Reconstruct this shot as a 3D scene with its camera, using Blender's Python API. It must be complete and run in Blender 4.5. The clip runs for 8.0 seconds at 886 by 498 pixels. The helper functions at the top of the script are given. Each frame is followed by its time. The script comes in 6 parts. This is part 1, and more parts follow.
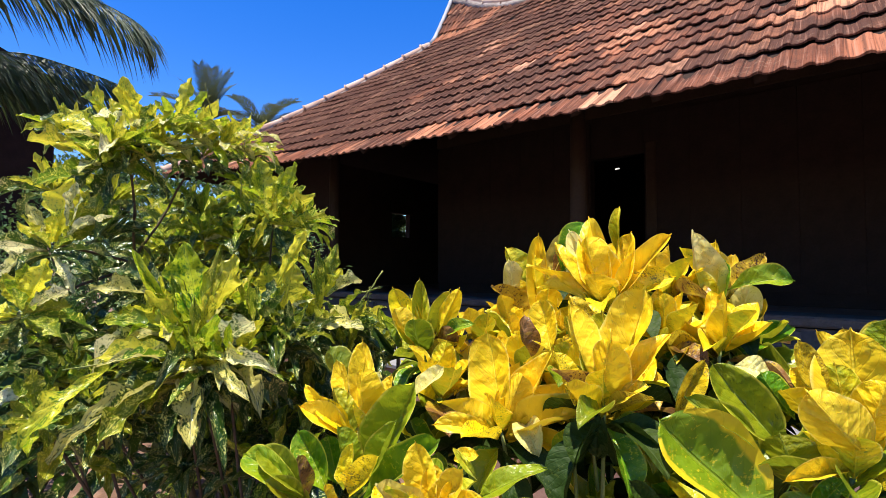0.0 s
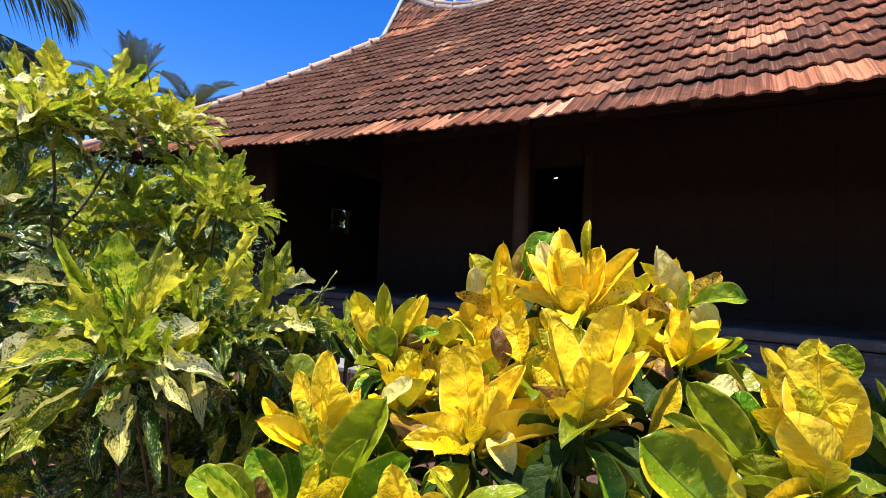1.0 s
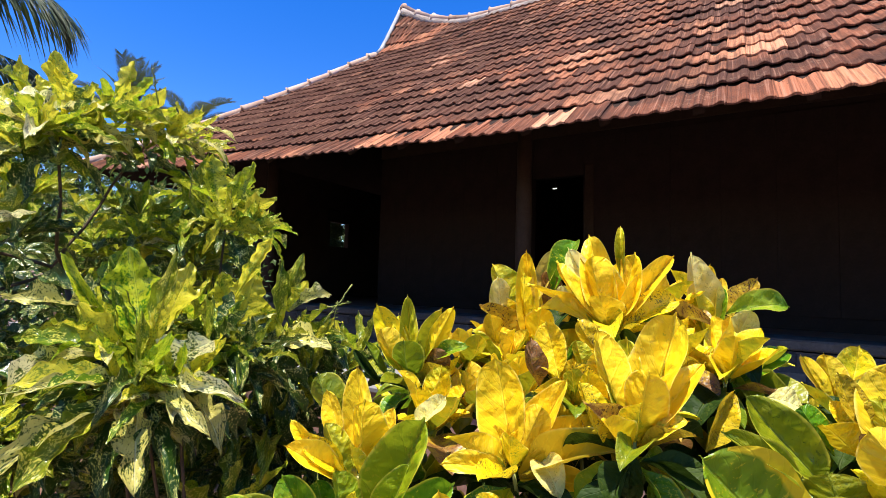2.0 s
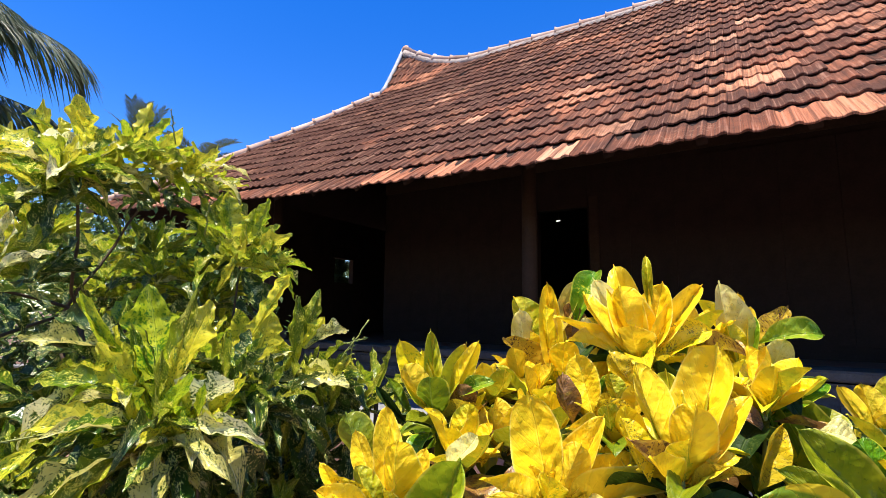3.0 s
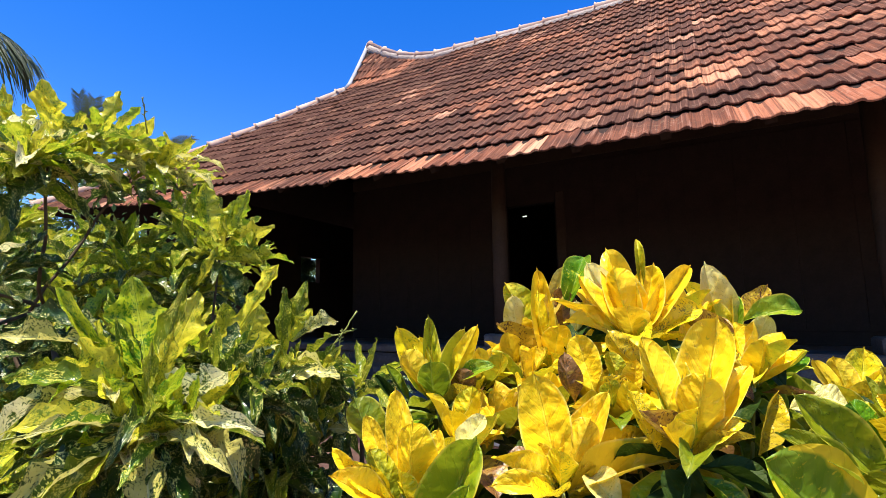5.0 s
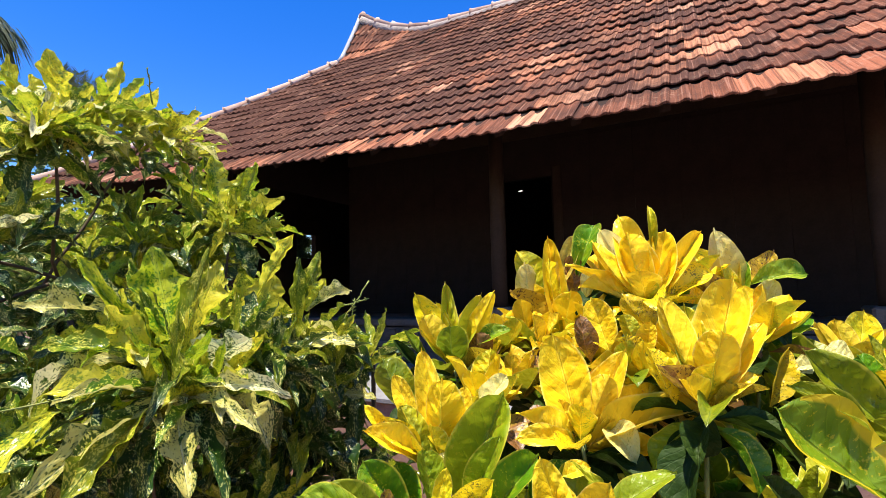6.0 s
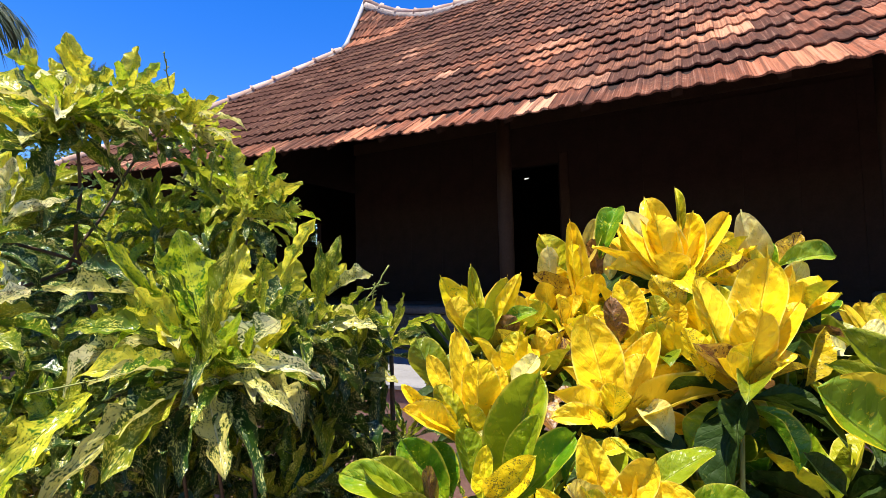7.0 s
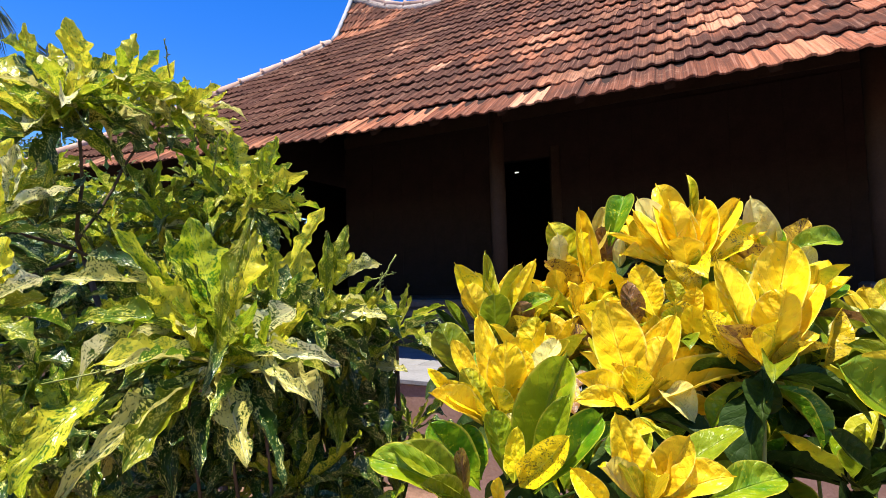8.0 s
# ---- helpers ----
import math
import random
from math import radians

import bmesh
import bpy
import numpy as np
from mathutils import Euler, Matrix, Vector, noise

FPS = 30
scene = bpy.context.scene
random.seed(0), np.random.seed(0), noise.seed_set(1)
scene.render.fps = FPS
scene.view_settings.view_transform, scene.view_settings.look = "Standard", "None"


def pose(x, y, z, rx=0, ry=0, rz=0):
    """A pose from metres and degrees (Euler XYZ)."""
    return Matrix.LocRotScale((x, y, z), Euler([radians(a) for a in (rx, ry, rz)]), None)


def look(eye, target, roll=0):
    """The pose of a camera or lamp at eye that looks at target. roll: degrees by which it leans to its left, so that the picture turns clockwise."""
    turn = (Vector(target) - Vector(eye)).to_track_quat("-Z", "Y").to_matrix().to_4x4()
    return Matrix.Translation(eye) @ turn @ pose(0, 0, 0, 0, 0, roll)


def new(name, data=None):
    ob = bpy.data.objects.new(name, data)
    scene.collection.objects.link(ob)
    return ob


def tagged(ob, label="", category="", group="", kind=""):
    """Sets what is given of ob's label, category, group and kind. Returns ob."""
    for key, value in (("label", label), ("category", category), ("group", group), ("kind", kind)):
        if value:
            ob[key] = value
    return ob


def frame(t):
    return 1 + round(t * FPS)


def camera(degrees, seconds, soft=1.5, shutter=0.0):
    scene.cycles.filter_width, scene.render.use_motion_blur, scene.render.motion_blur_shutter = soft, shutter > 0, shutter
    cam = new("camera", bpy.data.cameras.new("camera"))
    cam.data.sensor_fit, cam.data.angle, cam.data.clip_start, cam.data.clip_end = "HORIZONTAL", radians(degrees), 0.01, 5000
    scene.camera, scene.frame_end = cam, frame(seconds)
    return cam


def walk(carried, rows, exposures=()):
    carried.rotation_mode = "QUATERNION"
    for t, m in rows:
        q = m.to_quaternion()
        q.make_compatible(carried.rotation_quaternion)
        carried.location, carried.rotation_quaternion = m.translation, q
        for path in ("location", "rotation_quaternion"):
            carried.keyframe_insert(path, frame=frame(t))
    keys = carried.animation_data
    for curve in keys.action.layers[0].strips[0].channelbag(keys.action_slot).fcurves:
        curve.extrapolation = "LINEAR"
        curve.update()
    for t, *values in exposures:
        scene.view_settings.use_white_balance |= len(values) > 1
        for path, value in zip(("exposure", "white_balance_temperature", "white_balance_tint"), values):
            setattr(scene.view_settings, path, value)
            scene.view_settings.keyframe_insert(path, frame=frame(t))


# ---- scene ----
# the camera: a hand-held drift of about 0.3 m to the left; seconds, place, turn
cam = camera(85.03, 8.0, soft=0.45)
ROWS = [
    (0, 0.0000, 0.0000, 1.3000, 92.18, -0.19, 39.10),
    (0.5, -0.0304, -0.0038, 1.3088, 92.14, -1.59, 36.37),
    (1, -0.0559, -0.0053, 1.3081, 92.28, -2.69, 31.54),
    (1.5, -0.0742, -0.0038, 1.3101, 92.56, -2.47, 29.92),
    (2, -0.1062, -0.0017, 1.3049, 93.77, -1.70, 31.32),
    (3.5, -0.1436, -0.0132, 1.3009, 99.04, -0.27, 31.10),
    (4, -0.1576, -0.0145, 1.2928, 99.18, -0.13, 29.93),
    (4.5, -0.1664, -0.0182, 1.2897, 98.70, 0.30, 28.72),
    (6, -0.1986, -0.0539, 1.2731, 94.70, 1.19, 27.20),
    (6.5, -0.2144, -0.0597, 1.2674, 93.82, 1.15, 27.44),
    (7, -0.2281, -0.0669, 1.2649, 93.36, 1.35, 27.67),
    (7.5, -0.2436, -0.0733, 1.2588, 92.92, 1.56, 27.32),
    (8, -0.2626, -0.0824, 1.2551, 92.70, 1.72, 26.35),
]
walk(cam, [(t, pose(x, y, z, rx, ry, rz)) for t, x, y, z, rx, ry, rz in ROWS],
     exposures=[(0.0, 0.92), (1.5, 0.95), (3.5, 1.02), (8.0, 1.03)])

# world, sun
world = bpy.data.worlds.new("sky")
scene.world = world
world.use_nodes = True
wn = world.node_tree.nodes
sky = wn.new("ShaderNodeTexSky")
sky.sky_type = "NISHITA"
sky.sun_disc = False
SUN_DIR = Vector((-0.02, -0.19, 0.975)).normalized()
sky.sun_elevation = math.asin(SUN_DIR.z)
sky.sun_rotation = math.atan2(SUN_DIR.x, SUN_DIR.y)
sky.air_density = 1.0
sky.dust_density = 0.2
sky.ozone_density = 3.0
wn["Background"].inputs["Strength"].default_value = 0.125
deep = wn.new("ShaderNodeHueSaturation")
deep.inputs["Hue"].default_value = 0.518
deep.inputs["Saturation"].default_value = 1.42
world.node_tree.links.new(sky.outputs[0], deep.inputs["Color"])
world.node_tree.links.new(deep.outputs[0], wn["Background"].inputs["Color"])
sun = new("sun", bpy.data.lights.new("sun", "SUN"))
sun.data.energy = 5.0
sun.data.angle = radians(0.55)
sun.data.color = (1.0, 0.925, 0.80)
sun.matrix_world = look(SUN_DIR * 30, (0, 0, 0))


# materials
class Mat:
    """A small wrapper round a node material."""

    def __init__(self, name, rough=0.7, spec=0.4):
        self.m = bpy.data.materials.new(name)
        self.m.use_nodes = True
        self.t = self.m.node_tree
        self.b = self.t.nodes["Principled BSDF"]
        self.b.inputs["Roughness"].default_value = rough
        self.b.inputs["Specular IOR Level"].default_value = spec

    def n(self, kind, **props):
        node = self.t.nodes.new("ShaderNode" + kind)
        for key, value in props.items():
            if key in node.inputs:
                node.inputs[key].default_value = value
        return node

    def link(self, a, b):
        self.t.links.new(a, b)

    def coord(self, what="Object"):
        return self.n("TexCoord").outputs[what]

    def noise(self, vec, scale, detail=4.0, rough=0.6):
        node = self.n("TexNoise", Scale=scale, Detail=detail, Roughness=rough)
        self.link(vec, node.inputs["Vector"])
        return node.outputs["Fac"]

    def ramp(self, fac, *stops):
        node = self.n("ValToRGB")
        r = node.color_ramp
        while len(r.elements) < len(stops):
            r.elements.new(0.5)
        for e, (pos, col) in zip(r.elements, stops):
            e.position = pos
            e.color = (*col, 1) if len(col) == 3 else col
        self.link(fac, node.inputs["Fac"])
        return node.outputs["Color"]

    def math(self, op, a, b=0.0, c=None):
        node = self.n("Math")
        node.operation = op
        for i, v in enumerate((a, b, c)):
            if v is None:
                continue
            if isinstance(v, (int, float)):
                node.inputs[i].default_value = v
            else:
                self.link(v, node.inputs[i])
        return node.outputs[0]

    def mix(self, fac, a, b, kind="MIX"):
        node = self.n("Mix")
        node.data_type, node.blend_type = "RGBA", kind
        for i, v in ((0, fac), (6, a), (7, b)):
            if isinstance(v, (int, float)):
                node.inputs[i].default_value = v
            elif isinstance(v, tuple):
                node.inputs[i].default_value = (*v, 1)
            else:
                self.link(v, node.inputs[i])
        return node.outputs[2]

    def bump(self, height, strength=0.4, distance=0.01):
        node = self.n("Bump", Strength=strength, Distance=distance)
        self.link(height, node.inputs["Height"])
        self.link(node.outputs[0], self.b.inputs["Normal"])
        return node.outputs[0]

    def colour(self, c):
        self.link(c, self.b.inputs["Base Color"])


def leaf_material(name, main, second, spot, spot_amount, spread=0.5, rough=0.36, glow=0.38, margin=None, spot_scale=26.0, vein=None, base=None, band=0.45, spec=0.45):
    """A leaf: a main and a second colour in soft patches, specks, veins, a margin, and light that shines through."""
    k = Mat(name, rough, spec)
    uv = k.n("UVMap").outputs[0]
    rnd = k.math("FRACT", k.math("ADD", k.n("ObjectInfo").outputs["Random"], k.n("NewGeometry").outputs["Random Per Island"]))
    sep = k.n("SeparateXYZ")
    k.link(uv, sep.inputs[0])
    u, v = sep.outputs[0], sep.outputs[1]
    shift = k.n("VectorMath")
    shift.operation = "ADD"
    k.link(uv, shift.inputs[0])
    off = k.n("CombineXYZ")
    k.link(k.math("MULTIPLY", rnd, 37.0), off.inputs[0])
    k.link(k.math("MULTIPLY", rnd, 91.0), off.inputs[1])
    k.link(off.outputs[0], shift.inputs[1])
    stretch = k.n("Mapping")
    stretch.inputs["Scale"].default_value = (0.5, 1.1, 1.0)
    k.link(shift.outputs[0], stretch.inputs[0])
    p = stretch.outputs[0]
    side = k.math("ABSOLUTE", k.math("SUBTRACT", u, 0.5))
    patch = k.noise(p, 3.0, 3.0, 0.6)
    tone = k.math("ADD", patch, k.math("MULTIPLY", k.math("SUBTRACT", rnd, 0.5), spread))
    tone = k.math("ADD", tone, k.math("MULTIPLY", k.math("SUBTRACT", v, 0.5), 0.14))
    col = k.mix(k.ramp(tone, (0.40, (0, 0, 0)), (0.66, (1, 1, 1))), second, main)
    blotch = k.n("TexNoise", Scale=spot_scale, Detail=3.0, Roughness=0.7)
    k.link(p, blotch.inputs["Vector"])
    zone = k.noise(p, 4.5, 2.0, 0.5)
    speck = k.math("ADD", blotch.outputs["Fac"], k.math("MULTIPLY", k.math("SUBTRACT", zone, 0.5), 0.5))
    mask = k.ramp(speck, (0.62 - spot_amount * 0.25, (0, 0, 0)), (0.65 - spot_amount * 0.25, (1, 1, 1)))
    col = k.mix(mask, col, spot)
    if margin:
        edge = k.ramp(k.math("ADD", side, k.math("MULTIPLY", k.math("SUBTRACT", patch, 0.5), 0.12)), (band, (0, 0, 0)), (band * 1.09, (1, 1, 1)))
        col = k.mix(edge, col, margin)
    if base:
        low = k.math("ADD", v, k.math("MULTIPLY", k.math("SUBTRACT", k.math("ADD", patch, rnd), 1.0), 0.45))
        col = k.mix(k.ramp(low, (0.06, (1, 1, 1)), (0.32, (0, 0, 0))), col, base)
    rib = k.ramp(side, (0.012, (1, 1, 1)), (0.03, (0, 0, 0)))
    wave = k.math("SINE", k.math("MULTIPLY", k.math("SUBTRACT", k.math("MULTIPLY", v, 9.0), k.math("MULTIPLY", side, 7.0)), 6.283))
    lateral = k.ramp(k.math("MULTIPLY_ADD", wave, 0.5, 0.5), (0.93, (0, 0, 0)), (1.0, (1, 1, 1)))
    lines = k.math("MAXIMUM", rib, k.math("MULTIPLY", lateral, 0.08))
    light = vein or tuple(min(1.0, c * 1.25 + 0.03) for c in main)
    col = k.mix(k.math("MULTIPLY", lines, 0.55), col, light)
    tint = k.n("HueSaturation")
    k.link(col, tint.inputs["Color"])
    k.link(k.math("MULTIPLY_ADD", rnd, 0.3, 0.85), tint.inputs["Value"])
    k.link(k.math("MULTIPLY_ADD", rnd, 0.02, 0.49), tint.inputs["Hue"])
    col = tint.outputs[0]
    k.colour(col)
    cell = k.math("POWER", k.math("ABSOLUTE", k.math("SINE", k.math("MULTIPLY", k.math("SUBTRACT", k.math("MULTIPLY", v, 6.2), k.math("MULTIPLY", side, 3.0)), 3.1416))), 0.6)
    blister = k.math("ADD", k.math("MULTIPLY", k.noise(p, 6.0, 1.5, 0.45), 0.8), k.math("MULTIPLY", cell, 0.12))
    height = k.math("SUBTRACT", k.math("ADD", k.math("MULTIPLY", lateral, -0.03), k.math("ADD", blister, k.math("MULTIPLY", k.noise(p, 21.0, 1.0, 0.4), 0.15))), k.math("MULTIPLY", rib, 0.35))
    bumped = k.bump(height, 0.56, 0.009)
    thin = k.n("BsdfTranslucent")
    bright = k.n("Gamma")
    bright.inputs[1].default_value = 0.85
    k.link(col, bright.inputs[0])
    k.link(bright.outputs[0], thin.inputs[0])
    k.link(bumped, thin.inputs["Normal"])
    mixed = k.n("MixShader")
    mixed.inputs[0].default_value = glow
    k.link(k.b.outputs[0], mixed.inputs[1])
    k.link(thin.outputs[0], mixed.inputs[2])
    k.link(mixed.outputs[0], k.t.nodes["Material Output"].inputs[0])
    return k.m


GOLD = (0.90, 0.58, 0.008)
CREAM = (0.84, 0.77, 0.40)
LEAF = {
    "gold": leaf_material("leaf_gold", GOLD, (0.88, 0.66, 0.020), (0.60, 0.46, 0.02), -0.3, glow=0.24, margin=(0.94, 0.78, 0.16), rough=0.4, band=0.465, base=(0.60, 0.46, 0.012)),
    "lime": leaf_material("leaf_lime", (0.80, 0.60, 0.010), (0.46, 0.48, 0.012), (0.30, 0.34, 0.02), -0.05, glow=0.22, margin=(0.90, 0.80, 0.16), rough=0.4, band=0.465, base=(0.26, 0.32, 0.012)),
    "green": leaf_material("leaf_green", (0.10, 0.24, 0.006), (0.30, 0.40, 0.010), (0.46, 0.46, 0.02), 0.0, margin=(0.62, 0.58, 0.05), glow=0.36, vein=(0.30, 0.40, 0.03), rough=0.32),
    "banded": leaf_material("leaf_banded", (0.10, 0.22, 0.006), (0.20, 0.32, 0.010), (0.60, 0.52, 0.02), 0.06, margin=(0.86, 0.66, 0.02), glow=0.34, vein=(0.30, 0.40, 0.03), rough=0.32, band=0.36),
    "olive": leaf_material("leaf_olive", (0.15, 0.21, 0.006), (0.30, 0.32, 0.010), (0.12, 0.16, 0.010), -0.1, glow=0.34, margin=(0.55, 0.52, 0.05), rough=0.34),
    # shaded copy of the green leaf: the shrub's inner shade is in its colour
    "deep": leaf_material("leaf_shaded_green", (0.016, 0.036, 0.003), (0.032, 0.062, 0.005), (0.05, 0.07, 0.01), 0.0, glow=0.12, vein=(0.05, 0.08, 0.012), rough=0.6, spec=0.2),
    "spotted": leaf_material("leaf_spotted", (0.84, 0.58, 0.01), (0.55, 0.42, 0.02), (0.24, 0.18, 0.015), 0.20, spot_scale=30.0),
    "bronze": leaf_material("leaf_bronze", (0.22, 0.10, 0.030), (0.60, 0.42, 0.02), (0.10, 0.045, 0.015), 0.22, rough=0.4, glow=0.25),
    "pale": leaf_material("leaf_pale", (0.86, 0.74, 0.26), (0.80, 0.66, 0.10), (0.6, 0.5, 0.1), 0.0),
    "v_lime": leaf_material("mottled_lime", (0.38, 0.43, 0.013), (0.74, 0.68, 0.04), (0.07, 0.18, 0.006), 0.35, spot_scale=32.0, glow=0.40, rough=0.28),
    "v_yellow": leaf_material("mottled_yellow", (0.88, 0.74, 0.04), (0.70, 0.66, 0.04), (0.22, 0.32, 0.015), 0.22, spot_scale=32.0, glow=0.40, rough=0.28),
    "v_cream": leaf_material("mottled_cream", CREAM, (0.70, 0.66, 0.16), (0.04, 0.085, 0.008), 0.32, spot_scale=32.0, glow=0.34, rough=0.28),
    # dark speckled leaf; in the inner tufts its tone also stands in for shade
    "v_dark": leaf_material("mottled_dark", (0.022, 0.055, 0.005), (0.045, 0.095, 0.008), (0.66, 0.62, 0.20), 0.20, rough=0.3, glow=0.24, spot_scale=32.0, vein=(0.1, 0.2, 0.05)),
    "v_green": leaf_material("mottled_green", (0.085, 0.16, 0.006), (0.24, 0.29, 0.010), (0.76, 0.70, 0.10), 0.28, spot_scale=32.0, glow=0.40, rough=0.28),
}


def plain(name, colours, scale=8.0, rough=0.8, bump=0.3, dist=0.006, spec=0.3, fine=60.0, random_tone=0.0):
    k = Mat(name, rough, spec)
    p = k.coord()
    a = k.noise(p, scale, 5.0, 0.65)
    c = k.ramp(a, *[(0.28 + 0.44 * i / (len(colours) - 1), col) for i, col in enumerate(colours)])
    grain = k.noise(p, fine, 3.0, 0.6)
    c = k.mix(0.35, c, k.ramp(grain, (0.3, (0.45, 0.45, 0.45)), (0.7, (1.0, 1.0, 1.0))), "MULTIPLY")
    if random_tone:
        tint = k.n("HueSaturation")
        k.link(c, tint.inputs["Color"])
        k.link(k.math("MULTIPLY_ADD", k.n("ObjectInfo").outputs["Random"], random_tone, 1.0 - random_tone / 2), tint.inputs["Value"])
        c = tint.outputs[0]
    k.colour(c)
    k.bump(k.math("ADD", grain, a), bump, dist)
    return k.m


def tile_material(name, island, clean=0.0):
    """Weathered clay roof tile: each one its own tone, black lichen in drifts over the roof, weaker light painted in to
    the west.
    """
    k = Mat(name, 0.92, 0.06)
    geo = k.n("NewGeometry")
    rnd = geo.outputs["Random Per Island"] if island else k.n("ObjectInfo").outputs["Random"]
    p = geo.outputs["Position"]
    big = k.noise(p, 1.1, 4.0, 0.65)
    mid = k.noise(p, 6.0, 5.0, 0.7)
    fine = k.noise(p, 45.0, 4.0, 0.7)
    long = k.n("Mapping")
    long.inputs["Scale"].default_value = (80.0, 1.6, 1.6)
    k.link(p, long.inputs[0])
    streak = k.noise(long.outputs[0], 1.0, 3.0, 0.6)
    clay = k.ramp(rnd, (0.0, (0.19, 0.068, 0.038)), (0.4, (0.29, 0.105, 0.058)), (0.75, (0.42, 0.165, 0.088)), (0.92, (0.52, 0.23, 0.125)), (1.0, (0.64, 0.34, 0.21)))
    grime_and_shade = k.math("ADD", k.math("MULTIPLY", big, 0.8), k.math("MULTIPLY", mid, 0.45))
    grime_and_shade = k.math("ADD", grime_and_shade, k.math("MULTIPLY", k.math("SUBTRACT", 0.5, rnd), 0.2))
    # darkens westward: more grime, and the roof's dimmer light put into the colour
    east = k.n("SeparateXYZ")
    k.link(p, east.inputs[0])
    grime_and_shade = k.math("SUBTRACT", grime_and_shade, k.math("MULTIPLY", k.math("ADD", east.outputs[0], 1.5), 0.042))
    grime_and_shade = k.math("SUBTRACT", grime_and_shade, clean)
    mask = k.ramp(grime_and_shade, (0.37, (0, 0, 0)), (0.63, (1, 1, 1)))
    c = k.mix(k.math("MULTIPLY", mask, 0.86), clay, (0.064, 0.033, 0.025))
    c = k.mix(k.math("MULTIPLY", k.ramp(streak, (0.48, (0, 0, 0)), (0.62, (1, 1, 1))), 0.62), c, (0.075, 0.04, 0.03))
    c = k.mix(k.math("MULTIPLY", k.ramp(streak, (0.32, (1, 1, 1)), (0.44, (0, 0, 0))), 0.35), c, (0.48, 0.26, 0.18))
    c = k.mix(k.ramp(fine, (0.62, (0, 0, 0)), (0.72, (1, 1, 1))), c, (0.05, 0.035, 0.03))
    crust = k.math("ADD", k.noise(p, 26.0, 4.0, 0.7), k.math("MULTIPLY", k.math("SUBTRACT", k.noise(p, 2.3, 2.0, 0.5), 0.5), 0.5))
    c = k.mix(k.math("MULTIPLY", k.ramp(crust, (0.62, (0, 0, 0)), (0.70, (1, 1, 1))), 0.18), c, (0.46, 0.32, 0.22))
    k.colour(c)
    k.bump(k.math("ADD", k.math("ADD", fine, mid), k.math("ADD", streak, crust)), 0.7, 0.007)
    return k.m


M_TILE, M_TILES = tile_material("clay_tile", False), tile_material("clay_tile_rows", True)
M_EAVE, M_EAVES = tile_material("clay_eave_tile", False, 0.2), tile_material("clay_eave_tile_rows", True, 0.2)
M_MORTAR = plain("lime_mortar", [(0.20, 0.16, 0.14), (0.38, 0.31, 0.27), (0.50, 0.42, 0.37)], 7.0, bump=0.8, dist=0.02)
M_CAP = plain("ridge_clay", [(0.30, 0.17, 0.12), (0.52, 0.34, 0.26), (0.60, 0.46, 0.38)], 4.0, random_tone=0.3)
M_VERGE = plain("weathered_verge_paint", [(0.36, 0.37, 0.38), (0.52, 0.53, 0.54)], 6.0)
# M_TIMBER, M_BOARD near black: the veranda's deep shade is put into the colour
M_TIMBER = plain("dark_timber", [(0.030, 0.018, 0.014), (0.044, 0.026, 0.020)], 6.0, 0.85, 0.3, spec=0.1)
M_POST = plain("brown_timber", [(0.045, 0.027, 0.018), (0.07, 0.040, 0.026)], 5.0, 0.8, 0.3, spec=0.1)
M_BOARD = plain("shade_dark_boards", [(0.030, 0.018, 0.014), (0.044, 0.026, 0.020)], 5.0, 0.85, 0.3, spec=0.1)
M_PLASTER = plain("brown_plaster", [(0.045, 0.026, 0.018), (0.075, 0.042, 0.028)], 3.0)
M_STONE = plain("laterite_stone", [(0.10, 0.075, 0.060), (0.19, 0.145, 0.115)], 7.0, 0.9, 0.6, 0.012, random_tone=0.5)
M_JOINT = plain("dark_joint", [(0.07, 0.06, 0.055), (0.12, 0.10, 0.09)], 9.0, 0.95)
M_GRANITE = plain("grey_paving_stone", [(0.19, 0.185, 0.185), (0.28, 0.275, 0.28)], 5.0, 0.75, 0.2, random_tone=0.2)
M_RENDER = plain("pink_brown_render", [(0.24, 0.135, 0.095), (0.36, 0.21, 0.155), (0.42, 0.27, 0.21)], 2.6, 0.9, 0.35, 0.006)
M_FLOOR = plain("clay_floor", [(0.20, 0.11, 0.07), (0.28, 0.16, 0.11)], 3.0, 0.7)
M_EARTH = plain("red_brown_earth", [(0.07, 0.045, 0.03), (0.16, 0.09, 0.06), (0.40, 0.24, 0.17)], 2.2, 0.95, 0.7, 0.03, fine=24.0)
M_STEM = plain("grey_brown_stem", [(0.06, 0.036, 0.020), (0.13, 0.085, 0.05)], 22.0, 0.8, 0.5, 0.004)
M_YSTEM = plain("green_stem", [(0.16, 0.20, 0.04), (0.30, 0.31, 0.08)], 22.0, 0.6, 0.3, 0.003)


# mesh tools
def mesh_of(name, verts, faces, mat, smooth=False, uvs=None):
    me = bpy.data.meshes.new(name)
    me.from_pydata([tuple(map(float, v)) for v in verts], [], faces)
    me.materials.append(mat)
    if smooth:
        me.polygons.foreach_set("use_smooth", [True] * len(me.polygons))
    if uvs is not None:
        layer = me.uv_layers.new(name="UVMap")
        idx = np.empty(len(me.loops), dtype=np.int32)
        me.loops.foreach_get("vertex_index", idx)
        layer.data.foreach_set("uv", np.asarray(uvs, dtype=np.float32)[idx].ravel())
    me.update()
    return me


def thing(name, place, label, category, group="", kind=""):
    ob = new(name)
    ob.location = place
    ob.empty_display_size = 0.1
    return tagged(ob, label, category, group, kind)


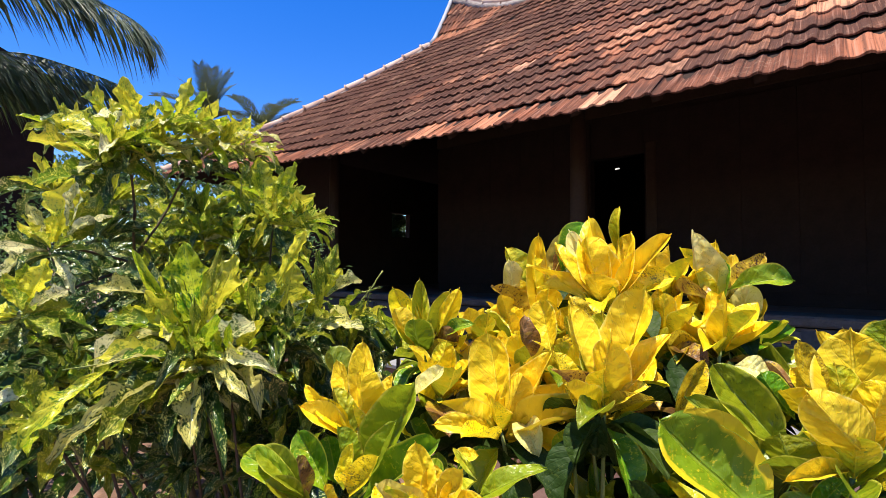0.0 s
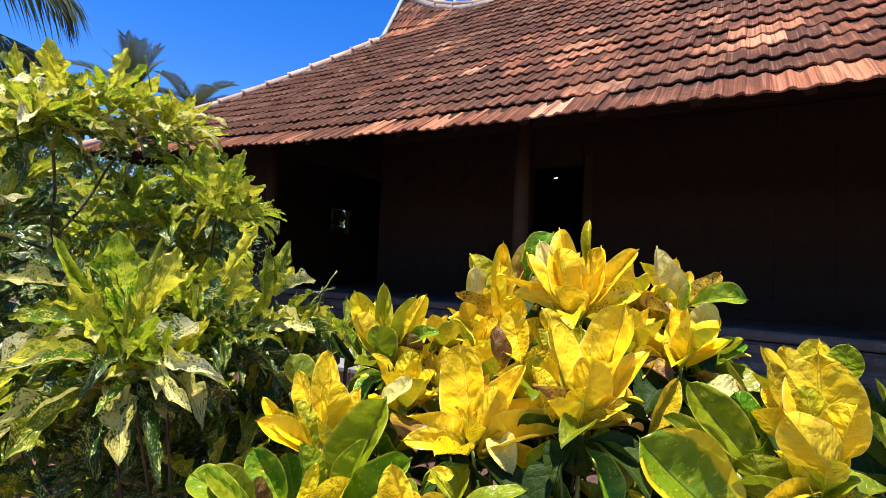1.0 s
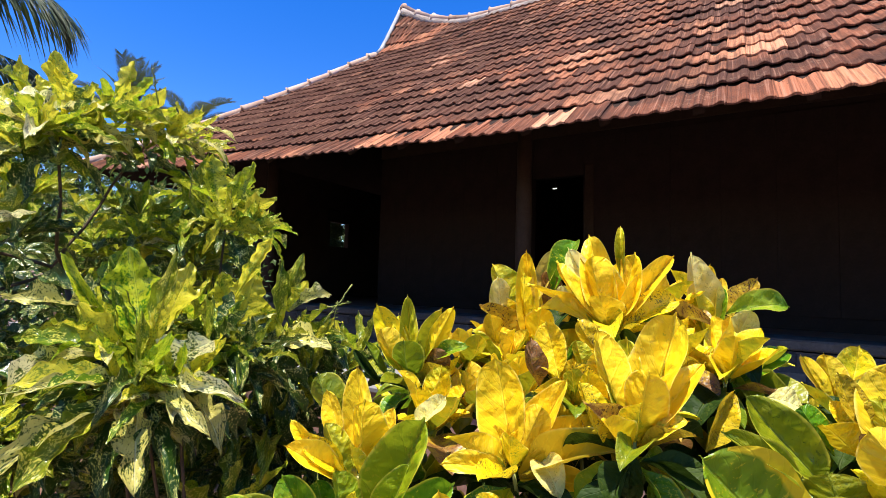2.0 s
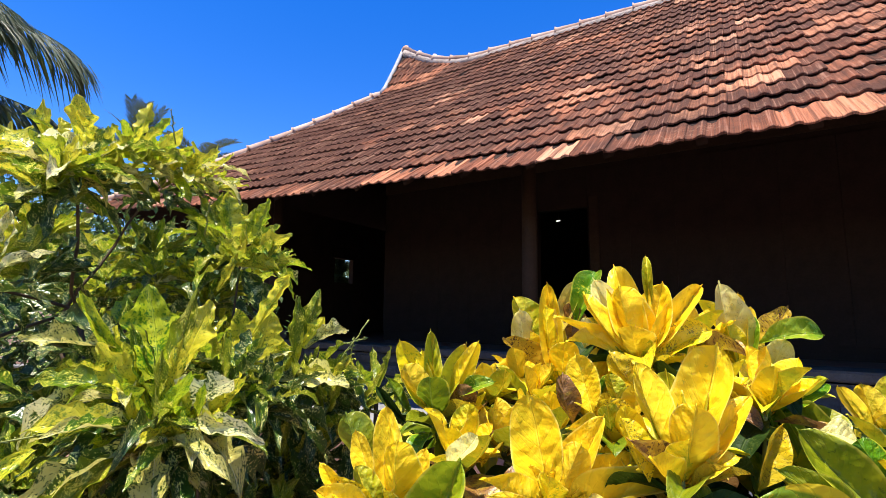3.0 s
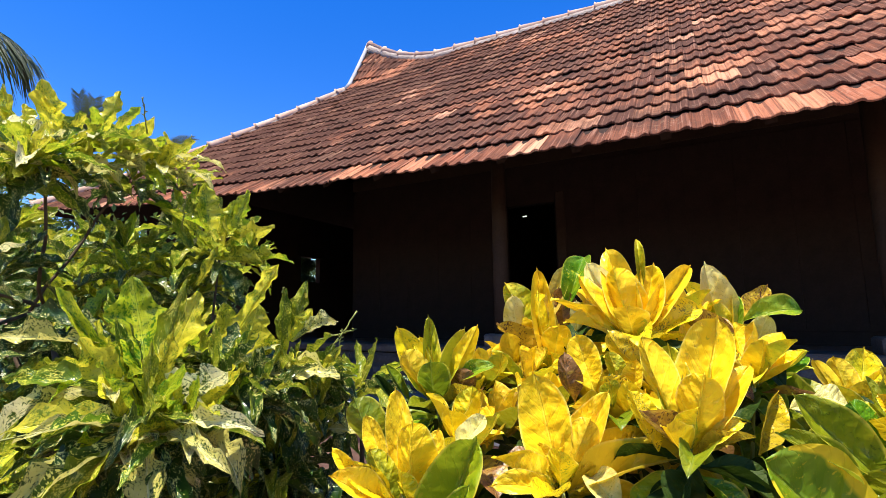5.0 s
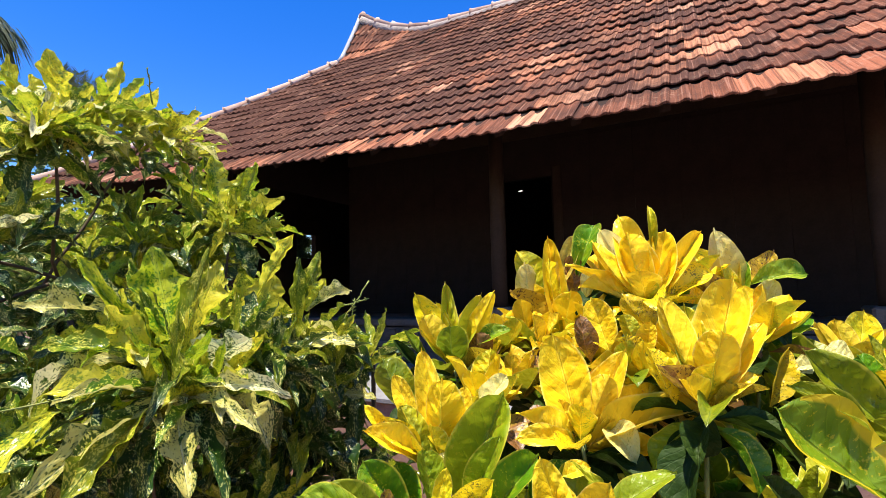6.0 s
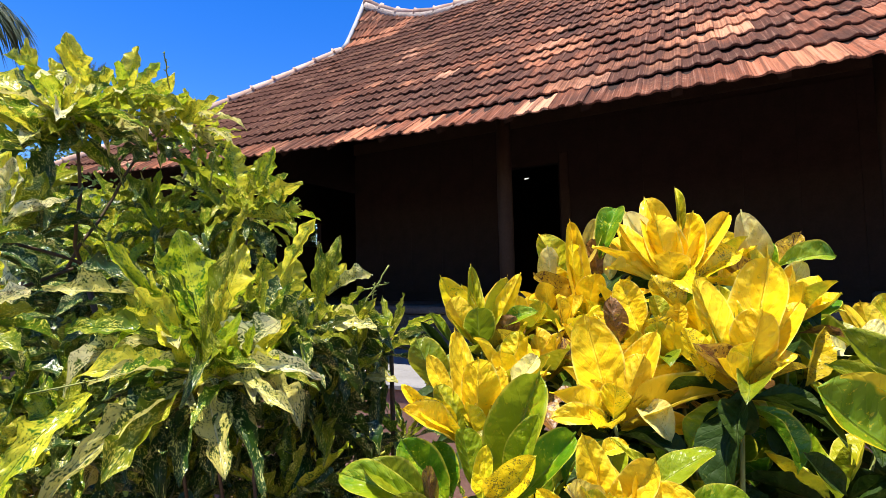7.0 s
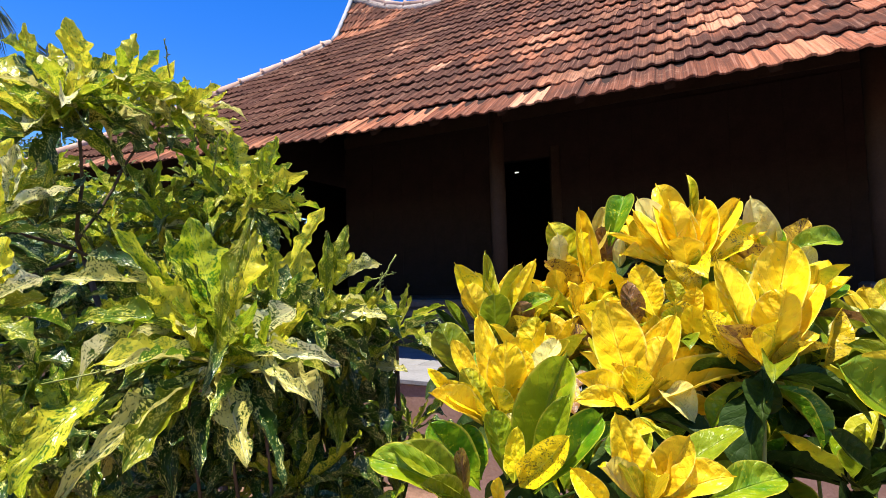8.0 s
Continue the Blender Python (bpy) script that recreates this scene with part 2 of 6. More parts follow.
def part(name, data, parent, m=None, label=""):
    """A mesh linked under a thing or a part; m is its pose in the world."""
    ob = new(name, data)
    chain, p = Matrix(), parent
    while p:
        chain = p.matrix_basis @ chain
        p = p.parent
    ob.parent = parent
    ob.matrix_basis = chain.inverted() @ (m or Matrix())
    return tagged(ob, label)


def box_mesh(name, size, mat, bevel=0.0, segments=1):
    """A bevelled block, standing on its origin's plane, centred in x and y."""
    bm = bmesh.new()
    bmesh.ops.create_cube(bm, size=1.0)
    bmesh.ops.scale(bm, vec=size, verts=bm.verts)
    bmesh.ops.translate(bm, vec=(0, 0, size[2] / 2), verts=bm.verts)
    if bevel:
        bmesh.ops.bevel(bm, geom=bm.edges[:], offset=bevel, segments=segments, affect="EDGES")
    me = bpy.data.meshes.new(name)
    bm.to_mesh(me)
    bm.free()
    me.materials.append(mat)
    return me


def tube(name, points, radii, mat, sides=8, cap=True):
    """A tapering tube along points."""
    pts = [Vector(p) for p in points]
    verts, faces = [], []
    for i, p in enumerate(pts):
        d = (pts[min(i + 1, len(pts) - 1)] - pts[max(i - 1, 0)]).normalized()
        a = d.orthogonal().normalized() if i == 0 else (a - d * a.dot(d)).normalized()
        b = d.cross(a)
        for s in range(sides):
            w = 2 * math.pi * s / sides
            verts.append(p + (a * math.cos(w) + b * math.sin(w)) * radii[i])
    for i in range(len(pts) - 1):
        for s in range(sides):
            n = (s + 1) % sides
            faces.append((i * sides + s, i * sides + n, (i + 1) * sides + n, (i + 1) * sides + s))
    if cap:
        faces += [tuple(reversed(range(sides))), tuple(range((len(pts) - 1) * sides, len(pts) * sides))]
    return mesh_of(name, verts, faces, mat, True)


# ground and terrace
def ground_sheet():
    n = 60
    reach = [math.copysign(abs(i / n) ** 3 * 900, i) for i in range(-n, n + 1)]
    verts = [(x, y, 0.03 * noise.noise(Vector((x * 0.8, y * 0.8, 0))) if abs(x) + abs(y) < 60 else 0.0) for y in reach for x in reach]
    w = len(reach)
    faces = [(j * w + i, j * w + i + 1, (j + 1) * w + i + 1, (j + 1) * w + i) for j in range(w - 1) for i in range(w - 1)]
    ob = new("ground", mesh_of("ground", verts, faces, M_EARTH, True))
    tagged(ob, "bare red-brown garden earth with brick dust", "ground", kind="structure")


ground_sheet()
EAVE_Y, EAVE_Z = 2.745, 2.235
TERRACE_Z, FLOOR_Z = 0.63, 0.97
FRONT_Y, PLINTH_Y = 2.40, 3.62
MID_X = 1.6  # the house is alike on both sides of this line


def terrace():
    top = thing("terrace", (MID_X, FRONT_Y, 0), "raised terrace with pinkish render and grey paving under the eave", "terrace", kind="structure")
    length = 19.0
    core = box_mesh("terrace_core", (length, 7.9, TERRACE_Z - 0.02), M_JOINT)
    part("core", core, top, pose(MID_X, FRONT_Y + 0.03 + 3.95, 0))
    rng = random.Random(5)
    for i in range(30):
        w = length / 30
        x = MID_X - length / 2 + (i + 0.5) * w
        for j, (y0, d) in enumerate(((FRONT_Y - 0.012, 0.40), (FRONT_Y + 0.40, 0.42), (FRONT_Y + 0.83, 0.42))):
            shared = f"paving_stone_{j}"
            me = bpy.data.meshes.get(shared) or box_mesh(shared, (w - 0.006, d, 0.032), M_GRANITE, 0.005)
            part("paving_stone", me, top, pose(x + (0.3 if j == 1 else 0), y0 + d / 2, TERRACE_Z - 0.032 + rng.uniform(-0.002, 0.002)))
    return top


TERRACE = terrace()


# the house: a low hipped and gabled tile roof over a dark timber veranda
RIDGE_R, FOOT_R, GABLE_X, CORNER_X = 3.73, 3.19, -5.03, -7.28


def roof_z(x, r):
    """Height of the front slope, r metres in from the eave; it sags in the middle and turns up at corner and horn."""
    x = min(x, 2 * MID_X - x)
    z = EAVE_Z + 0.772 * r + 0.0215 * r * r
    if x < 0:
        z += (0.02 * abs(x) + 0.0006 * abs(x) ** 3) * max(0.0, 1 - r / 4.2)
    if x < -3.55 and r > 3.19:
        z += 0.52 * min(1.3, (-3.5 - x) / 1.5) ** 2 * ((r - 3.19) / 0.54) ** 1.1
    return z


def hip_x(r):
    return CORNER_X + (GABLE_X - CORNER_X) * min(1.0, max(0.0, r) / FOOT_R)


def tile_shape():
    """A clay tile 0.2 m wide with two rolls, sharp grooves beside them and a thick lower lip."""
    w, length = 0.206, 0.33
    prof = ((0.0, 0.007), (0.035, 0.012), (0.06, 0.005), (0.16, 0.0005), (0.26, 0.003), (0.36, 0.0145), (0.43, 0.017), (0.49, 0.012), (0.52, 0.004),
            (0.63, 0.0005), (0.74, 0.003), (0.84, 0.0145), (0.91, 0.017), (0.97, 0.012), (1.0, 0.008))
    prof = [(u * w, z) for u, z in prof]
    rings = [[(x, 0.001, z - 0.003) for x, z in prof], [(x, 0.008, z) for x, z in prof], [(x, length, z - 0.012) for x, z in prof],
             [(x, 0.0, z * 0.62 - 0.010) for x, z in prof], [(x, 0.010, z * 0.7 - 0.014) for x, z in prof], [(x, length, z * 0.7 - 0.022) for x, z in prof]]
    m = len(prof)
    faces = []
    for i in range(m - 1):
        for a, b in ((0, 1), (1, 2), (3, 0), (4, 3), (5, 4)):
            faces.append((a * m + i, a * m + i + 1, b * m + i + 1, b * m + i))
    return [p for ring in rings for p in ring], faces


TILE_V, TILE_F = tile_shape()
rows_r, r_at = [], -0.06
while r_at < RIDGE_R - 0.06:
    rows_r.append(r_at)
    slope = math.atan(0.772 + 0.043 * max(r_at, 0))
    r_at += (0.325 if len(rows_r) == 1 else 0.238) * math.cos(slope)


def tile_frame(x, r, rng):
    d = 0.04
    a = Vector((1, 0, (roof_z(x + d, r) - roof_z(x - d, r)) / (2 * d))).normalized()
    b = Vector((0, 1, (roof_z(x, r + 0.15) - roof_z(x, r - 0.03)) / 0.18)).normalized()
    c = a.cross(b).normalized()
    b = c.cross(a)
    m = Matrix((a, b, c)).transposed().to_4x4()
    m.translation = Vector((x, EAVE_Y + r, roof_z(x, r))) + c * (0.018 + rng.uniform(-0.003, 0.005)) + b * rng.uniform(-0.012, 0.012)
    return m @ pose(0, 0, 0, rng.uniform(-1.2, 1.2) - 2.6, rng.uniform(-1.3, 1.3), rng.uniform(-0.9, 0.9))


def sheet(name, point, us, vs, thick, mat):
    """A slab of that thickness under a surface point(u, v)."""
    nu, nv = len(us), len(vs)
    top = [Vector(point(u, v)) for v in vs for u in us]
    verts = top + [p - Vector((0, 0, thick)) for p in top]
    k = nu * nv
    faces = []
    for j in range(nv - 1):
        for i in range(nu - 1):
            q = (j * nu + i, j * nu + i + 1, (j + 1) * nu + i + 1, (j + 1) * nu + i)
            faces += [q, tuple(k + v for v in reversed(q))]
    rim = [j for j in range(nu)] + [j * nu + nu - 1 for j in range(1, nv)] + [(nv - 1) * nu + i for i in range(nu - 2, -1, -1)] + [j * nu for j in range(nv - 2, 0, -1)]
    for a, b in zip(rim, rim[1:] + rim[:1]):
        faces.append((b, a, k + a, k + b))
    return mesh_of(name, verts, faces, mat)


def joined(name, mats, mat):
    v = np.array(TILE_V)
    verts, faces = [], []
    for m in mats:
        a = np.array(m)
        verts.append(v @ a[:3, :3].T + a[:3, 3])
    n = len(v)
    faces = [tuple(i * n + k for k in f) for i in range(len(mats)) for f in TILE_F]
    return mesh_of(name, np.concatenate(verts), faces, mat)


def house():
    top = thing("house", (MID_X, EAVE_Y + RIDGE_R, 0), "old low house with weathered clay tile roof and dark veranda", "house")
    ridge_y = EAVE_Y + RIDGE_R
    far_x = 2 * MID_X - CORNER_X
    # boards under the tiles: front, back, two hips
    rs = [0.12 + (RIDGE_R - 0.12) * i / 18 for i in range(19)]
    fr = [i / 48 for i in range(49)]
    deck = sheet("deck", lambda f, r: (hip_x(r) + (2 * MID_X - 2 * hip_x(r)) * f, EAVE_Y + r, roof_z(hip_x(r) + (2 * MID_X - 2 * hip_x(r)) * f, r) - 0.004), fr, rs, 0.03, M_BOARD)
    roof = part("roof", deck, top, label="weathered terracotta tiles over dark boards")
    back = sheet("deck_back", lambda f, r: (hip_x(r) + (2 * MID_X - 2 * hip_x(r)) * f, 2 * ridge_y - EAVE_Y - r, roof_z(hip_x(r) + (2 * MID_X - 2 * hip_x(r)) * f, r) - 0.004), fr, rs, 0.03, M_TILES)
    part("back_slope", back, roof)
    qs = [FOOT_R * i / 8 for i in range(9)]
    for sign in (1, -1):
        end = lambda x: x if sign > 0 else 2 * MID_X - x
        hip = sheet("hip_slope", lambda f, r: (end(hip_x(r)), EAVE_Y + r + (2 * (ridge_y - EAVE_Y - r)) * f, roof_z(hip_x(r), r) - 0.004), [0, 0.25, 0.5, 0.75, 1], qs, 0.03, M_TILES)
        part("hip_slope", hip, roof)
        # dark sheet added under the hip, standing in for the shade there
        under = sheet("hip_lining", lambda f, r: (end(hip_x(r) + 0.05), EAVE_Y + r + 0.03 + (2 * (ridge_y - EAVE_Y - r) - 0.06) * f, roof_z(hip_x(r), r) - 0.05), [0, 0.25, 0.5, 0.75, 1], qs, 0.02, M_BOARD)
        part("hip_lining", under, roof)
        gable = mesh_of("gable_wall", [(end(GABLE_X + 0.12), EAVE_Y + FOOT_R - 0.4, roof_z(GABLE_X, FOOT_R) - 0.4), (end(GABLE_X + 0.12), 2 * ridge_y - EAVE_Y - FOOT_R + 0.4, roof_z(GABLE_X, FOOT_R) - 0.4), (end(GABLE_X + 0.12), ridge_y, roof_z(0, RIDGE_R) - 0.1), (end(GABLE_X + 0.2), EAVE_Y + FOOT_R - 0.4, roof_z(GABLE_X, FOOT_R) - 0.4), (end(GABLE_X + 0.2), 2 * ridge_y - EAVE_Y - FOOT_R + 0.4, roof_z(GABLE_X, FOOT_R) - 0.4), (end(GABLE_X + 0.2), ridge_y, roof_z(0, RIDGE_R) - 0.1)], [(0, 1, 2), (5, 4, 3), (0, 3, 4, 1), (1, 4, 5, 2), (2, 5, 3, 0)], M_MORTAR)
        part("gable_wall", gable, top)
    # rafters and an eave lath
    for i in range(34):
        x = CORNER_X + 0.5 + i * 0.5
        pts = [(x, EAVE_Y + 0.06 + r, roof_z(x, r + 0.06) - 0.08) for r in (0.08, 0.7, 1.5, 2.4) if hip_x(r) < x < 2 * MID_X - hip_x(r)]
        if len(pts) > 1:
            part("rafter", tube("rafter", pts, [0.04] * len(pts), M_BOARD, 4), roof)
    xs = [CORNER_X + 0.05 + i * 0.4 for i in range(45)]
    part("eave_lath", tube("eave_lath", [(x, EAVE_Y + 0.17, roof_z(x, 0.17) - 0.055) for x in xs if x < far_x], [0.024] * len([x for x in xs if x < far_x]), M_BOARD, 4), roof)
    # walls, floor, posts
    wall_y = 5.2
    POST_Y = PLINTH_Y + 0.11

    def slab(name, x0, x1, y0, y1, z0, z1, mat, bevel=0.0, parent=top, label=""):
        return part(name, box_mesh(name, (x1 - x0, y1 - y0, z1 - z0), mat, bevel), parent, pose((x0 + x1) / 2, (y0 + y1) / 2, z0), label)

    slab("veranda_floor", -6.6, 9.8, PLINTH_Y + 0.10, 2 * ridge_y - PLINTH_Y, 0.3, FLOOR_Z, M_FLOOR)
    slab("floor_edge", -6.65, 9.85, PLINTH_Y - 0.02, PLINTH_Y + 0.32, FLOOR_Z - 0.02, FLOOR_Z + 0.045, M_STONE, 0.012)
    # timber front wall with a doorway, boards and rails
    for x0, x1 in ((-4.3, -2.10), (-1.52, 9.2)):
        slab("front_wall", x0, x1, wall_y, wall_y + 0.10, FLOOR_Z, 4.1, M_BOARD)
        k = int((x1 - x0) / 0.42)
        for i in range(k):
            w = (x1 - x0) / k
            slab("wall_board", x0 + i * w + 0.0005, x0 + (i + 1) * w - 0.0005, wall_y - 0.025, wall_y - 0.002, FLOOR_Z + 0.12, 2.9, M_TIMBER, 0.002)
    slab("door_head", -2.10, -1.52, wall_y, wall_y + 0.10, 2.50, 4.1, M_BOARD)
    slab("wall_rail", -4.3, 9.2, wall_y - 0.05, wall_y - 0.027, 2.95, 3.10, M_POST, 0.008)
    for x in (-2.17, -1.45):
        slab("door_jamb", x - 0.05, x + 0.05, wall_y - 0.05, wall_y - 0.028, FLOOR_Z, 2.6, M_POST, 0.008)
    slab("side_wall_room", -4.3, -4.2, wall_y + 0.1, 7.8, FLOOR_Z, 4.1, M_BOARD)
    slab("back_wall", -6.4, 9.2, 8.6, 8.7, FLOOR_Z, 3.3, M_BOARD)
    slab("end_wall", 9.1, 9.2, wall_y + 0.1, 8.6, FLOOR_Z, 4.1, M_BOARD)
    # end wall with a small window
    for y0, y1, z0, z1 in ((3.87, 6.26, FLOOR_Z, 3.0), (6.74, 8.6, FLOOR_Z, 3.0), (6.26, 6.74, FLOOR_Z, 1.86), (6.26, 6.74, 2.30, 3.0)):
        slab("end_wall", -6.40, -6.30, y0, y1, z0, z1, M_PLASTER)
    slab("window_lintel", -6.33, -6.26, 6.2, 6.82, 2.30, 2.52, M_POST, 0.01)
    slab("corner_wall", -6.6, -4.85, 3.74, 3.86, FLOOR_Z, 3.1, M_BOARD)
    slab("tie_beam", -6.5, 9.6, PLINTH_Y + 0.03, PLINTH_Y + 0.15, 2.78, 2.92, M_TIMBER, 0.012)
    for x in (-1.615, -4.75, 0.85, 3.2, 5.5, 7.8):
        post = part("post", tube("post", [(x, POST_Y, FLOOR_Z + 0.14), (x, POST_Y, 1.8), (x, POST_Y, 2.95)], [0.062, 0.064, 0.058], M_POST, 14), top, label="round brown timber post")
        part("post_base", box_mesh("post_base", (0.24, 0.24, 0.105), M_STONE, 0.015), post, pose(x, POST_Y, FLOOR_Z + 0.04))
    return top, roof


HOUSE, ROOF = house()


# emitter added for a white glint of daylight; tube and cord are invented
def inner_glint():
    top = thing("room_glint", (-2.68, 7.72, 3.3), "small glowing tube added for a white glint inside the dark room", "lamp")
    part("cord", tube("cord", [(-2.68, 7.72, 4.4), (-2.68, 7.72, 2.895)], [0.006, 0.006], M_TIMBER, 6), top)
    k = Mat("glint_glow", 0.3)
    k.b.inputs["Emission Color"].default_value = (1.0, 0.95, 0.85, 1)
    k.b.inputs["Emission Strength"].default_value = 1.2
    part("bulb", tube("bulb", [(-2.72, 7.72, 2.884), (-2.71, 7.72, 2.885), (-2.66, 7.72, 2.890), (-2.65, 7.72, 2.891)], [0.004, 0.008, 0.008, 0.004], k.m, 12), top, label="short glowing tube for the glint")


inner_glint()


def cap_run(name, path, radius, parent, mortar=0.10):
    """Half-round cap tiles lapped along a bed of mortar."""
    pts = [Vector(p) for p in path]
    dist = [0.0]
    for a, b in zip(pts, pts[1:]):
        dist.append(dist[-1] + (b - a).length)

    def along(s):
        s = max(0.0, min(dist[-1], s))
        i = max(j for j in range(len(pts) - 1) if dist[j] <= s or j == 0)
        return pts[i].lerp(pts[i + 1], (s - dist[i]) / (dist[i + 1] - dist[i]))

    part("mortar_bed", tube("mortar_bed", [p - Vector((0, 0, 0.03)) for p in pts], [mortar] * len(pts), M_MORTAR, 8), parent)
    s, step = 0.0, 0.36
    rng = random.Random(len(pts))
    while s < dist[-1] - 0.1:
        a, b = along(s) + Vector((0, 0, mortar * 0.45)), along(s + step + 0.05) + Vector((0, 0, mortar * 0.45))
        g = rng.uniform(0.95, 1.06)
        part("cap_tile", tube("cap_tile", [a, a.lerp(b, 0.06), b], [radius * 1.6 * g, radius * 1.25 * g, radius * 0.85], M_CAP, 9), parent)
        s += step


cap_run("ridge", [(x, EAVE_Y + RIDGE_R, roof_z(x, RIDGE_R) - 0.015) for x in [GABLE_X + 0.02 + (2 * MID_X - 2 * GABLE_X - 0.04) * i / 60 for i in range(61)]], 0.06, ROOF, 0.09)
for side in (1, -1):
    pts = [(hip_x(r) if side > 0 else 2 * MID_X - hip_x(r), EAVE_Y + r, roof_z(hip_x(r), r) - 0.005) for r in [(FOOT_R - 0.06) * i / 14 for i in range(15)]]
    cap_run("hip", pts, 0.05, ROOF, 0.06)
    ends = [(GABLE_X - 0.02 if side > 0 else 2 * MID_X - GABLE_X + 0.02, EAVE_Y + r, roof_z(GABLE_X, r) + 0.02) for r in [FOOT_R - 0.05 + (RIDGE_R - FOOT_R + 0.07) * i / 6 for i in range(7)]]
    part("verge_board", tube("verge_board", ends, [0.042] * 7, M_VERGE, 4), ROOF, label="pale grey painted verge board")


# leaves
def leaf_mesh(name, mat, lobed, bend, seed, fine, slim=0.0):
    """One leaf of length and width 1, base at the origin, tip on +y, upper face to +z.

    Broad leaves are obovate, cupped and blistered between the side veins; lobed ones narrow at the foot,
    cut and wavy towards the end."""
    nl, nw = ((30, 5) if lobed else (30, 7)) if fine else ((22, 2) if lobed else (14, 3))
    rng = random.Random(seed * 13 + 5)
    ph = [rng.uniform(0, 6.283) for i in range(6)]
    cup, fold = rng.uniform(0.3, 0.7), rng.uniform(0.0, 0.18)
    sway, turn = rng.uniform(-0.09, 0.09), rng.uniform(-0.9, 0.9)
    early, cuts = rng.uniform(0.92, 1.25) + slim, rng.uniform(1.7, 3.0)
    deepest = rng.uniform(0.12, 0.45)
    verts, uvs, faces = [], [], []
    for i in range(nl + 1):
        v = i / nl
        if lobed:
            env = (0.20 + 0.80 * min(1.0, v / 0.5) ** 1.1) * max(0.0, 1 - max(0.0, (v - 0.45) / 0.55) ** 2.5) ** 0.85
            cut = [1 - deepest * min(1.0, 2.6 * v) * (0.5 + 0.5 * math.sin(cuts * 6.283 * v + p)) ** 1.4 + 0.10 * math.sin(31 * v + 2 * p) for p in ph[:2]]
            wl, wr = max(0.04, env * cut[0]), max(0.04, env * cut[1])
        else:
            body = math.sin(math.pi * min(1.0, v / 0.965) ** early) if v < 0.965 else 0.0
            env = max(0.0, body) ** 0.48 * min(1.0, 0.35 + 2.6 * v)
            wl = wr = max(env, 0.17 * (1 - v) / 0.11 if v > 0.85 else 0.0, 0.07 if v < 0.2 else 0.012)
            wl *= 1 + 0.07 * math.sin(5 * v + ph[0])
            wr *= 1 + 0.07 * math.sin(5 * v + ph[1])
        for j in range(-nw, nw + 1):
            u = j / nw
            w = wl if u < 0 else wr
            a = abs(u)
            x = 0.5 * u * w
            if bend is None:
                z = -0.020 * math.sin(6.283 * v ** 1.2) - 0.10 * v * (1 - v)
            else:
                z = bend * 4 * v * (1 - v) * (0.75 + 0.5 * v)
            z += (cup * a ** 1.8 * (1 - 0.5 * v) + fold * a) * w * 0.5 * (0.6 if lobed else 1.0)
            z += turn * x * (v - 0.4) * 0.6
            ripple = math.sin(v * (15 if lobed else 11) + ph[2] + (2.2 if u < 0 else 0))
            z += (0.034 if lobed else 0.024) * a ** 1.5 * ripple * min(1, 3 * v)
            if lobed:
                z += 0.018 * a * math.sin(v * 37 + ph[3] + (1.1 if u < 0 else 0)) * min(1, 3 * v)
            if not lobed:
                wander = 0.55 * noise.noise(Vector((u * 2.6 + seed * 4.1, v * 6.0, seed)))
                cell = abs(math.sin(math.pi * (6.2 * v - 1.5 * a + wander + (0.35 if u < 0 else 0)))) ** 0.6
                puff = 0.6 + 0.9 * noise.noise(Vector((u * 2.2 + seed * 1.7, v * 5.0, seed * 3.7)))
                z += 0.046 * cell * puff * min(1, 5 * a * (1.02 - a)) * min(1, 6 * v, 5 * (1 - v))
            z += (0.022 if lobed else 0.014) * noise.noise(Vector((u * 1.7 + seed, v * 4.5, seed * 2.3))) * min(1, 4 * v)
            verts.append((x + sway * v * v * (2.2 - 1.2 * v), v, z))
            uvs.append((0.5 + 0.5 * u * (w if w < 0.5 and not lobed else 1.0), v))
    m = 2 * nw + 1
    for i in range(nl):
        for j in range(m - 1):
            faces.append((i * m + j, i * m + j + 1, (i + 1) * m + j + 1, (i + 1) * m + j))
    return mesh_of(name, verts, faces, mat, True, uvs)


BENDS = (-0.16, -0.07, 0.03, 0.12, 0.24)  # and None: up, then flaring out at the tip
MESHES = {}


def leaf_data(kind, bend, rng, fine=True):
    """One of the shared leaf meshes of a kind, bent by about bend."""
    b = 5 if bend is None else min(range(len(BENDS)), key=lambda i: abs(BENDS[i] - bend))
    s = rng.randrange(5 if fine else 3)
    key = (kind, b, s, fine)
    if key not in MESHES:
        MESHES[key] = leaf_mesh("leaf", LEAF[kind], kind.startswith("v_"), (*BENDS, None)[b], s * 7 + b, fine, 0.25 if kind in ("green", "olive", "deep", "banded") else 0.0)
    return MESHES[key]


def leaf_pose(base, d, length, width, twist):
    d = d.normalized()
    n = Vector((0, 0, 1)) - d * d.z
    if n.length < 0.02:
        n = Vector((1, 0, 0))
    n.normalize()
    m = Matrix((d.cross(n), d, n)).transposed().to_4x4()
    m.translation = base
    return m @ Matrix.Rotation(radians(twist), 4, "Y") @ Matrix.Diagonal((width, length, length, 1))


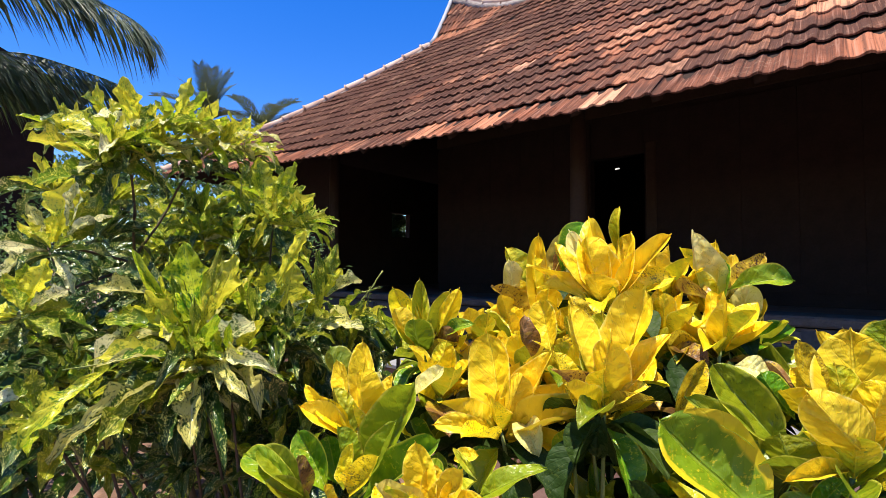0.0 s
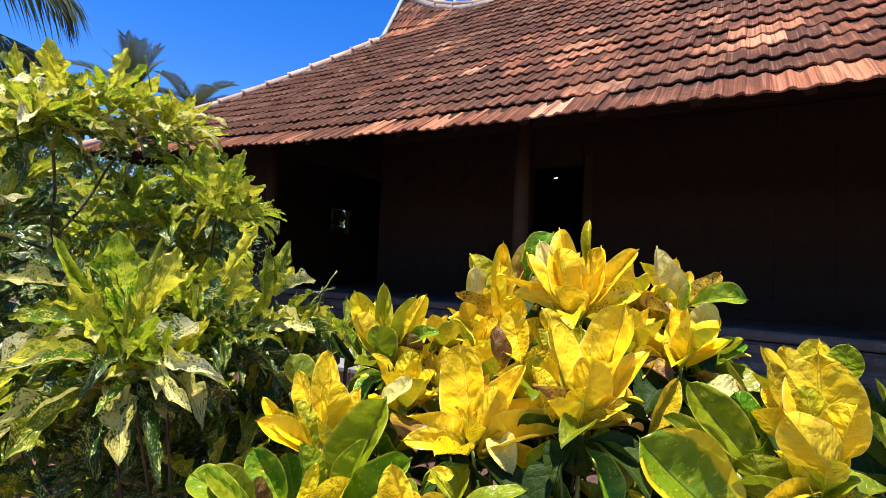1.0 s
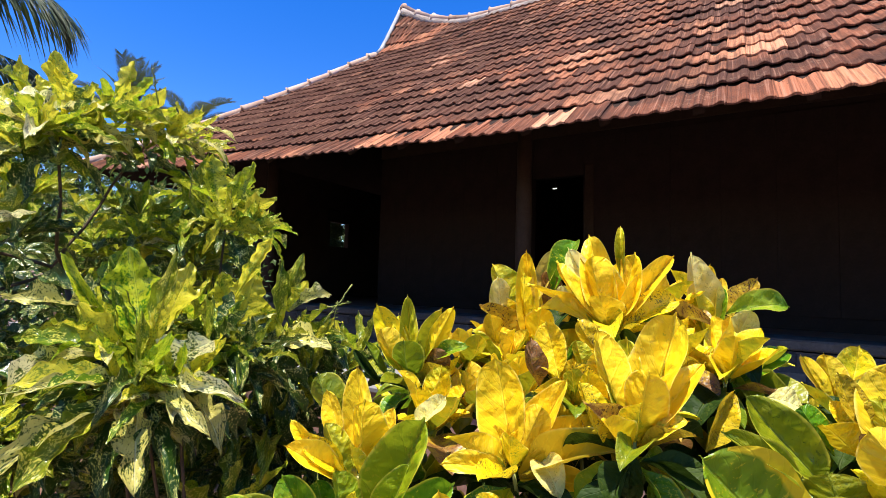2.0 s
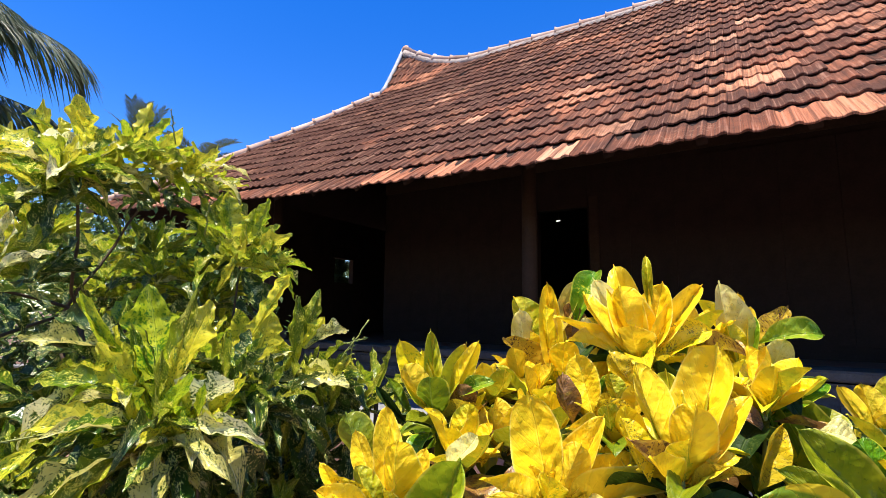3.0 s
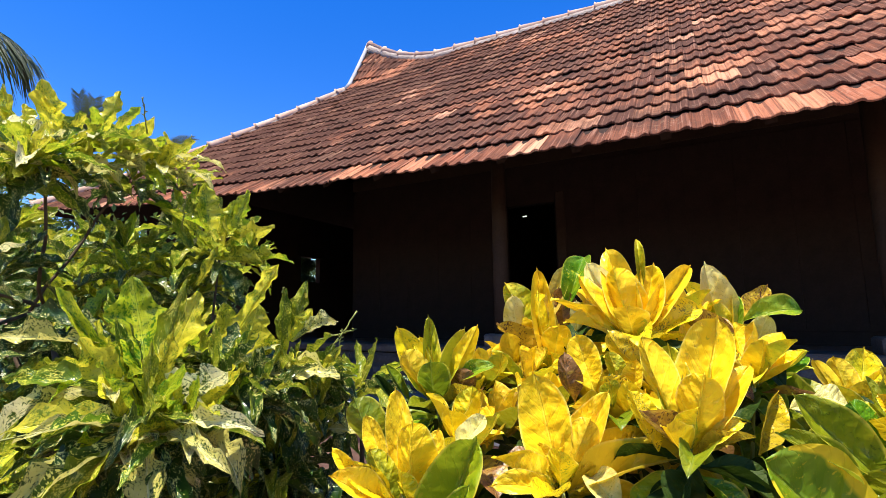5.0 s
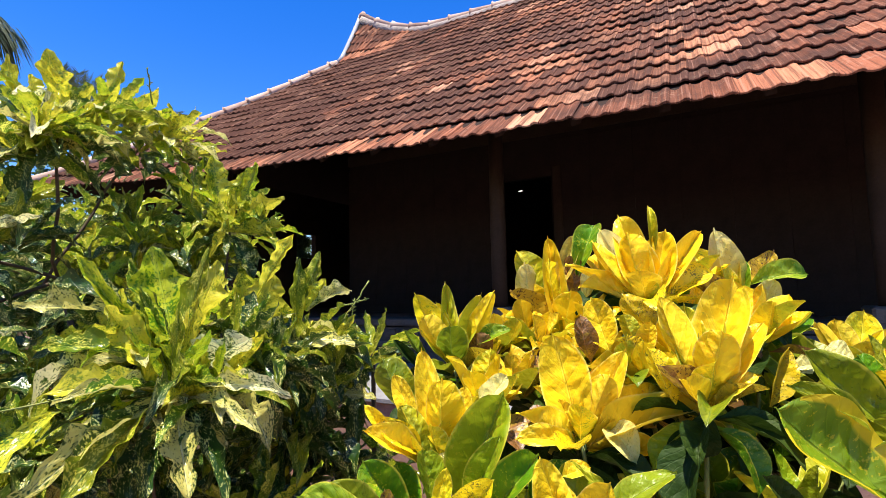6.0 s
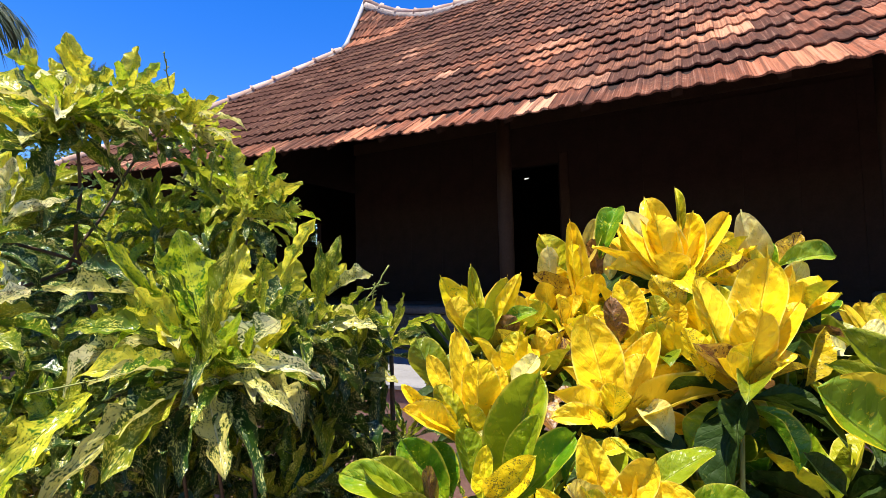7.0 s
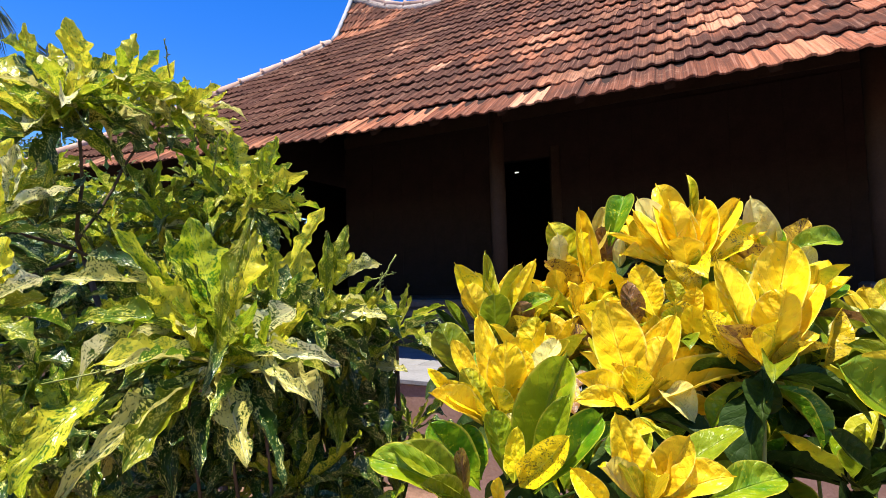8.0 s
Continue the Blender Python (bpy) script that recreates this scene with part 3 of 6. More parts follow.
class Whorl:
    """A tuft of leaves at the end of a shoot. loose: its leaves go into the shrub's joined inner foliage."""

    def __init__(self, shrub, x, y, z, seed, loose=None):
        self.shrub, self.c, self.rng, self.loose = shrub, Vector((x, y, z)), random.Random(seed), loose

    def leaf(self, az, el, length, width, kind, bend=None, twist=0.0, foot=None):
        """az from +x to +y and el upwards, in degrees; length, width and the foot's place from the tuft in centimetres."""
        a, e = radians(az), radians(el)
        d = Vector((math.cos(a) * math.cos(e), math.sin(a) * math.cos(e), math.sin(e)))
        if bend is None:
            bend = (-0.06 if kind.startswith("v_") else self.rng.choice((-0.1, -0.05, None))) if el > 32 else (0.05 if el > 10 else 0.16)
        out = Vector((d.x, d.y, 0)) * 0.008
        data = leaf_data(kind, bend if bend is None else bend + self.rng.uniform(-0.04, 0.04), self.rng, self.loose is None)
        base = self.c + (Vector(foot) / 100 if foot else out - Vector((0, 0, 0.012 * (1 - e))))
        m = leaf_pose(base, d, length / 100, width / 100, twist + self.rng.uniform(-6, 6))
        if self.loose is None:
            part("leaf", data, self.shrub, m)
        else:
            self.loose.append((data, m))

    def fill(self, n, kinds, lo, hi, length, width, start=0.0, arc=360.0):
        """n more leaves, turning by the golden angle, steep ones first."""
        for i in range(n):
            f = (i + 0.5) / n
            az = start + (i * 137.5 % 360) * arc / 360
            kind = kinds[max(0, min(len(kinds) - 1, int(f * len(kinds) + self.rng.uniform(-0.4, 0.4))))]
            g = self.rng.uniform(0.8, 1.15) * (0.75 + 0.35 * f)
            self.leaf(az + self.rng.uniform(-14, 14), hi + (lo - hi) * f + self.rng.uniform(-9, 9), length * g, width * g * self.rng.uniform(0.85, 1.15), kind, twist=self.rng.uniform(-15, 15))


def join_leaves(shrub, loose, name="inner_foliage"):
    """All loose leaves of a shrub as one mesh."""
    mats, verts, faces, uvs, slots, base = [], [], [], [], [], 0
    cache = {}
    for me, m in loose:
        if me not in cache:
            co = np.empty(len(me.vertices) * 3)
            me.vertices.foreach_get("co", co)
            uv = np.empty(len(me.loops) * 2)
            me.uv_layers[0].data.foreach_get("uv", uv)
            li = np.empty(len(me.loops), dtype=np.int32)
            me.loops.foreach_get("vertex_index", li)
            per = np.zeros((len(me.vertices), 2))
            per[li] = uv.reshape(-1, 2)
            cache[me] = (co.reshape(-1, 3), per, [tuple(p.vertices) for p in me.polygons])
        co, per, fs = cache[me]
        a = np.array(m)
        verts.append(co @ a[:3, :3].T + a[:3, 3])
        uvs.append(per)
        mat = me.materials[0]
        if mat not in mats:
            mats.append(mat)
        faces += [tuple(base + i for i in q) for q in fs]
        slots += [mats.index(mat)] * len(fs)
        base += len(co)
    me = mesh_of(name, np.concatenate(verts), faces, mats[0], True, np.concatenate(uvs))
    for mat in mats[1:]:
        me.materials.append(mat)
    me.polygons.foreach_set("material_index", slots)
    tagged(part(name, me, shrub), kind="stuff")


def side_shoots(shrub, centre, radii, n, seed, upper, lower, length, width, loose):
    """More tufts inside the crown."""
    rng = random.Random(seed)
    for i in range(n):
        d = Vector((rng.gauss(0, 1), rng.gauss(0, 1), rng.gauss(0, 1))).normalized() * rng.uniform(0.4, 1.0)
        t = Whorl(shrub, centre[0] + radii[0] * d.x, centre[1] + radii[1] * d.y, centre[2] + radii[2] * d.z, seed * 100 + i, loose)
        t.fill(6, upper, 15, 70, length * 0.9, width)
        t.fill(12, lower, -50, 20, length, width)


def skirt(shrub, centre, radii, n, seed, upper, lower, length, width, foot, mat, loose, top=0.2, last=True):
    """Side shoots low in the shrub that close it towards the ground."""
    rng = random.Random(seed)
    for i in range(n):
        w, h = rng.uniform(0, 6.283), rng.uniform(-1, top)
        k = rng.uniform(0.55, 1.0) * math.sqrt(max(0.05, 1 - h * h * 0.8))
        c = Vector(centre) + Vector((radii[0] * k * math.cos(w), radii[1] * k * math.sin(w), radii[2] * h))
        t = Whorl(shrub, c.x, c.y, c.z, seed * 100 + i, loose)
        t.fill(5, upper, 15, 70, length * 0.85, width * 0.9)
        t.fill(11, lower, -50, 20, length, width)
        if i % 3 == 0:
            shoot(shrub, foot, t.c, mat, 0.009, 0.005, 0.05, seed * 100 + i)
    if last:
        join_leaves(shrub, loose)


def shoot(shrub, foot, top, mat, r0=0.0042, r1=0.0022, bow=0.06, seed=0):
    rng = random.Random(seed)
    a, b = Vector(foot) + Vector((rng.uniform(-0.07, 0.07), rng.uniform(-0.07, 0.07), 0)), Vector(top)
    side = Vector((rng.uniform(-1, 1), rng.uniform(-1, 1), 0)) * bow
    kink = Vector((rng.uniform(-1, 1), rng.uniform(-1, 1), 0)) * bow * 0.5
    pts = [a.lerp(b, i / 6) + side * math.sin(math.pi * i / 6) + kink * math.sin(math.pi * i / 2.4 + seed) * (1 - i / 6) for i in range(7)]
    part("stem", tube("stem", pts, [r0 + (r1 - r0) * i / 6 for i in range(7)], mat, 7), shrub)


def flower_stalk(shrub, a, b, seed):
    """A thin spike set with tiny round buds."""
    rng = random.Random(seed)
    a, b = Vector(a), Vector(b)
    pts = [a.lerp(b, i / 8) + Vector((rng.uniform(-1, 1), rng.uniform(-1, 1), 0)) * 0.002 for i in range(9)]
    stalk = part("flower_stalk", tube("flower_stalk", pts, [0.0018 - 0.0001 * i for i in range(9)], M_YSTEM, 5), shrub)
    for i in range(10):
        p = a.lerp(b, 0.35 + 0.65 * i / 10)
        q = p + Vector((rng.uniform(-1, 1), rng.uniform(-1, 1), rng.uniform(-0.3, 0.8))) * 0.007
        part("bud", tube("bud", [p, p.lerp(q, 0.7), q], [0.0005, 0.0014, 0.0005], M_YSTEM, 5), stalk)


# the golden croton in front of the veranda
GOLDEN = thing("golden_croton_shrub", (-0.15, 0.62, 0), "croton shrub with upright bright yellow leaves and older green ones", "shrub")
GOLDEN_INNER, MOTTLED_INNER = [], []
n = Whorl(GOLDEN, -0.318, 0.504, 1.103, 1)
n.leaf(153, 75, 11.7, 5.6, "gold", -0.08, -47)
n.leaf(41, 58, 11.3, 3.7, "gold", -0.05, 44)
n.leaf(-14, 64, 8.2, 3.8, "gold", -0.07, -67)
n.leaf(-136, 30, 8.3, 3.4, "gold", 0.08, 50)
n.leaf(-130, 16, 8.1, 2.7, "gold", 0.1, -52)
n.leaf(11, 23, 13.7, 3.6, "gold", 0.06, 45)
n.leaf(37, 31, 11.1, 3.0, "gold", None, 36)
n.leaf(-37, -31, 5.1, 3.2, "pale", 0.24, 33, (2.5, 1.1, 1.3))
n.leaf(19, -1, 8.0, 2.6, "gold", 0.12, 45)
n.leaf(149, 41, 6.0, 2.7, "lime", None, -32)
n.leaf(79, 52, 9.5, 2.8, "gold", None, 14)
n.leaf(160, 68, 3.2, 1.9, "gold", None, -52, (-1.0, -0.5, 1.4))
n.fill(5, ["gold", "lime", "lime"], 40, 80, 5.0, 3.0)
n.loose = GOLDEN_INNER
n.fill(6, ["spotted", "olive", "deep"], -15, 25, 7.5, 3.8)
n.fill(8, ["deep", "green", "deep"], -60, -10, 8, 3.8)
shoot(GOLDEN, (-0.16, 0.64, 0.0), n.c, M_YSTEM, seed=1)

n = Whorl(GOLDEN, -0.193, 0.507, 1.155, 2)
n.leaf(44, 69, 13.1, 5.2, "gold", -0.08, 33)
n.leaf(-57, 65, 8.0, 4.5, "gold", -0.1, -39)
n.leaf(-179, 71, 11.1, 2.9, "gold", -0.05, 73)
n.leaf(109, 69, 10.1, 3.4, "lime", None, -22)
n.leaf(73, 58, 11.9, 2.5, "lime", None, 9)
n.leaf(32, 50, 10.3, 3.3, "gold", 0.05, 45)
n.leaf(-4, 37, 5.3, 2.4, "gold", 0.05, 48)
n.leaf(-130, 39, 7.0, 3.3, "bronze", -0.05, 32)
n.leaf(-173, 69, 6.1, 2.7, "spotted", None, 71, (-2.7, -1.3, -0.3))
n.leaf(-109, -76, 4.7, 3.0, "deep", 0.1, -11, (-0.1, -0.0, -0.7))
n.leaf(-157, -52, 5.1, 2.6, "deep", 0.1, -51)
n.leaf(-105, 33, 6.7, 2.6, "gold", -0.1, 12)
n.fill(5, ["gold", "lime", "lime"], 40, 80, 5.0, 3.0)
n.loose = GOLDEN_INNER
n.fill(6, ["spotted", "olive", "deep"], -15, 25, 7.5, 3.8)
n.fill(8, ["deep", "green", "deep"], -60, -10, 8, 3.8)
shoot(GOLDEN, (-0.16, 0.64, 0.0), n.c, M_YSTEM, seed=2)

n = Whorl(GOLDEN, -0.254, 0.692, 1.244, 3)
n.leaf(-130, 70, 10.6, 5.2, "gold", -0.07, 36)
n.leaf(149, 73, 13.9, 4.7, "gold", -0.05, -52)
n.leaf(172, 62, 13.1, 3.9, "pale", None, -71)
n.leaf(-158, 53, 11.8, 2.6, "gold", None, 61)
n.leaf(36, 73, 11.0, 5.1, "gold", -0.06, 47)
n.leaf(37, 52, 13.6, 3.1, "gold", 0.03, 50)
n.leaf(139, 85, 8.1, 1.3, "lime", 0.24, -43, (0.7, 3.4, 6.8))
n.leaf(-152, 31, 12.8, 3.2, "gold", 0.1, 45)
n.leaf(-147, 21, 10.1, 3.9, "gold", 0.08, 46)
n.leaf(-101, 51, 6.5, 4.9, "gold", -0.1, 11)
n.leaf(18, 31, 9.5, 4.0, "spotted", 0.05, 48)
n.leaf(-10, -10, 5.0, 4.4, "gold", 0.1, 52)
n.fill(5, ["gold", "lime", "lime"], 40, 80, 5.0, 3.0)
n.loose = GOLDEN_INNER
n.fill(6, ["spotted", "olive", "deep"], -15, 25, 7.5, 3.8)
n.fill(8, ["deep", "green", "deep"], -60, -10, 8, 3.8)
shoot(GOLDEN, (-0.16, 0.64, 0.0), n.c, M_YSTEM, seed=3)

n = Whorl(GOLDEN, -0.509, 0.582, 1.160, 4)
n.leaf(-159, 64, 12.0, 4.1, "lime", -0.06, -74)
n.leaf(-124, 58, 9.0, 4.1, "gold", -0.07, 53)
n.leaf(179, 85, 11.9, 2.8, "lime", None, -58)
n.leaf(75, 65, 11.2, 3.2, "gold", None, 30)
n.leaf(19, 69, 11.1, 2.7, "lime", None, 75)
n.leaf(6, 63, 8.9, 3.0, "gold", None, -69, (1.8, 0.7, 3.1))
n.leaf(-74, 56, 7.8, 4.6, "olive", -0.08, 5)
n.leaf(175, 72, 9.6, 2.7, "lime", None, -54)
n.leaf(-150, 56, 6.7, 1.5, "olive", None, 75, (-3.2, -1.6, 0.1))
n.leaf(-151, 47, 6.7, 1.3, "deep", None, -75, (-3.9, -1.9, -0.7))
n.leaf(-11, 53, 6.3, 3.9, "bronze", 0.05, -60, (1.5, 0.7, -0.1))
n.leaf(14, 26, 6.2, 2.4, "green", 0.1, 52, (2.5, 1.1, 2.8))
n.leaf(11, 80, 6.6, 3.8, "lime", None, -73, (5.7, -3.7, -3.0))
n.fill(5, ["gold", "lime", "lime"], 40, 80, 5.0, 3.0)
n.loose = GOLDEN_INNER
n.fill(6, ["spotted", "olive", "deep"], -15, 25, 7.5, 3.8)
n.fill(8, ["deep", "green", "deep"], -60, -10, 8, 3.8)
shoot(GOLDEN, (-0.16, 0.64, 0.0), n.c, M_YSTEM, seed=4)

n = Whorl(GOLDEN, -0.430, 0.389, 1.102, 5)
n.leaf(145, 69, 11.3, 3.1, "gold", -0.06, -29)
n.leaf(-72, 80, 8.0, 4.2, "gold", -0.1, 2)
n.leaf(-148, 64, 5.9, 2.7, "lime", -0.05, 75, (-1.4, -0.7, 0.4))
n.leaf(158, 53, 6.2, 2.1, "gold", None, -39, (-2.3, -1.3, 3.3))
n.leaf(-149, 62, 7.3, 4.2, "olive", -0.06, 76, (-4.7, 2.0, 3.2))
n.leaf(89, 65, 4.8, 2.3, "gold", None, 16, (1.5, 0.6, 2.6))
n.leaf(54, 41, 5.2, 2.5, "pale", None, 33, (1.1, 7.0, 3.5))
n.leaf(-150, 52, 4.6, 1.4, "gold", None, -71, (-4.4, -2.3, 2.1))
n.leaf(-152, 38, 6.6, 2.4, "spotted", 0.06, -48, (-1.7, -0.9, 0.2))
n.leaf(-131, 34, 6.9, 2.9, "gold", 0.06, -54, (-2.2, -1.1, -0.3))
n.fill(5, ["gold", "lime", "lime"], 40, 80, 5.0, 3.0)
n.loose = GOLDEN_INNER
shoot(GOLDEN, (-0.16, 0.64, 0.0), n.c, M_YSTEM, seed=5)

n = Whorl(GOLDEN, -0.402, 0.339, 1.053, 11)
n.leaf(31, 64, 12.3, 5.2, "green", -0.06, 58, (-1.1, 3.9, 0.6))
n.leaf(21, 64, 7.5, 2.5, "green", -0.05, 65, (1.2, 1.6, 2.0))
n.leaf(-3, 49, 7.0, 2.9, "spotted", -0.1, 76, (0.1, 0.0, 0.9))
n.leaf(52, 33, 10.3, 3.5, "green", -0.05, 30, (1.2, 0.6, 0.2))
n.leaf(81, 79, 4.9, 1.9, "lime", None, 22, (-0.4, -0.3, 1.3))
n.leaf(-140, 79, 6.8, 2.8, "green", None, 63, (-1.6, 1.4, 0.7))
n.leaf(-174, 51, 7.8, 3.7, "green", -0.08, -53, (-3.9, 0.3, -0.2))
n.leaf(-175, 68, 5.6, 3.3, "green", -0.08, -55, (-4.6, 2.2, -0.1))
n.leaf(-165, 22, 10.1, 3.3, "green", 0.05, -38, (-4.1, -2.0, -0.4))
n.leaf(-160, 32, 8.3, 3.0, "olive", None, -40, (-4.0, -2.0, -0.1))
n.leaf(-87, 75, 5.4, 1.5, "bronze", None, 21, (-4.3, -2.1, -0.3))
n.leaf(-129, 34, 6.3, 2.4, "olive", None, -48, (-3.7, -1.7, -1.4))
n.leaf(-85, 71, 3.8, 1.2, "gold", None, 17, (-1.6, -0.7, -1.4))
n.leaf(13, 78, 1.7, 1.5, "pale", None, -74, (-2.0, 3.3, 4.7))
n.loose = GOLDEN_INNER
shoot(GOLDEN, (-0.16, 0.64, 0.0), n.c, M_YSTEM, seed=11)

n = Whorl(GOLDEN, -0.403, 0.791, 1.177, 6)
n.leaf(154, 82, 18.4, 3.8, "gold", None, -46)
n.leaf(63, 67, 10.8, 3.4, "pale", None, 33, (0.2, -0.4, 9.1))
n.leaf(65, 61, 11.7, 4.4, "green", 0.1, 31, (2.7, 0.8, 10.5))
n.leaf(-161, 58, 9.7, 5.5, "lime", -0.07, 70, (-2.1, -1.4, 7.7))
n.leaf(-98, 74, 10.9, 4.1, "pale", None, 18, (-4.5, -2.4, 3.4))
n.leaf(-137, 81, 14.2, 4.6, "lime", -0.05, 49)
n.leaf(-132, 83, 8.1, 4.6, "bronze", None, 42, (2.6, 0.9, 7.1))
n.leaf(-65, 67, 8.8, 2.5, "pale", None, -17, (3.7, 1.6, 4.6))
n.leaf(-62, 59, 10.5, 5.2, "gold", -0.08, -19)
n.leaf(-150, 57, 8.3, 4.8, "gold", None, 63, (-1.8, -1.1, 3.3))
n.leaf(-128, 43, 13.7, 4.6, "bronze", -0.04, 37)
n.leaf(-140, 29, 11.3, 5.2, "gold", 0.05, 47)
n.leaf(-136, 1, 10.0, 4.4, "gold", 0.08, -51)
n.leaf(135, 30, 7.1, 1.4, "bronze", 0.2, -28, (2.2, -14.3, -4.6))
n.fill(5, ["gold", "lime", "lime"], 40, 80, 5.0, 3.0)
n.loose = GOLDEN_INNER
n.fill(6, ["spotted", "olive", "deep"], -15, 25, 7.5, 3.8)
n.fill(8, ["deep", "green", "deep"], -60, -10, 8, 3.8)
shoot(GOLDEN, (-0.16, 0.64, 0.0), n.c, M_YSTEM, seed=6)

n = Whorl(GOLDEN, -0.276, 0.604, 1.163, 7)
n.leaf(162, 70, 7.2, 4.2, "gold", -0.06, -59, (-2.0, -1.2, 2.7))
n.leaf(-97, 66, 6.6, 4.8, "spotted", -0.05, 8, (0.4, 0.2, -1.1))
n.leaf(9, 81, 4.3, 2.5, "gold", None, 68, (2.1, 0.9, 2.2))
n.leaf(-140, 79, 6.1, 2.8, "bronze", None, 48, (-4.2, -2.1, 1.4))
n.leaf(-151, 50, 6.7, 3.6, "spotted", None, 58, (3.2, 3.5, 4.7))
n.leaf(-145, 73, 3.9, 2.3, "lime", None, 49, (0.8, 0.2, 3.7))
n.leaf(-122, 22, 6.4, 3.2, "gold", 0.08, 42)
n.leaf(-12, 27, 3.8, 3.1, "gold", None, 53)
n.fill(5, ["gold", "lime", "lime"], 40, 80, 5.0, 3.0)
n.loose = GOLDEN_INNER
n.fill(6, ["spotted", "olive", "deep"], -15, 25, 7.5, 3.8)
n.fill(8, ["deep", "green", "deep"], -60, -10, 8, 3.8)
shoot(GOLDEN, (-0.16, 0.64, 0.0), n.c, M_YSTEM, seed=7)

n = Whorl(GOLDEN, -0.143, 0.808, 1.220, 8)
n.leaf(-141, 78, 13.6, 5.1, "pale", -0.08, 38)
n.leaf(90, 77, 12.2, 3.5, "gold", None, -7)
n.leaf(42, 76, 9.0, 3.9, "green", -0.05, 35)
n.leaf(-112, 65, 8.5, 3.3, "lime", None, 14)
n.leaf(43, 43, 8.2, 3.2, "bronze", -0.16, 30, (1.9, 0.7, 4.7))
n.leaf(12, 10, 8.3, 3.8, "green", 0.05, 52, (1.9, 0.7, 4.7))
n.leaf(-50, 63, 7.4, 4.1, "pale", None, -45, (2.8, 1.4, -0.6))
n.leaf(-13, 12, 4.9, 3.6, "lime", 0.1, 53)
n.leaf(38, 26, 9.6, 3.8, "green", 0.05, 35, (3.0, -2.8, -4.5))
n.leaf(-164, 61, 8.1, 3.2, "gold", 0.05, 59)
n.fill(5, ["gold", "lime", "lime"], 40, 80, 5.0, 3.0)
n.loose = GOLDEN_INNER
n.fill(6, ["spotted", "olive", "deep"], -15, 25, 7.5, 3.8)
n.fill(8, ["deep", "green", "deep"], -60, -10, 8, 3.8)
shoot(GOLDEN, (-0.16, 0.64, 0.0), n.c, M_YSTEM, seed=8)

n = Whorl(GOLDEN, -0.298, 0.352, 1.064, 9)
n.leaf(-177, 75, 6.8, 3.2, "gold", -0.06, -70)
n.leaf(2, 60, 6.3, 3.0, "gold", -0.07, 68)
n.leaf(-115, 42, 6.9, 2.4, "pale", -0.06, 37)
n.leaf(-98, 43, 7.0, 1.9, "lime", None, 20)
n.leaf(-75, 45, 6.0, 1.8, "lime", None, -16)
n.leaf(5, 28, 6.7, 3.0, "gold", 0.05, 41)
n.leaf(-172, 51, 4.4, 2.2, "gold", 0.03, -62, (-2.9, -1.4, -0.9))
n.leaf(33, 28, 7.6, 2.9, "green", 0.04, 33, (2.1, 4.3, 0.8))
n.leaf(34, 8, 7.1, 3.2, "green", 0.04, 35, (4.6, 2.3, -0.2))
n.leaf(25, 18, 2.8, 1.8, "gold", None, 40, (-1.8, 5.6, 3.3))
n.leaf(-153, 13, 2.7, 2.6, "green", None, -44, (-1.3, 3.7, 2.4))
n.leaf(172, 34, 4.0, 0.9, "lime", None, -42, (2.7, 3.4, 3.3))
n.fill(5, ["gold", "lime", "lime"], 40, 80, 5.0, 3.0)
n.loose = GOLDEN_INNER
shoot(GOLDEN, (-0.16, 0.64, 0.0), n.c, M_YSTEM, seed=9)

n = Whorl(GOLDEN, 0.007, 0.541, 1.123, 10)
n.leaf(91, 78, 10.3, 6.0, "gold", -0.1, -2, (0.5, 1.6, 2.3))
n.leaf(-139, 46, 8.2, 4.5, "gold", -0.08, 58, (1.3, -0.3, 1.8))
n.leaf(-38, 69, 6.3, 4.0, "gold", -0.06, -52, (0.8, 0.6, 2.7))
n.leaf(153, 68, 5.3, 2.3, "spotted", None, -51, (-2.0, 1.9, 6.0))
n.leaf(-158, 43, 4.2, 3.9, "gold", None, 52, (-2.0, 2.1, 3.7))
n.leaf(26, 80, 4.5, 2.9, "green", None, 51, (2.3, 6.6, 8.6))
n.leaf(-172, 53, 2.9, 1.7, "gold", None, -74, (-2.6, 2.8, 6.0))
n.leaf(-137, 59, 5.6, 1.9, "bronze", None, 50, (-0.3, -0.3, 2.2))
n.leaf(-131, 78, 6.1, 3.5, "lime", None, 36, (-0.0, 2.4, 3.5))
n.fill(5, ["gold", "lime", "lime"], 40, 80, 5.0, 3.0)
n.loose = GOLDEN_INNER
n.fill(6, ["spotted", "olive", "deep"], -15, 25, 7.5, 3.8)
n.fill(8, ["deep", "green", "deep"], -60, -10, 8, 3.8)
shoot(GOLDEN, (-0.16, 0.64, 0.0), n.c, M_YSTEM, seed=10)

n = Whorl(GOLDEN, 0.030, 0.960, 1.115, 13)
n.leaf(-146, 57, 11.3, 2.6, "gold", None, 44)
n.leaf(-159, 77, 9.6, 4.5, "gold", -0.05, 50)
n.leaf(54, 66, 11.6, 5.4, "lime", -0.05, 20)
n.leaf(-61, 61, 7.4, 5.8, "gold", -0.08, -42)
n.leaf(21, 51, 9.7, 4.6, "gold", None, 49)
n.leaf(-130, 37, 7.6, 2.9, "green", None, 30, (-5.3, -2.8, 1.4))
n.leaf(-142, 10, 5.9, 4.3, "pale", None, -53, (-5.6, -6.4, 1.5))
n.leaf(3, 28, 6.2, 5.2, "lime", None, 45)
n.leaf(-138, 20, 9.3, 4.2, "gold", None, 46)
n.fill(5, ["gold", "lime", "lime"], 40, 80, 6.0, 3.4)
n.loose = GOLDEN_INNER
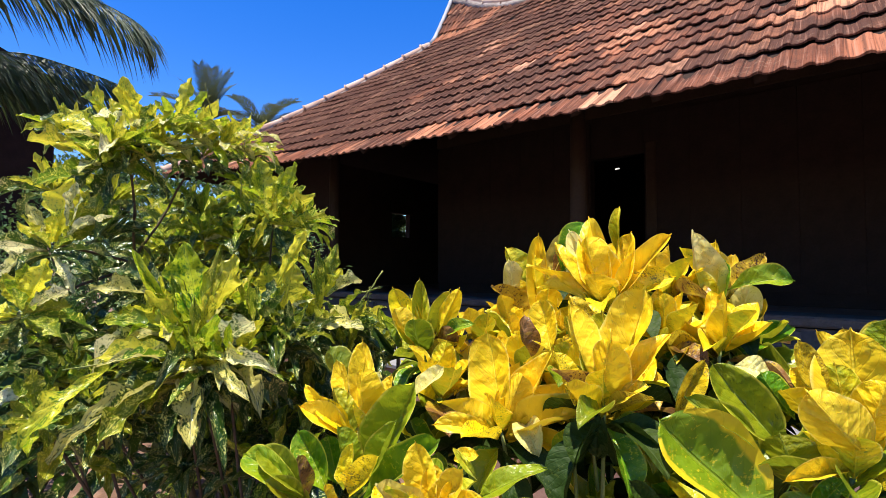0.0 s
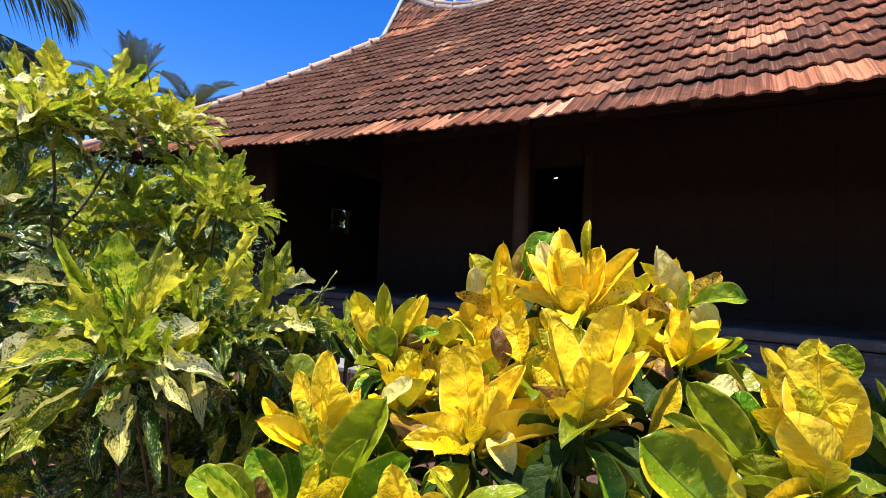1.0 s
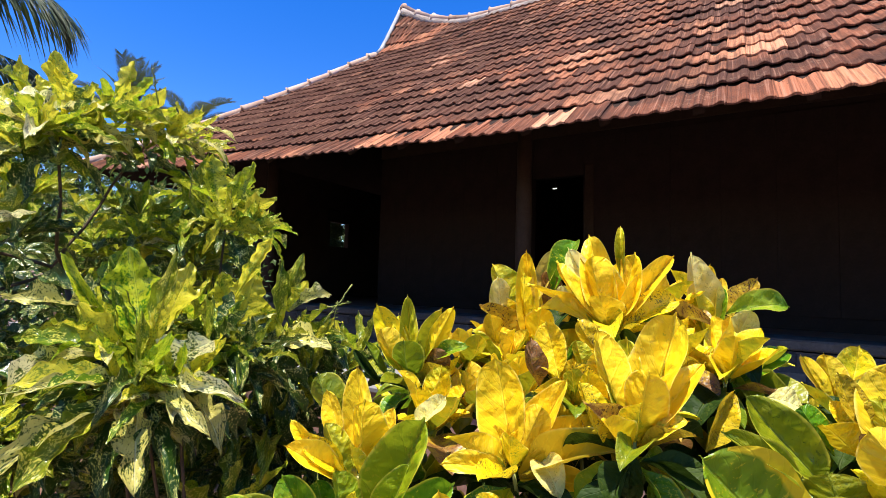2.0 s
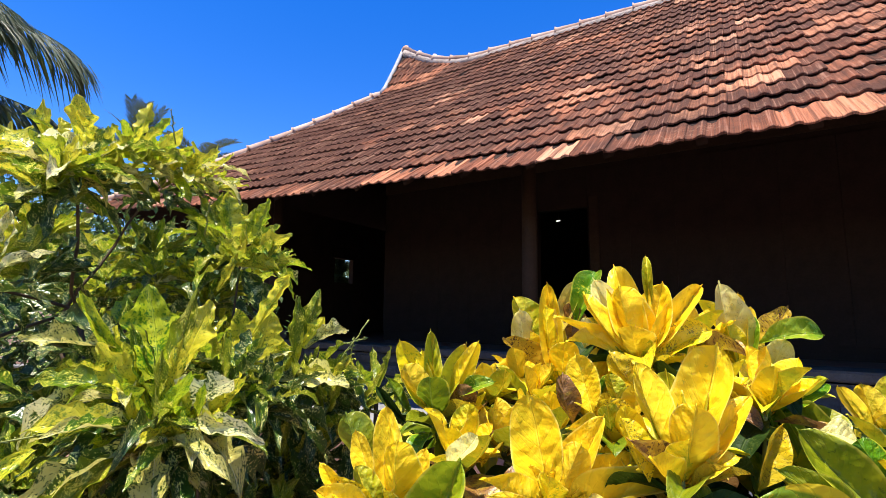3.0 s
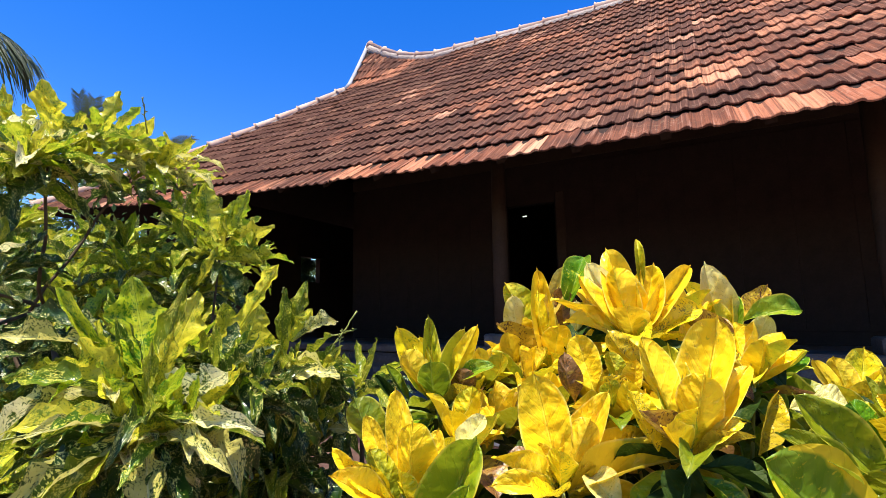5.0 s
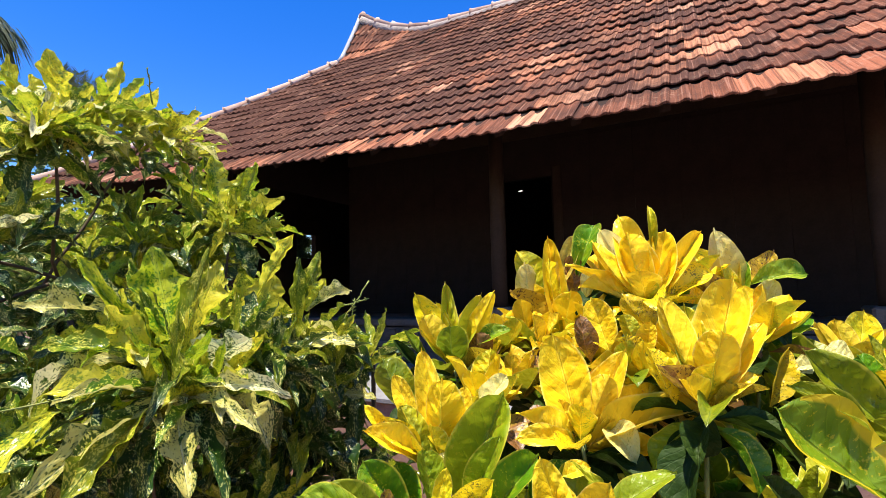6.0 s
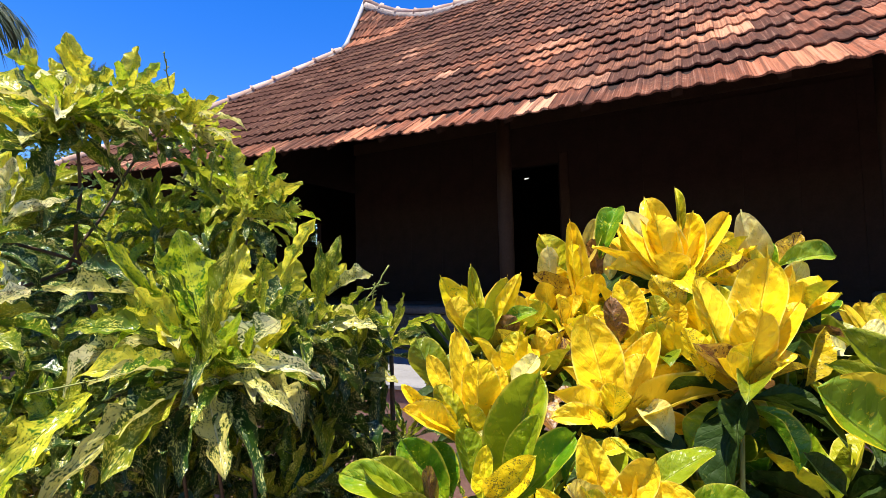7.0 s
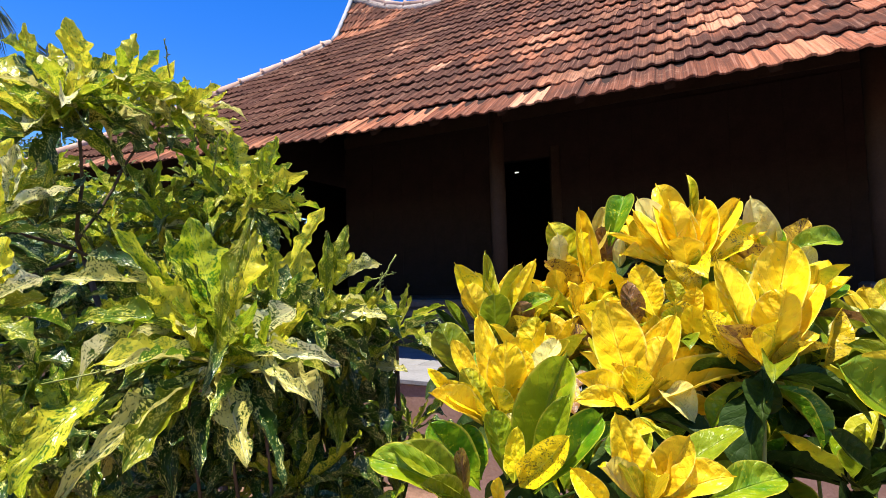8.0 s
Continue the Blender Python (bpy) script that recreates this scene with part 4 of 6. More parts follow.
n.fill(8, ["olive", "deep", "deep"], -50, 15, 8, 3.8)
shoot(GOLDEN, (-0.16, 0.64, 0.0), n.c, M_YSTEM, seed=13)

n = Whorl(GOLDEN, -0.037, 0.503, 1.099, 12)
n.leaf(171, 51, 10.0, 4.3, "olive", -0.05, -59, (-0.1, 4.9, 2.9))
n.leaf(-176, 36, 8.3, 2.4, "olive", 0.03, -45, (-1.7, 3.6, 2.4))
n.leaf(-164, 43, 12.9, 7.5, "banded", -0.08, -48, (-0.8, 2.0, -2.8))
n.leaf(50, 55, 7.0, 2.4, "spotted", -0.1, 70, (-9.8, 4.7, 4.6))
n.leaf(-164, 68, 5.5, 5.1, "olive", -0.06, 73, (1.2, 3.5, 0.2))
n.leaf(-132, -5, 6.4, 1.5, "gold", 0.06, -36, (4.2, 3.2, 3.1))
n.leaf(37, 50, 3.8, 2.1, "green", None, 43, (1.8, 1.5, -0.3))
n.leaf(-158, 56, 5.2, 2.6, "green", -0.05, 70, (0.4, 6.5, 5.8))
n.leaf(22, -16, 3.4, 2.6, "pale", None, 50, (-4.6, 7.4, 10.1))
n.leaf(61, 22, 8.4, 2.7, "green", 0.04, 22, (3.3, 2.6, 0.7))
n.leaf(-156, 48, 4.9, 2.1, "deep", None, -67, (-8.6, -3.0, -3.1))
n.loose = GOLDEN_INNER
shoot(GOLDEN, (-0.16, 0.64, 0.0), n.c, M_YSTEM, seed=12)

n = Whorl(GOLDEN, -0.207, 0.793, 1.265, 20)
n.loose = GOLDEN_INNER
n.fill(7, ["gold", "gold", "lime"], 35, 80, 8.2, 4.1)
n.fill(8, ["gold", "lime", "spotted", "bronze", "deep"], -30, 38, 8.0, 4.0)
shoot(GOLDEN, (-0.16, 0.64, 0.0), n.c, M_YSTEM, seed=20)

n = Whorl(GOLDEN, -0.326, 0.724, 1.190, 21)
n.loose = GOLDEN_INNER
n.fill(7, ["gold", "gold", "lime"], 35, 80, 8.2, 4.1)
n.fill(8, ["gold", "lime", "spotted", "bronze", "deep"], -30, 38, 8.0, 4.0)

n = Whorl(GOLDEN, -0.454, 0.759, 1.184, 22)
n.loose = GOLDEN_INNER
n.fill(7, ["gold", "gold", "lime"], 35, 80, 8.2, 4.1)
n.fill(8, ["gold", "lime", "spotted", "bronze", "deep"], -30, 38, 8.0, 4.0)

n = Whorl(GOLDEN, -0.225, 0.647, 1.170, 23)
n.loose = GOLDEN_INNER
n.fill(7, ["gold", "gold", "lime"], 35, 80, 8.2, 4.1)
n.fill(8, ["gold", "lime", "spotted", "bronze", "deep"], -30, 38, 8.0, 4.0)

n = Whorl(GOLDEN, -0.120, 0.723, 1.195, 24)
n.loose = GOLDEN_INNER
n.fill(7, ["gold", "gold", "lime"], 35, 80, 8.2, 4.1)
n.fill(8, ["gold", "lime", "spotted", "bronze", "deep"], -30, 38, 8.0, 4.0)
shoot(GOLDEN, (-0.16, 0.64, 0.0), n.c, M_YSTEM, seed=24)

n = Whorl(GOLDEN, -0.452, 0.547, 1.115, 25)
n.loose = GOLDEN_INNER
n.fill(7, ["gold", "gold", "lime"], 35, 80, 8.2, 4.1)
n.fill(8, ["gold", "lime", "spotted", "bronze", "deep"], -30, 38, 8.0, 4.0)

n = Whorl(GOLDEN, -0.269, 0.604, 1.108, 26)
n.loose = GOLDEN_INNER
n.fill(7, ["gold", "gold", "lime"], 35, 80, 8.2, 4.1)
n.fill(8, ["gold", "lime", "spotted", "bronze", "deep"], -30, 38, 8.0, 4.0)

n = Whorl(GOLDEN, -0.185, 0.709, 1.202, 27)
n.loose = GOLDEN_INNER
n.fill(7, ["gold", "gold", "lime"], 35, 80, 8.2, 4.1)
n.fill(8, ["gold", "lime", "spotted", "bronze", "deep"], -30, 38, 8.0, 4.0)

n = Whorl(GOLDEN, -0.361, 0.630, 1.140, 28)
n.loose = GOLDEN_INNER
n.fill(7, ["gold", "gold", "lime"], 35, 80, 8.2, 4.1)
n.fill(8, ["gold", "lime", "spotted", "bronze", "deep"], -30, 38, 8.0, 4.0)
shoot(GOLDEN, (-0.16, 0.64, 0.0), n.c, M_YSTEM, seed=28)

n = Whorl(GOLDEN, -0.147, 0.880, 1.263, 29)
n.loose = GOLDEN_INNER
n.fill(7, ["gold", "gold", "lime"], 35, 80, 8.2, 4.1)
n.fill(8, ["gold", "lime", "spotted", "bronze", "deep"], -30, 38, 8.0, 4.0)

n = Whorl(GOLDEN, -0.327, 0.848, 1.278, 30)
n.loose = GOLDEN_INNER
n.fill(7, ["gold", "gold", "lime"], 35, 80, 8.2, 4.1)
n.fill(8, ["gold", "lime", "spotted", "bronze", "deep"], -30, 38, 8.0, 4.0)

# filler tufts whose 'deep' leaves paint shade into the gaps
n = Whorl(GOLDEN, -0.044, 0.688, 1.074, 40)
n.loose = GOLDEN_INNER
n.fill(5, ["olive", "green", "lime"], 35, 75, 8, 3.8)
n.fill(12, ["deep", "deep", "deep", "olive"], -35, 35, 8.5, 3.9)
shoot(GOLDEN, (-0.16, 0.64, 0.0), n.c, M_YSTEM, seed=40)

n = Whorl(GOLDEN, -0.231, 0.615, 0.977, 41)
n.loose = GOLDEN_INNER
n.fill(5, ["olive", "green", "lime"], 35, 75, 8, 3.8)
n.fill(12, ["deep", "deep", "deep", "olive"], -35, 35, 8.5, 3.9)

n = Whorl(GOLDEN, -0.393, 0.472, 1.006, 42)
n.loose = GOLDEN_INNER
n.fill(5, ["olive", "green", "lime"], 35, 75, 8, 3.8)
n.fill(12, ["deep", "deep", "deep", "olive"], -35, 35, 8.5, 3.9)

n = Whorl(GOLDEN, -0.299, 0.683, 0.997, 44)
n.loose = GOLDEN_INNER
n.fill(5, ["olive", "green", "lime"], 35, 75, 8, 3.8)
n.fill(12, ["deep", "deep", "deep", "olive"], -35, 35, 8.5, 3.9)
shoot(GOLDEN, (-0.16, 0.64, 0.0), n.c, M_YSTEM, seed=44)

n = Whorl(GOLDEN, -0.179, 0.682, 0.987, 45)
n.loose = GOLDEN_INNER
n.fill(5, ["olive", "green", "lime"], 35, 75, 8, 3.8)
n.fill(12, ["deep", "deep", "deep", "olive"], -35, 35, 8.5, 3.9)

n = Whorl(GOLDEN, 0.017, 0.739, 1.148, 46)
n.loose = GOLDEN_INNER
n.fill(5, ["olive", "green", "lime"], 35, 75, 8, 3.8)
n.fill(12, ["deep", "deep", "deep", "olive"], -35, 35, 8.5, 3.9)

n = Whorl(GOLDEN, -0.467, 0.548, 1.032, 47)
n.loose = GOLDEN_INNER
n.fill(5, ["olive", "green", "lime"], 35, 75, 8, 3.8)
n.fill(12, ["deep", "deep", "deep", "olive"], -35, 35, 8.5, 3.9)

n = Whorl(GOLDEN, -0.114, 0.739, 1.021, 48)
n.loose = GOLDEN_INNER
n.fill(5, ["olive", "green", "lime"], 35, 75, 8, 3.8)
n.fill(12, ["deep", "deep", "deep", "olive"], -35, 35, 8.5, 3.9)
shoot(GOLDEN, (-0.16, 0.64, 0.0), n.c, M_YSTEM, seed=48)

n = Whorl(GOLDEN, -0.102, 0.627, 1.009, 49)
n.loose = GOLDEN_INNER
n.fill(5, ["olive", "green", "lime"], 35, 75, 8, 3.8)
n.fill(12, ["deep", "deep", "deep", "olive"], -35, 35, 8.5, 3.9)

n = Whorl(GOLDEN, -0.122, 0.804, 1.064, 50)
n.loose = GOLDEN_INNER
n.fill(5, ["olive", "green", "lime"], 35, 75, 8, 3.8)
n.fill(12, ["deep", "deep", "deep", "olive"], -35, 35, 8.5, 3.9)

n = Whorl(GOLDEN, -0.040, 0.845, 1.078, 51)
n.loose = GOLDEN_INNER
n.fill(5, ["olive", "green", "lime"], 35, 75, 8, 3.8)
n.fill(12, ["deep", "deep", "deep", "olive"], -35, 35, 8.5, 3.9)

n = Whorl(GOLDEN, -0.501, 0.866, 1.140, 52)
n.loose = GOLDEN_INNER
n.fill(5, ["olive", "green", "lime"], 35, 75, 8, 3.8)
n.fill(12, ["deep", "deep", "deep", "olive"], -35, 35, 8.5, 3.9)
shoot(GOLDEN, (-0.16, 0.64, 0.0), n.c, M_YSTEM, seed=52)

n = Whorl(GOLDEN, -0.542, 0.783, 1.108, 53)
n.loose = GOLDEN_INNER
n.fill(5, ["olive", "green", "lime"], 35, 75, 8, 3.8)
n.fill(12, ["deep", "deep", "deep", "olive"], -35, 35, 8.5, 3.9)

n = Whorl(GOLDEN, -0.420, 0.737, 1.068, 54)
n.loose = GOLDEN_INNER
n.fill(5, ["olive", "green", "lime"], 35, 75, 8, 3.8)
n.fill(12, ["deep", "deep", "deep", "olive"], -35, 35, 8.5, 3.9)

n = Whorl(GOLDEN, -0.227, 0.778, 1.017, 55)
n.loose = GOLDEN_INNER
n.fill(5, ["olive", "green", "lime"], 35, 75, 8, 3.8)
n.fill(12, ["deep", "deep", "deep", "olive"], -35, 35, 8.5, 3.9)

n = Whorl(GOLDEN, -0.322, 0.814, 1.106, 56)
n.loose = GOLDEN_INNER
n.fill(5, ["olive", "green", "lime"], 35, 75, 8, 3.8)
n.fill(12, ["deep", "deep", "deep", "olive"], -35, 35, 8.5, 3.9)
shoot(GOLDEN, (-0.16, 0.64, 0.0), n.c, M_YSTEM, seed=56)

n = Whorl(GOLDEN, -0.586, 0.680, 1.075, 57)
n.loose = GOLDEN_INNER
n.fill(5, ["olive", "green", "lime"], 35, 75, 8, 3.8)
n.fill(12, ["deep", "deep", "deep", "olive"], -35, 35, 8.5, 3.9)

n = Whorl(GOLDEN, -0.359, 0.635, 1.035, 58)
n.loose = GOLDEN_INNER
n.fill(5, ["olive", "green", "lime"], 35, 75, 8, 3.8)
n.fill(12, ["deep", "deep", "deep", "olive"], -35, 35, 8.5, 3.9)

n = Whorl(GOLDEN, -0.236, 0.818, 1.078, 240)
n.loose = GOLDEN_INNER
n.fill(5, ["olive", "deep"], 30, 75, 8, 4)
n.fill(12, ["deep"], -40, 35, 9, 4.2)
shoot(GOLDEN, (-0.16, 0.64, 0.0), n.c, M_YSTEM, seed=240)

n = Whorl(GOLDEN, -0.189, 0.906, 1.086, 241)
n.loose = GOLDEN_INNER
n.fill(5, ["olive", "deep"], 30, 75, 8, 4)
n.fill(12, ["deep"], -40, 35, 9, 4.2)

n = Whorl(GOLDEN, -0.318, 0.788, 1.070, 242)
n.loose = GOLDEN_INNER
n.fill(5, ["olive", "deep"], 30, 75, 8, 4)
n.fill(12, ["deep"], -40, 35, 9, 4.2)

n = Whorl(GOLDEN, -0.117, 0.924, 1.113, 243)
n.loose = GOLDEN_INNER
n.fill(5, ["olive", "deep"], 30, 75, 8, 4)
n.fill(12, ["deep"], -40, 35, 9, 4.2)

n = Whorl(GOLDEN, -0.330, 0.705, 1.043, 244)
n.loose = GOLDEN_INNER
n.fill(5, ["olive", "deep"], 30, 75, 8, 4)
n.fill(12, ["deep"], -40, 35, 9, 4.2)
shoot(GOLDEN, (-0.16, 0.64, 0.0), n.c, M_YSTEM, seed=244)

n = Whorl(GOLDEN, -0.245, 0.954, 1.129, 245)
n.loose = GOLDEN_INNER
n.fill(5, ["olive", "deep"], 30, 75, 8, 4)
n.fill(12, ["deep"], -40, 35, 9, 4.2)

n = Whorl(GOLDEN, -0.044, 0.929, 1.106, 246)
n.loose = GOLDEN_INNER
n.fill(5, ["olive", "deep"], 30, 75, 8, 4)
n.fill(12, ["deep"], -40, 35, 9, 4.2)

n = Whorl(GOLDEN, -0.123, 0.751, 1.053, 247)
n.loose = GOLDEN_INNER
n.fill(5, ["olive", "deep"], 30, 75, 8, 4)
n.fill(12, ["deep"], -40, 35, 9, 4.2)

n = Whorl(GOLDEN, 0.079, 0.701, 1.096, 260)
n.loose = GOLDEN_INNER
n.fill(5, ["olive", "deep"], 30, 75, 8, 4)
n.fill(12, ["deep"], -40, 35, 9, 4.2)
shoot(GOLDEN, (-0.16, 0.64, 0.0), n.c, M_YSTEM, seed=260)

n = Whorl(GOLDEN, 0.082, 0.808, 1.101, 261)
n.loose = GOLDEN_INNER
n.fill(5, ["olive", "deep"], 30, 75, 8, 4)
n.fill(12, ["deep"], -40, 35, 9, 4.2)

n = Whorl(GOLDEN, 0.113, 0.780, 1.143, 262)
n.loose = GOLDEN_INNER
n.fill(5, ["olive", "deep"], 30, 75, 8, 4)
n.fill(12, ["deep"], -40, 35, 9, 4.2)

n = Whorl(GOLDEN, 0.038, 0.811, 1.090, 263)
n.loose = GOLDEN_INNER
n.fill(5, ["olive", "deep"], 30, 75, 8, 4)
n.fill(12, ["deep"], -40, 35, 9, 4.2)

n = Whorl(GOLDEN, 0.094, 0.651, 1.118, 264)
n.loose = GOLDEN_INNER
n.fill(5, ["olive", "deep"], 30, 75, 8, 4)
n.fill(12, ["deep"], -40, 35, 9, 4.2)
shoot(GOLDEN, (-0.16, 0.64, 0.0), n.c, M_YSTEM, seed=264)

n = Whorl(GOLDEN, -0.416, 0.704, 1.181, 300)
n.loose = GOLDEN_INNER
n.fill(7, ["gold", "gold", "lime"], 32, 78, 7.4, 3.5)
n.fill(6, ["lime", "spotted", "bronze", "olive"], -20, 32, 7.4, 3.5)
shoot(GOLDEN, (-0.16, 0.64, 0.0), n.c, M_YSTEM, seed=300)

n = Whorl(GOLDEN, -0.344, 0.747, 1.183, 301)
n.loose = GOLDEN_INNER
n.fill(7, ["gold", "gold", "lime"], 32, 78, 7.4, 3.5)
n.fill(6, ["lime", "spotted", "bronze", "olive"], -20, 32, 7.4, 3.5)

n = Whorl(GOLDEN, -0.484, 0.685, 1.173, 302)
n.loose = GOLDEN_INNER
n.fill(7, ["gold", "gold", "lime"], 32, 78, 7.4, 3.5)
n.fill(6, ["lime", "spotted", "bronze", "olive"], -20, 32, 7.4, 3.5)

n = Whorl(GOLDEN, -0.337, 0.572, 1.104, 303)
n.loose = GOLDEN_INNER
n.fill(7, ["gold", "gold", "lime"], 32, 78, 7.4, 3.5)
n.fill(6, ["lime", "spotted", "bronze", "olive"], -20, 32, 7.4, 3.5)

n = Whorl(GOLDEN, -0.256, 0.606, 1.138, 304)
n.loose = GOLDEN_INNER
n.fill(7, ["gold", "gold", "lime"], 32, 78, 7.4, 3.5)
n.fill(6, ["lime", "spotted", "bronze", "olive"], -20, 32, 7.4, 3.5)
shoot(GOLDEN, (-0.16, 0.64, 0.0), n.c, M_YSTEM, seed=304)

n = Whorl(GOLDEN, -0.427, 0.620, 1.125, 305)
n.loose = GOLDEN_INNER
n.fill(7, ["gold", "gold", "lime"], 32, 78, 7.4, 3.5)
n.fill(6, ["lime", "spotted", "bronze", "olive"], -20, 32, 7.4, 3.5)

n = Whorl(GOLDEN, -0.284, 0.783, 1.194, 306)
n.loose = GOLDEN_INNER
n.fill(7, ["gold", "gold", "lime"], 32, 78, 7.4, 3.5)
n.fill(6, ["lime", "spotted", "bronze", "olive"], -20, 32, 7.4, 3.5)

n = Whorl(GOLDEN, -0.173, 0.740, 1.182, 307)
n.loose = GOLDEN_INNER
n.fill(7, ["gold", "gold", "lime"], 32, 78, 7.4, 3.5)
n.fill(6, ["lime", "spotted", "bronze", "olive"], -20, 32, 7.4, 3.5)

n = Whorl(GOLDEN, -0.507, 0.631, 1.148, 308)
n.loose = GOLDEN_INNER
n.fill(7, ["gold", "gold", "lime"], 32, 78, 7.4, 3.5)
n.fill(6, ["lime", "spotted", "bronze", "olive"], -20, 32, 7.4, 3.5)
shoot(GOLDEN, (-0.16, 0.64, 0.0), n.c, M_YSTEM, seed=308)

n = Whorl(GOLDEN, -0.102, 0.833, 1.192, 309)
n.loose = GOLDEN_INNER
n.fill(7, ["gold", "gold", "lime"], 32, 78, 7.4, 3.5)
n.fill(6, ["lime", "spotted", "bronze", "olive"], -20, 32, 7.4, 3.5)

n = Whorl(GOLDEN, -0.206, 0.583, 1.132, 310)
n.loose = GOLDEN_INNER
n.fill(7, ["gold", "gold", "lime"], 32, 78, 7.4, 3.5)
n.fill(6, ["lime", "spotted", "bronze", "olive"], -20, 32, 7.4, 3.5)

n = Whorl(GOLDEN, -0.303, 0.678, 1.158, 311)
n.loose = GOLDEN_INNER
n.fill(7, ["gold", "gold", "lime"], 32, 78, 7.4, 3.5)
n.fill(6, ["lime", "spotted", "bronze", "olive"], -20, 32, 7.4, 3.5)


# the mottled croton beside it
MOTTLED = thing("mottled_croton_shrub", (-0.95, 0.62, 0), "tall croton with lobed green leaves mottled cream and yellow", "shrub")
shoot(MOTTLED, (-0.93, 0.62, 0.0), (-1.281, 0.440, 1.298), M_STEM, 0.012, 0.005, 0.04, 3)
n = Whorl(MOTTLED, -0.824, 0.367, 1.155, 41)
n.leaf(-111, 6, 13.4, 4.4, "v_yellow", 0.12, -38)
n.leaf(-94, 5, 12.9, 2.8, "v_cream", 0.1, -38)
n.leaf(-89, -29, 21.0, 3.3, "v_cream", 0.12, -27)
n.leaf(-77, -39, 12.7, 3.9, "v_lime", 0.06, -24, (-2.7, -12.4, -1.4))
n.leaf(-74, -32, 15.2, 4.2, "v_green", 0.08, -21, (-0.1, -2.2, -1.5))
n.leaf(-25, -36, 15.2, 4.7, "v_cream", 0.08, 9)
n.leaf(-10, -80, 13.0, 3.3, "v_dark", 0.08, 21)
n.leaf(3, -15, 15.3, 2.8, "v_cream", 0.1, 29)
n.leaf(16, -1, 16.3, 3.1, "v_cream", 0.12, 36)
n.leaf(30, 32, 11.5, 8.3, "v_cream", 0.03, -39)
n.leaf(-134, 55, 13.0, 5.2, "v_yellow", -0.05, -61)
n.leaf(-165, 48, 24.1, 2.4, "v_lime", 0.05, -42)
n.leaf(-146, 71, 13.5, 2.2, "v_green", None, -54)
n.leaf(173, 68, 16.3, 7.2, "v_lime", -0.05, -24, (0.3, -0.1, 3.8))
n.leaf(16, 75, 18.2, 3.0, "v_green", 0.06, -43)
n.leaf(-3, 47, 10.1, 2.4, "v_lime", None, -37)
n.leaf(81, 67, 11.1, 6.0, "v_yellow", -0.05, 45, (0.2, 2.0, 6.3))
n.leaf(-30, 67, 10.5, 2.2, "v_green", None, -8)
n.leaf(3, 71, 11.7, 3.2, "v_lime", None, -34)
n.leaf(-154, 4, 16.6, 3.3, "v_cream", 0.06, -39, (-7.0, -1.7, 9.3))
n.leaf(-146, 7, 15.2, 4.0, "v_green", 0.08, -37, (-2.2, -1.2, 2.9))
n.leaf(-177, 57, 11.8, 3.1, "v_green", None, -33, (-3.8, -0.0, 7.2))
n.leaf(-161, 16, 15.7, 3.8, "v_dark", 0.06, -35, (-7.8, 0.1, 9.6))
n.leaf(47, -44, 9.1, 4.7, "v_dark", 0.08, 36)
n.leaf(-175, 71, 12.6, 1.9, "v_dark", None, -33)
n.fill(6, ["v_yellow", "v_lime", "v_green"], 20, 80, 10, 2.4)
n.loose = MOTTLED_INNER
n.fill(14, ["v_green", "v_dark", "v_dark"], -50, 15, 15, 2.4)
shoot(MOTTLED, (-0.93, 0.62, 0.0), n.c, M_STEM, seed=41)

n = Whorl(MOTTLED, -0.949, 0.258, 1.084, 48)
n.leaf(-135, 13, 6.8, 3.6, "v_green", 0.06, -33)
n.leaf(-150, 50, 6.3, 2.5, "v_lime", 0.05, -41)
n.leaf(137, 67, 9.8, 2.8, "v_green", None, 12)
n.leaf(-6, 38, 7.8, 2.5, "v_lime", None, -19)
n.leaf(48, 33, 6.0, 3.2, "v_green", 0.05, 39)
n.leaf(-83, -19, 8.9, 3.4, "v_green", 0.08, -29)
n.leaf(-63, -15, 6.1, 3.1, "v_lime", 0.08, -24)
n.leaf(-16, -33, 10.2, 2.7, "v_green", 0.1, 6)
n.leaf(27, -24, 8.3, 2.9, "v_green", 0.08, 28)
n.leaf(173, 46, 9.5, 2.2, "v_green", None, -16)
n.leaf(-163, 30, 11.8, 2.9, "v_green", 0.05, -23)
n.loose = MOTTLED_INNER
n.fill(10, ["v_green", "v_dark", "v_dark"], -50, 20, 11, 2.8)
shoot(MOTTLED, (-0.93, 0.62, 0.0), n.c, M_STEM, seed=48)

n = Whorl(MOTTLED, -0.919, 0.183, 1.082, 49)
n.leaf(-123, 85, 6.1, 2.8, "v_green", None, -58)
n.leaf(51, 63, 4.4, 2.4, "v_lime", None, -61)
n.leaf(-149, 58, 6.5, 2.5, "v_green", None, -38)
n.leaf(-5, 5, 7.9, 2.8, "v_green", 0.06, 28)
n.leaf(-16, -12, 8.9, 2.3, "v_lime", 0.08, 6)
n.leaf(-44, -17, 5.5, 2.7, "v_green", 0.08, -17)
n.loose = MOTTLED_INNER
n.fill(10, ["v_green", "v_dark", "v_dark"], -50, 20, 11, 2.8)
shoot(MOTTLED, (-0.93, 0.62, 0.0), n.c, M_STEM, seed=49)

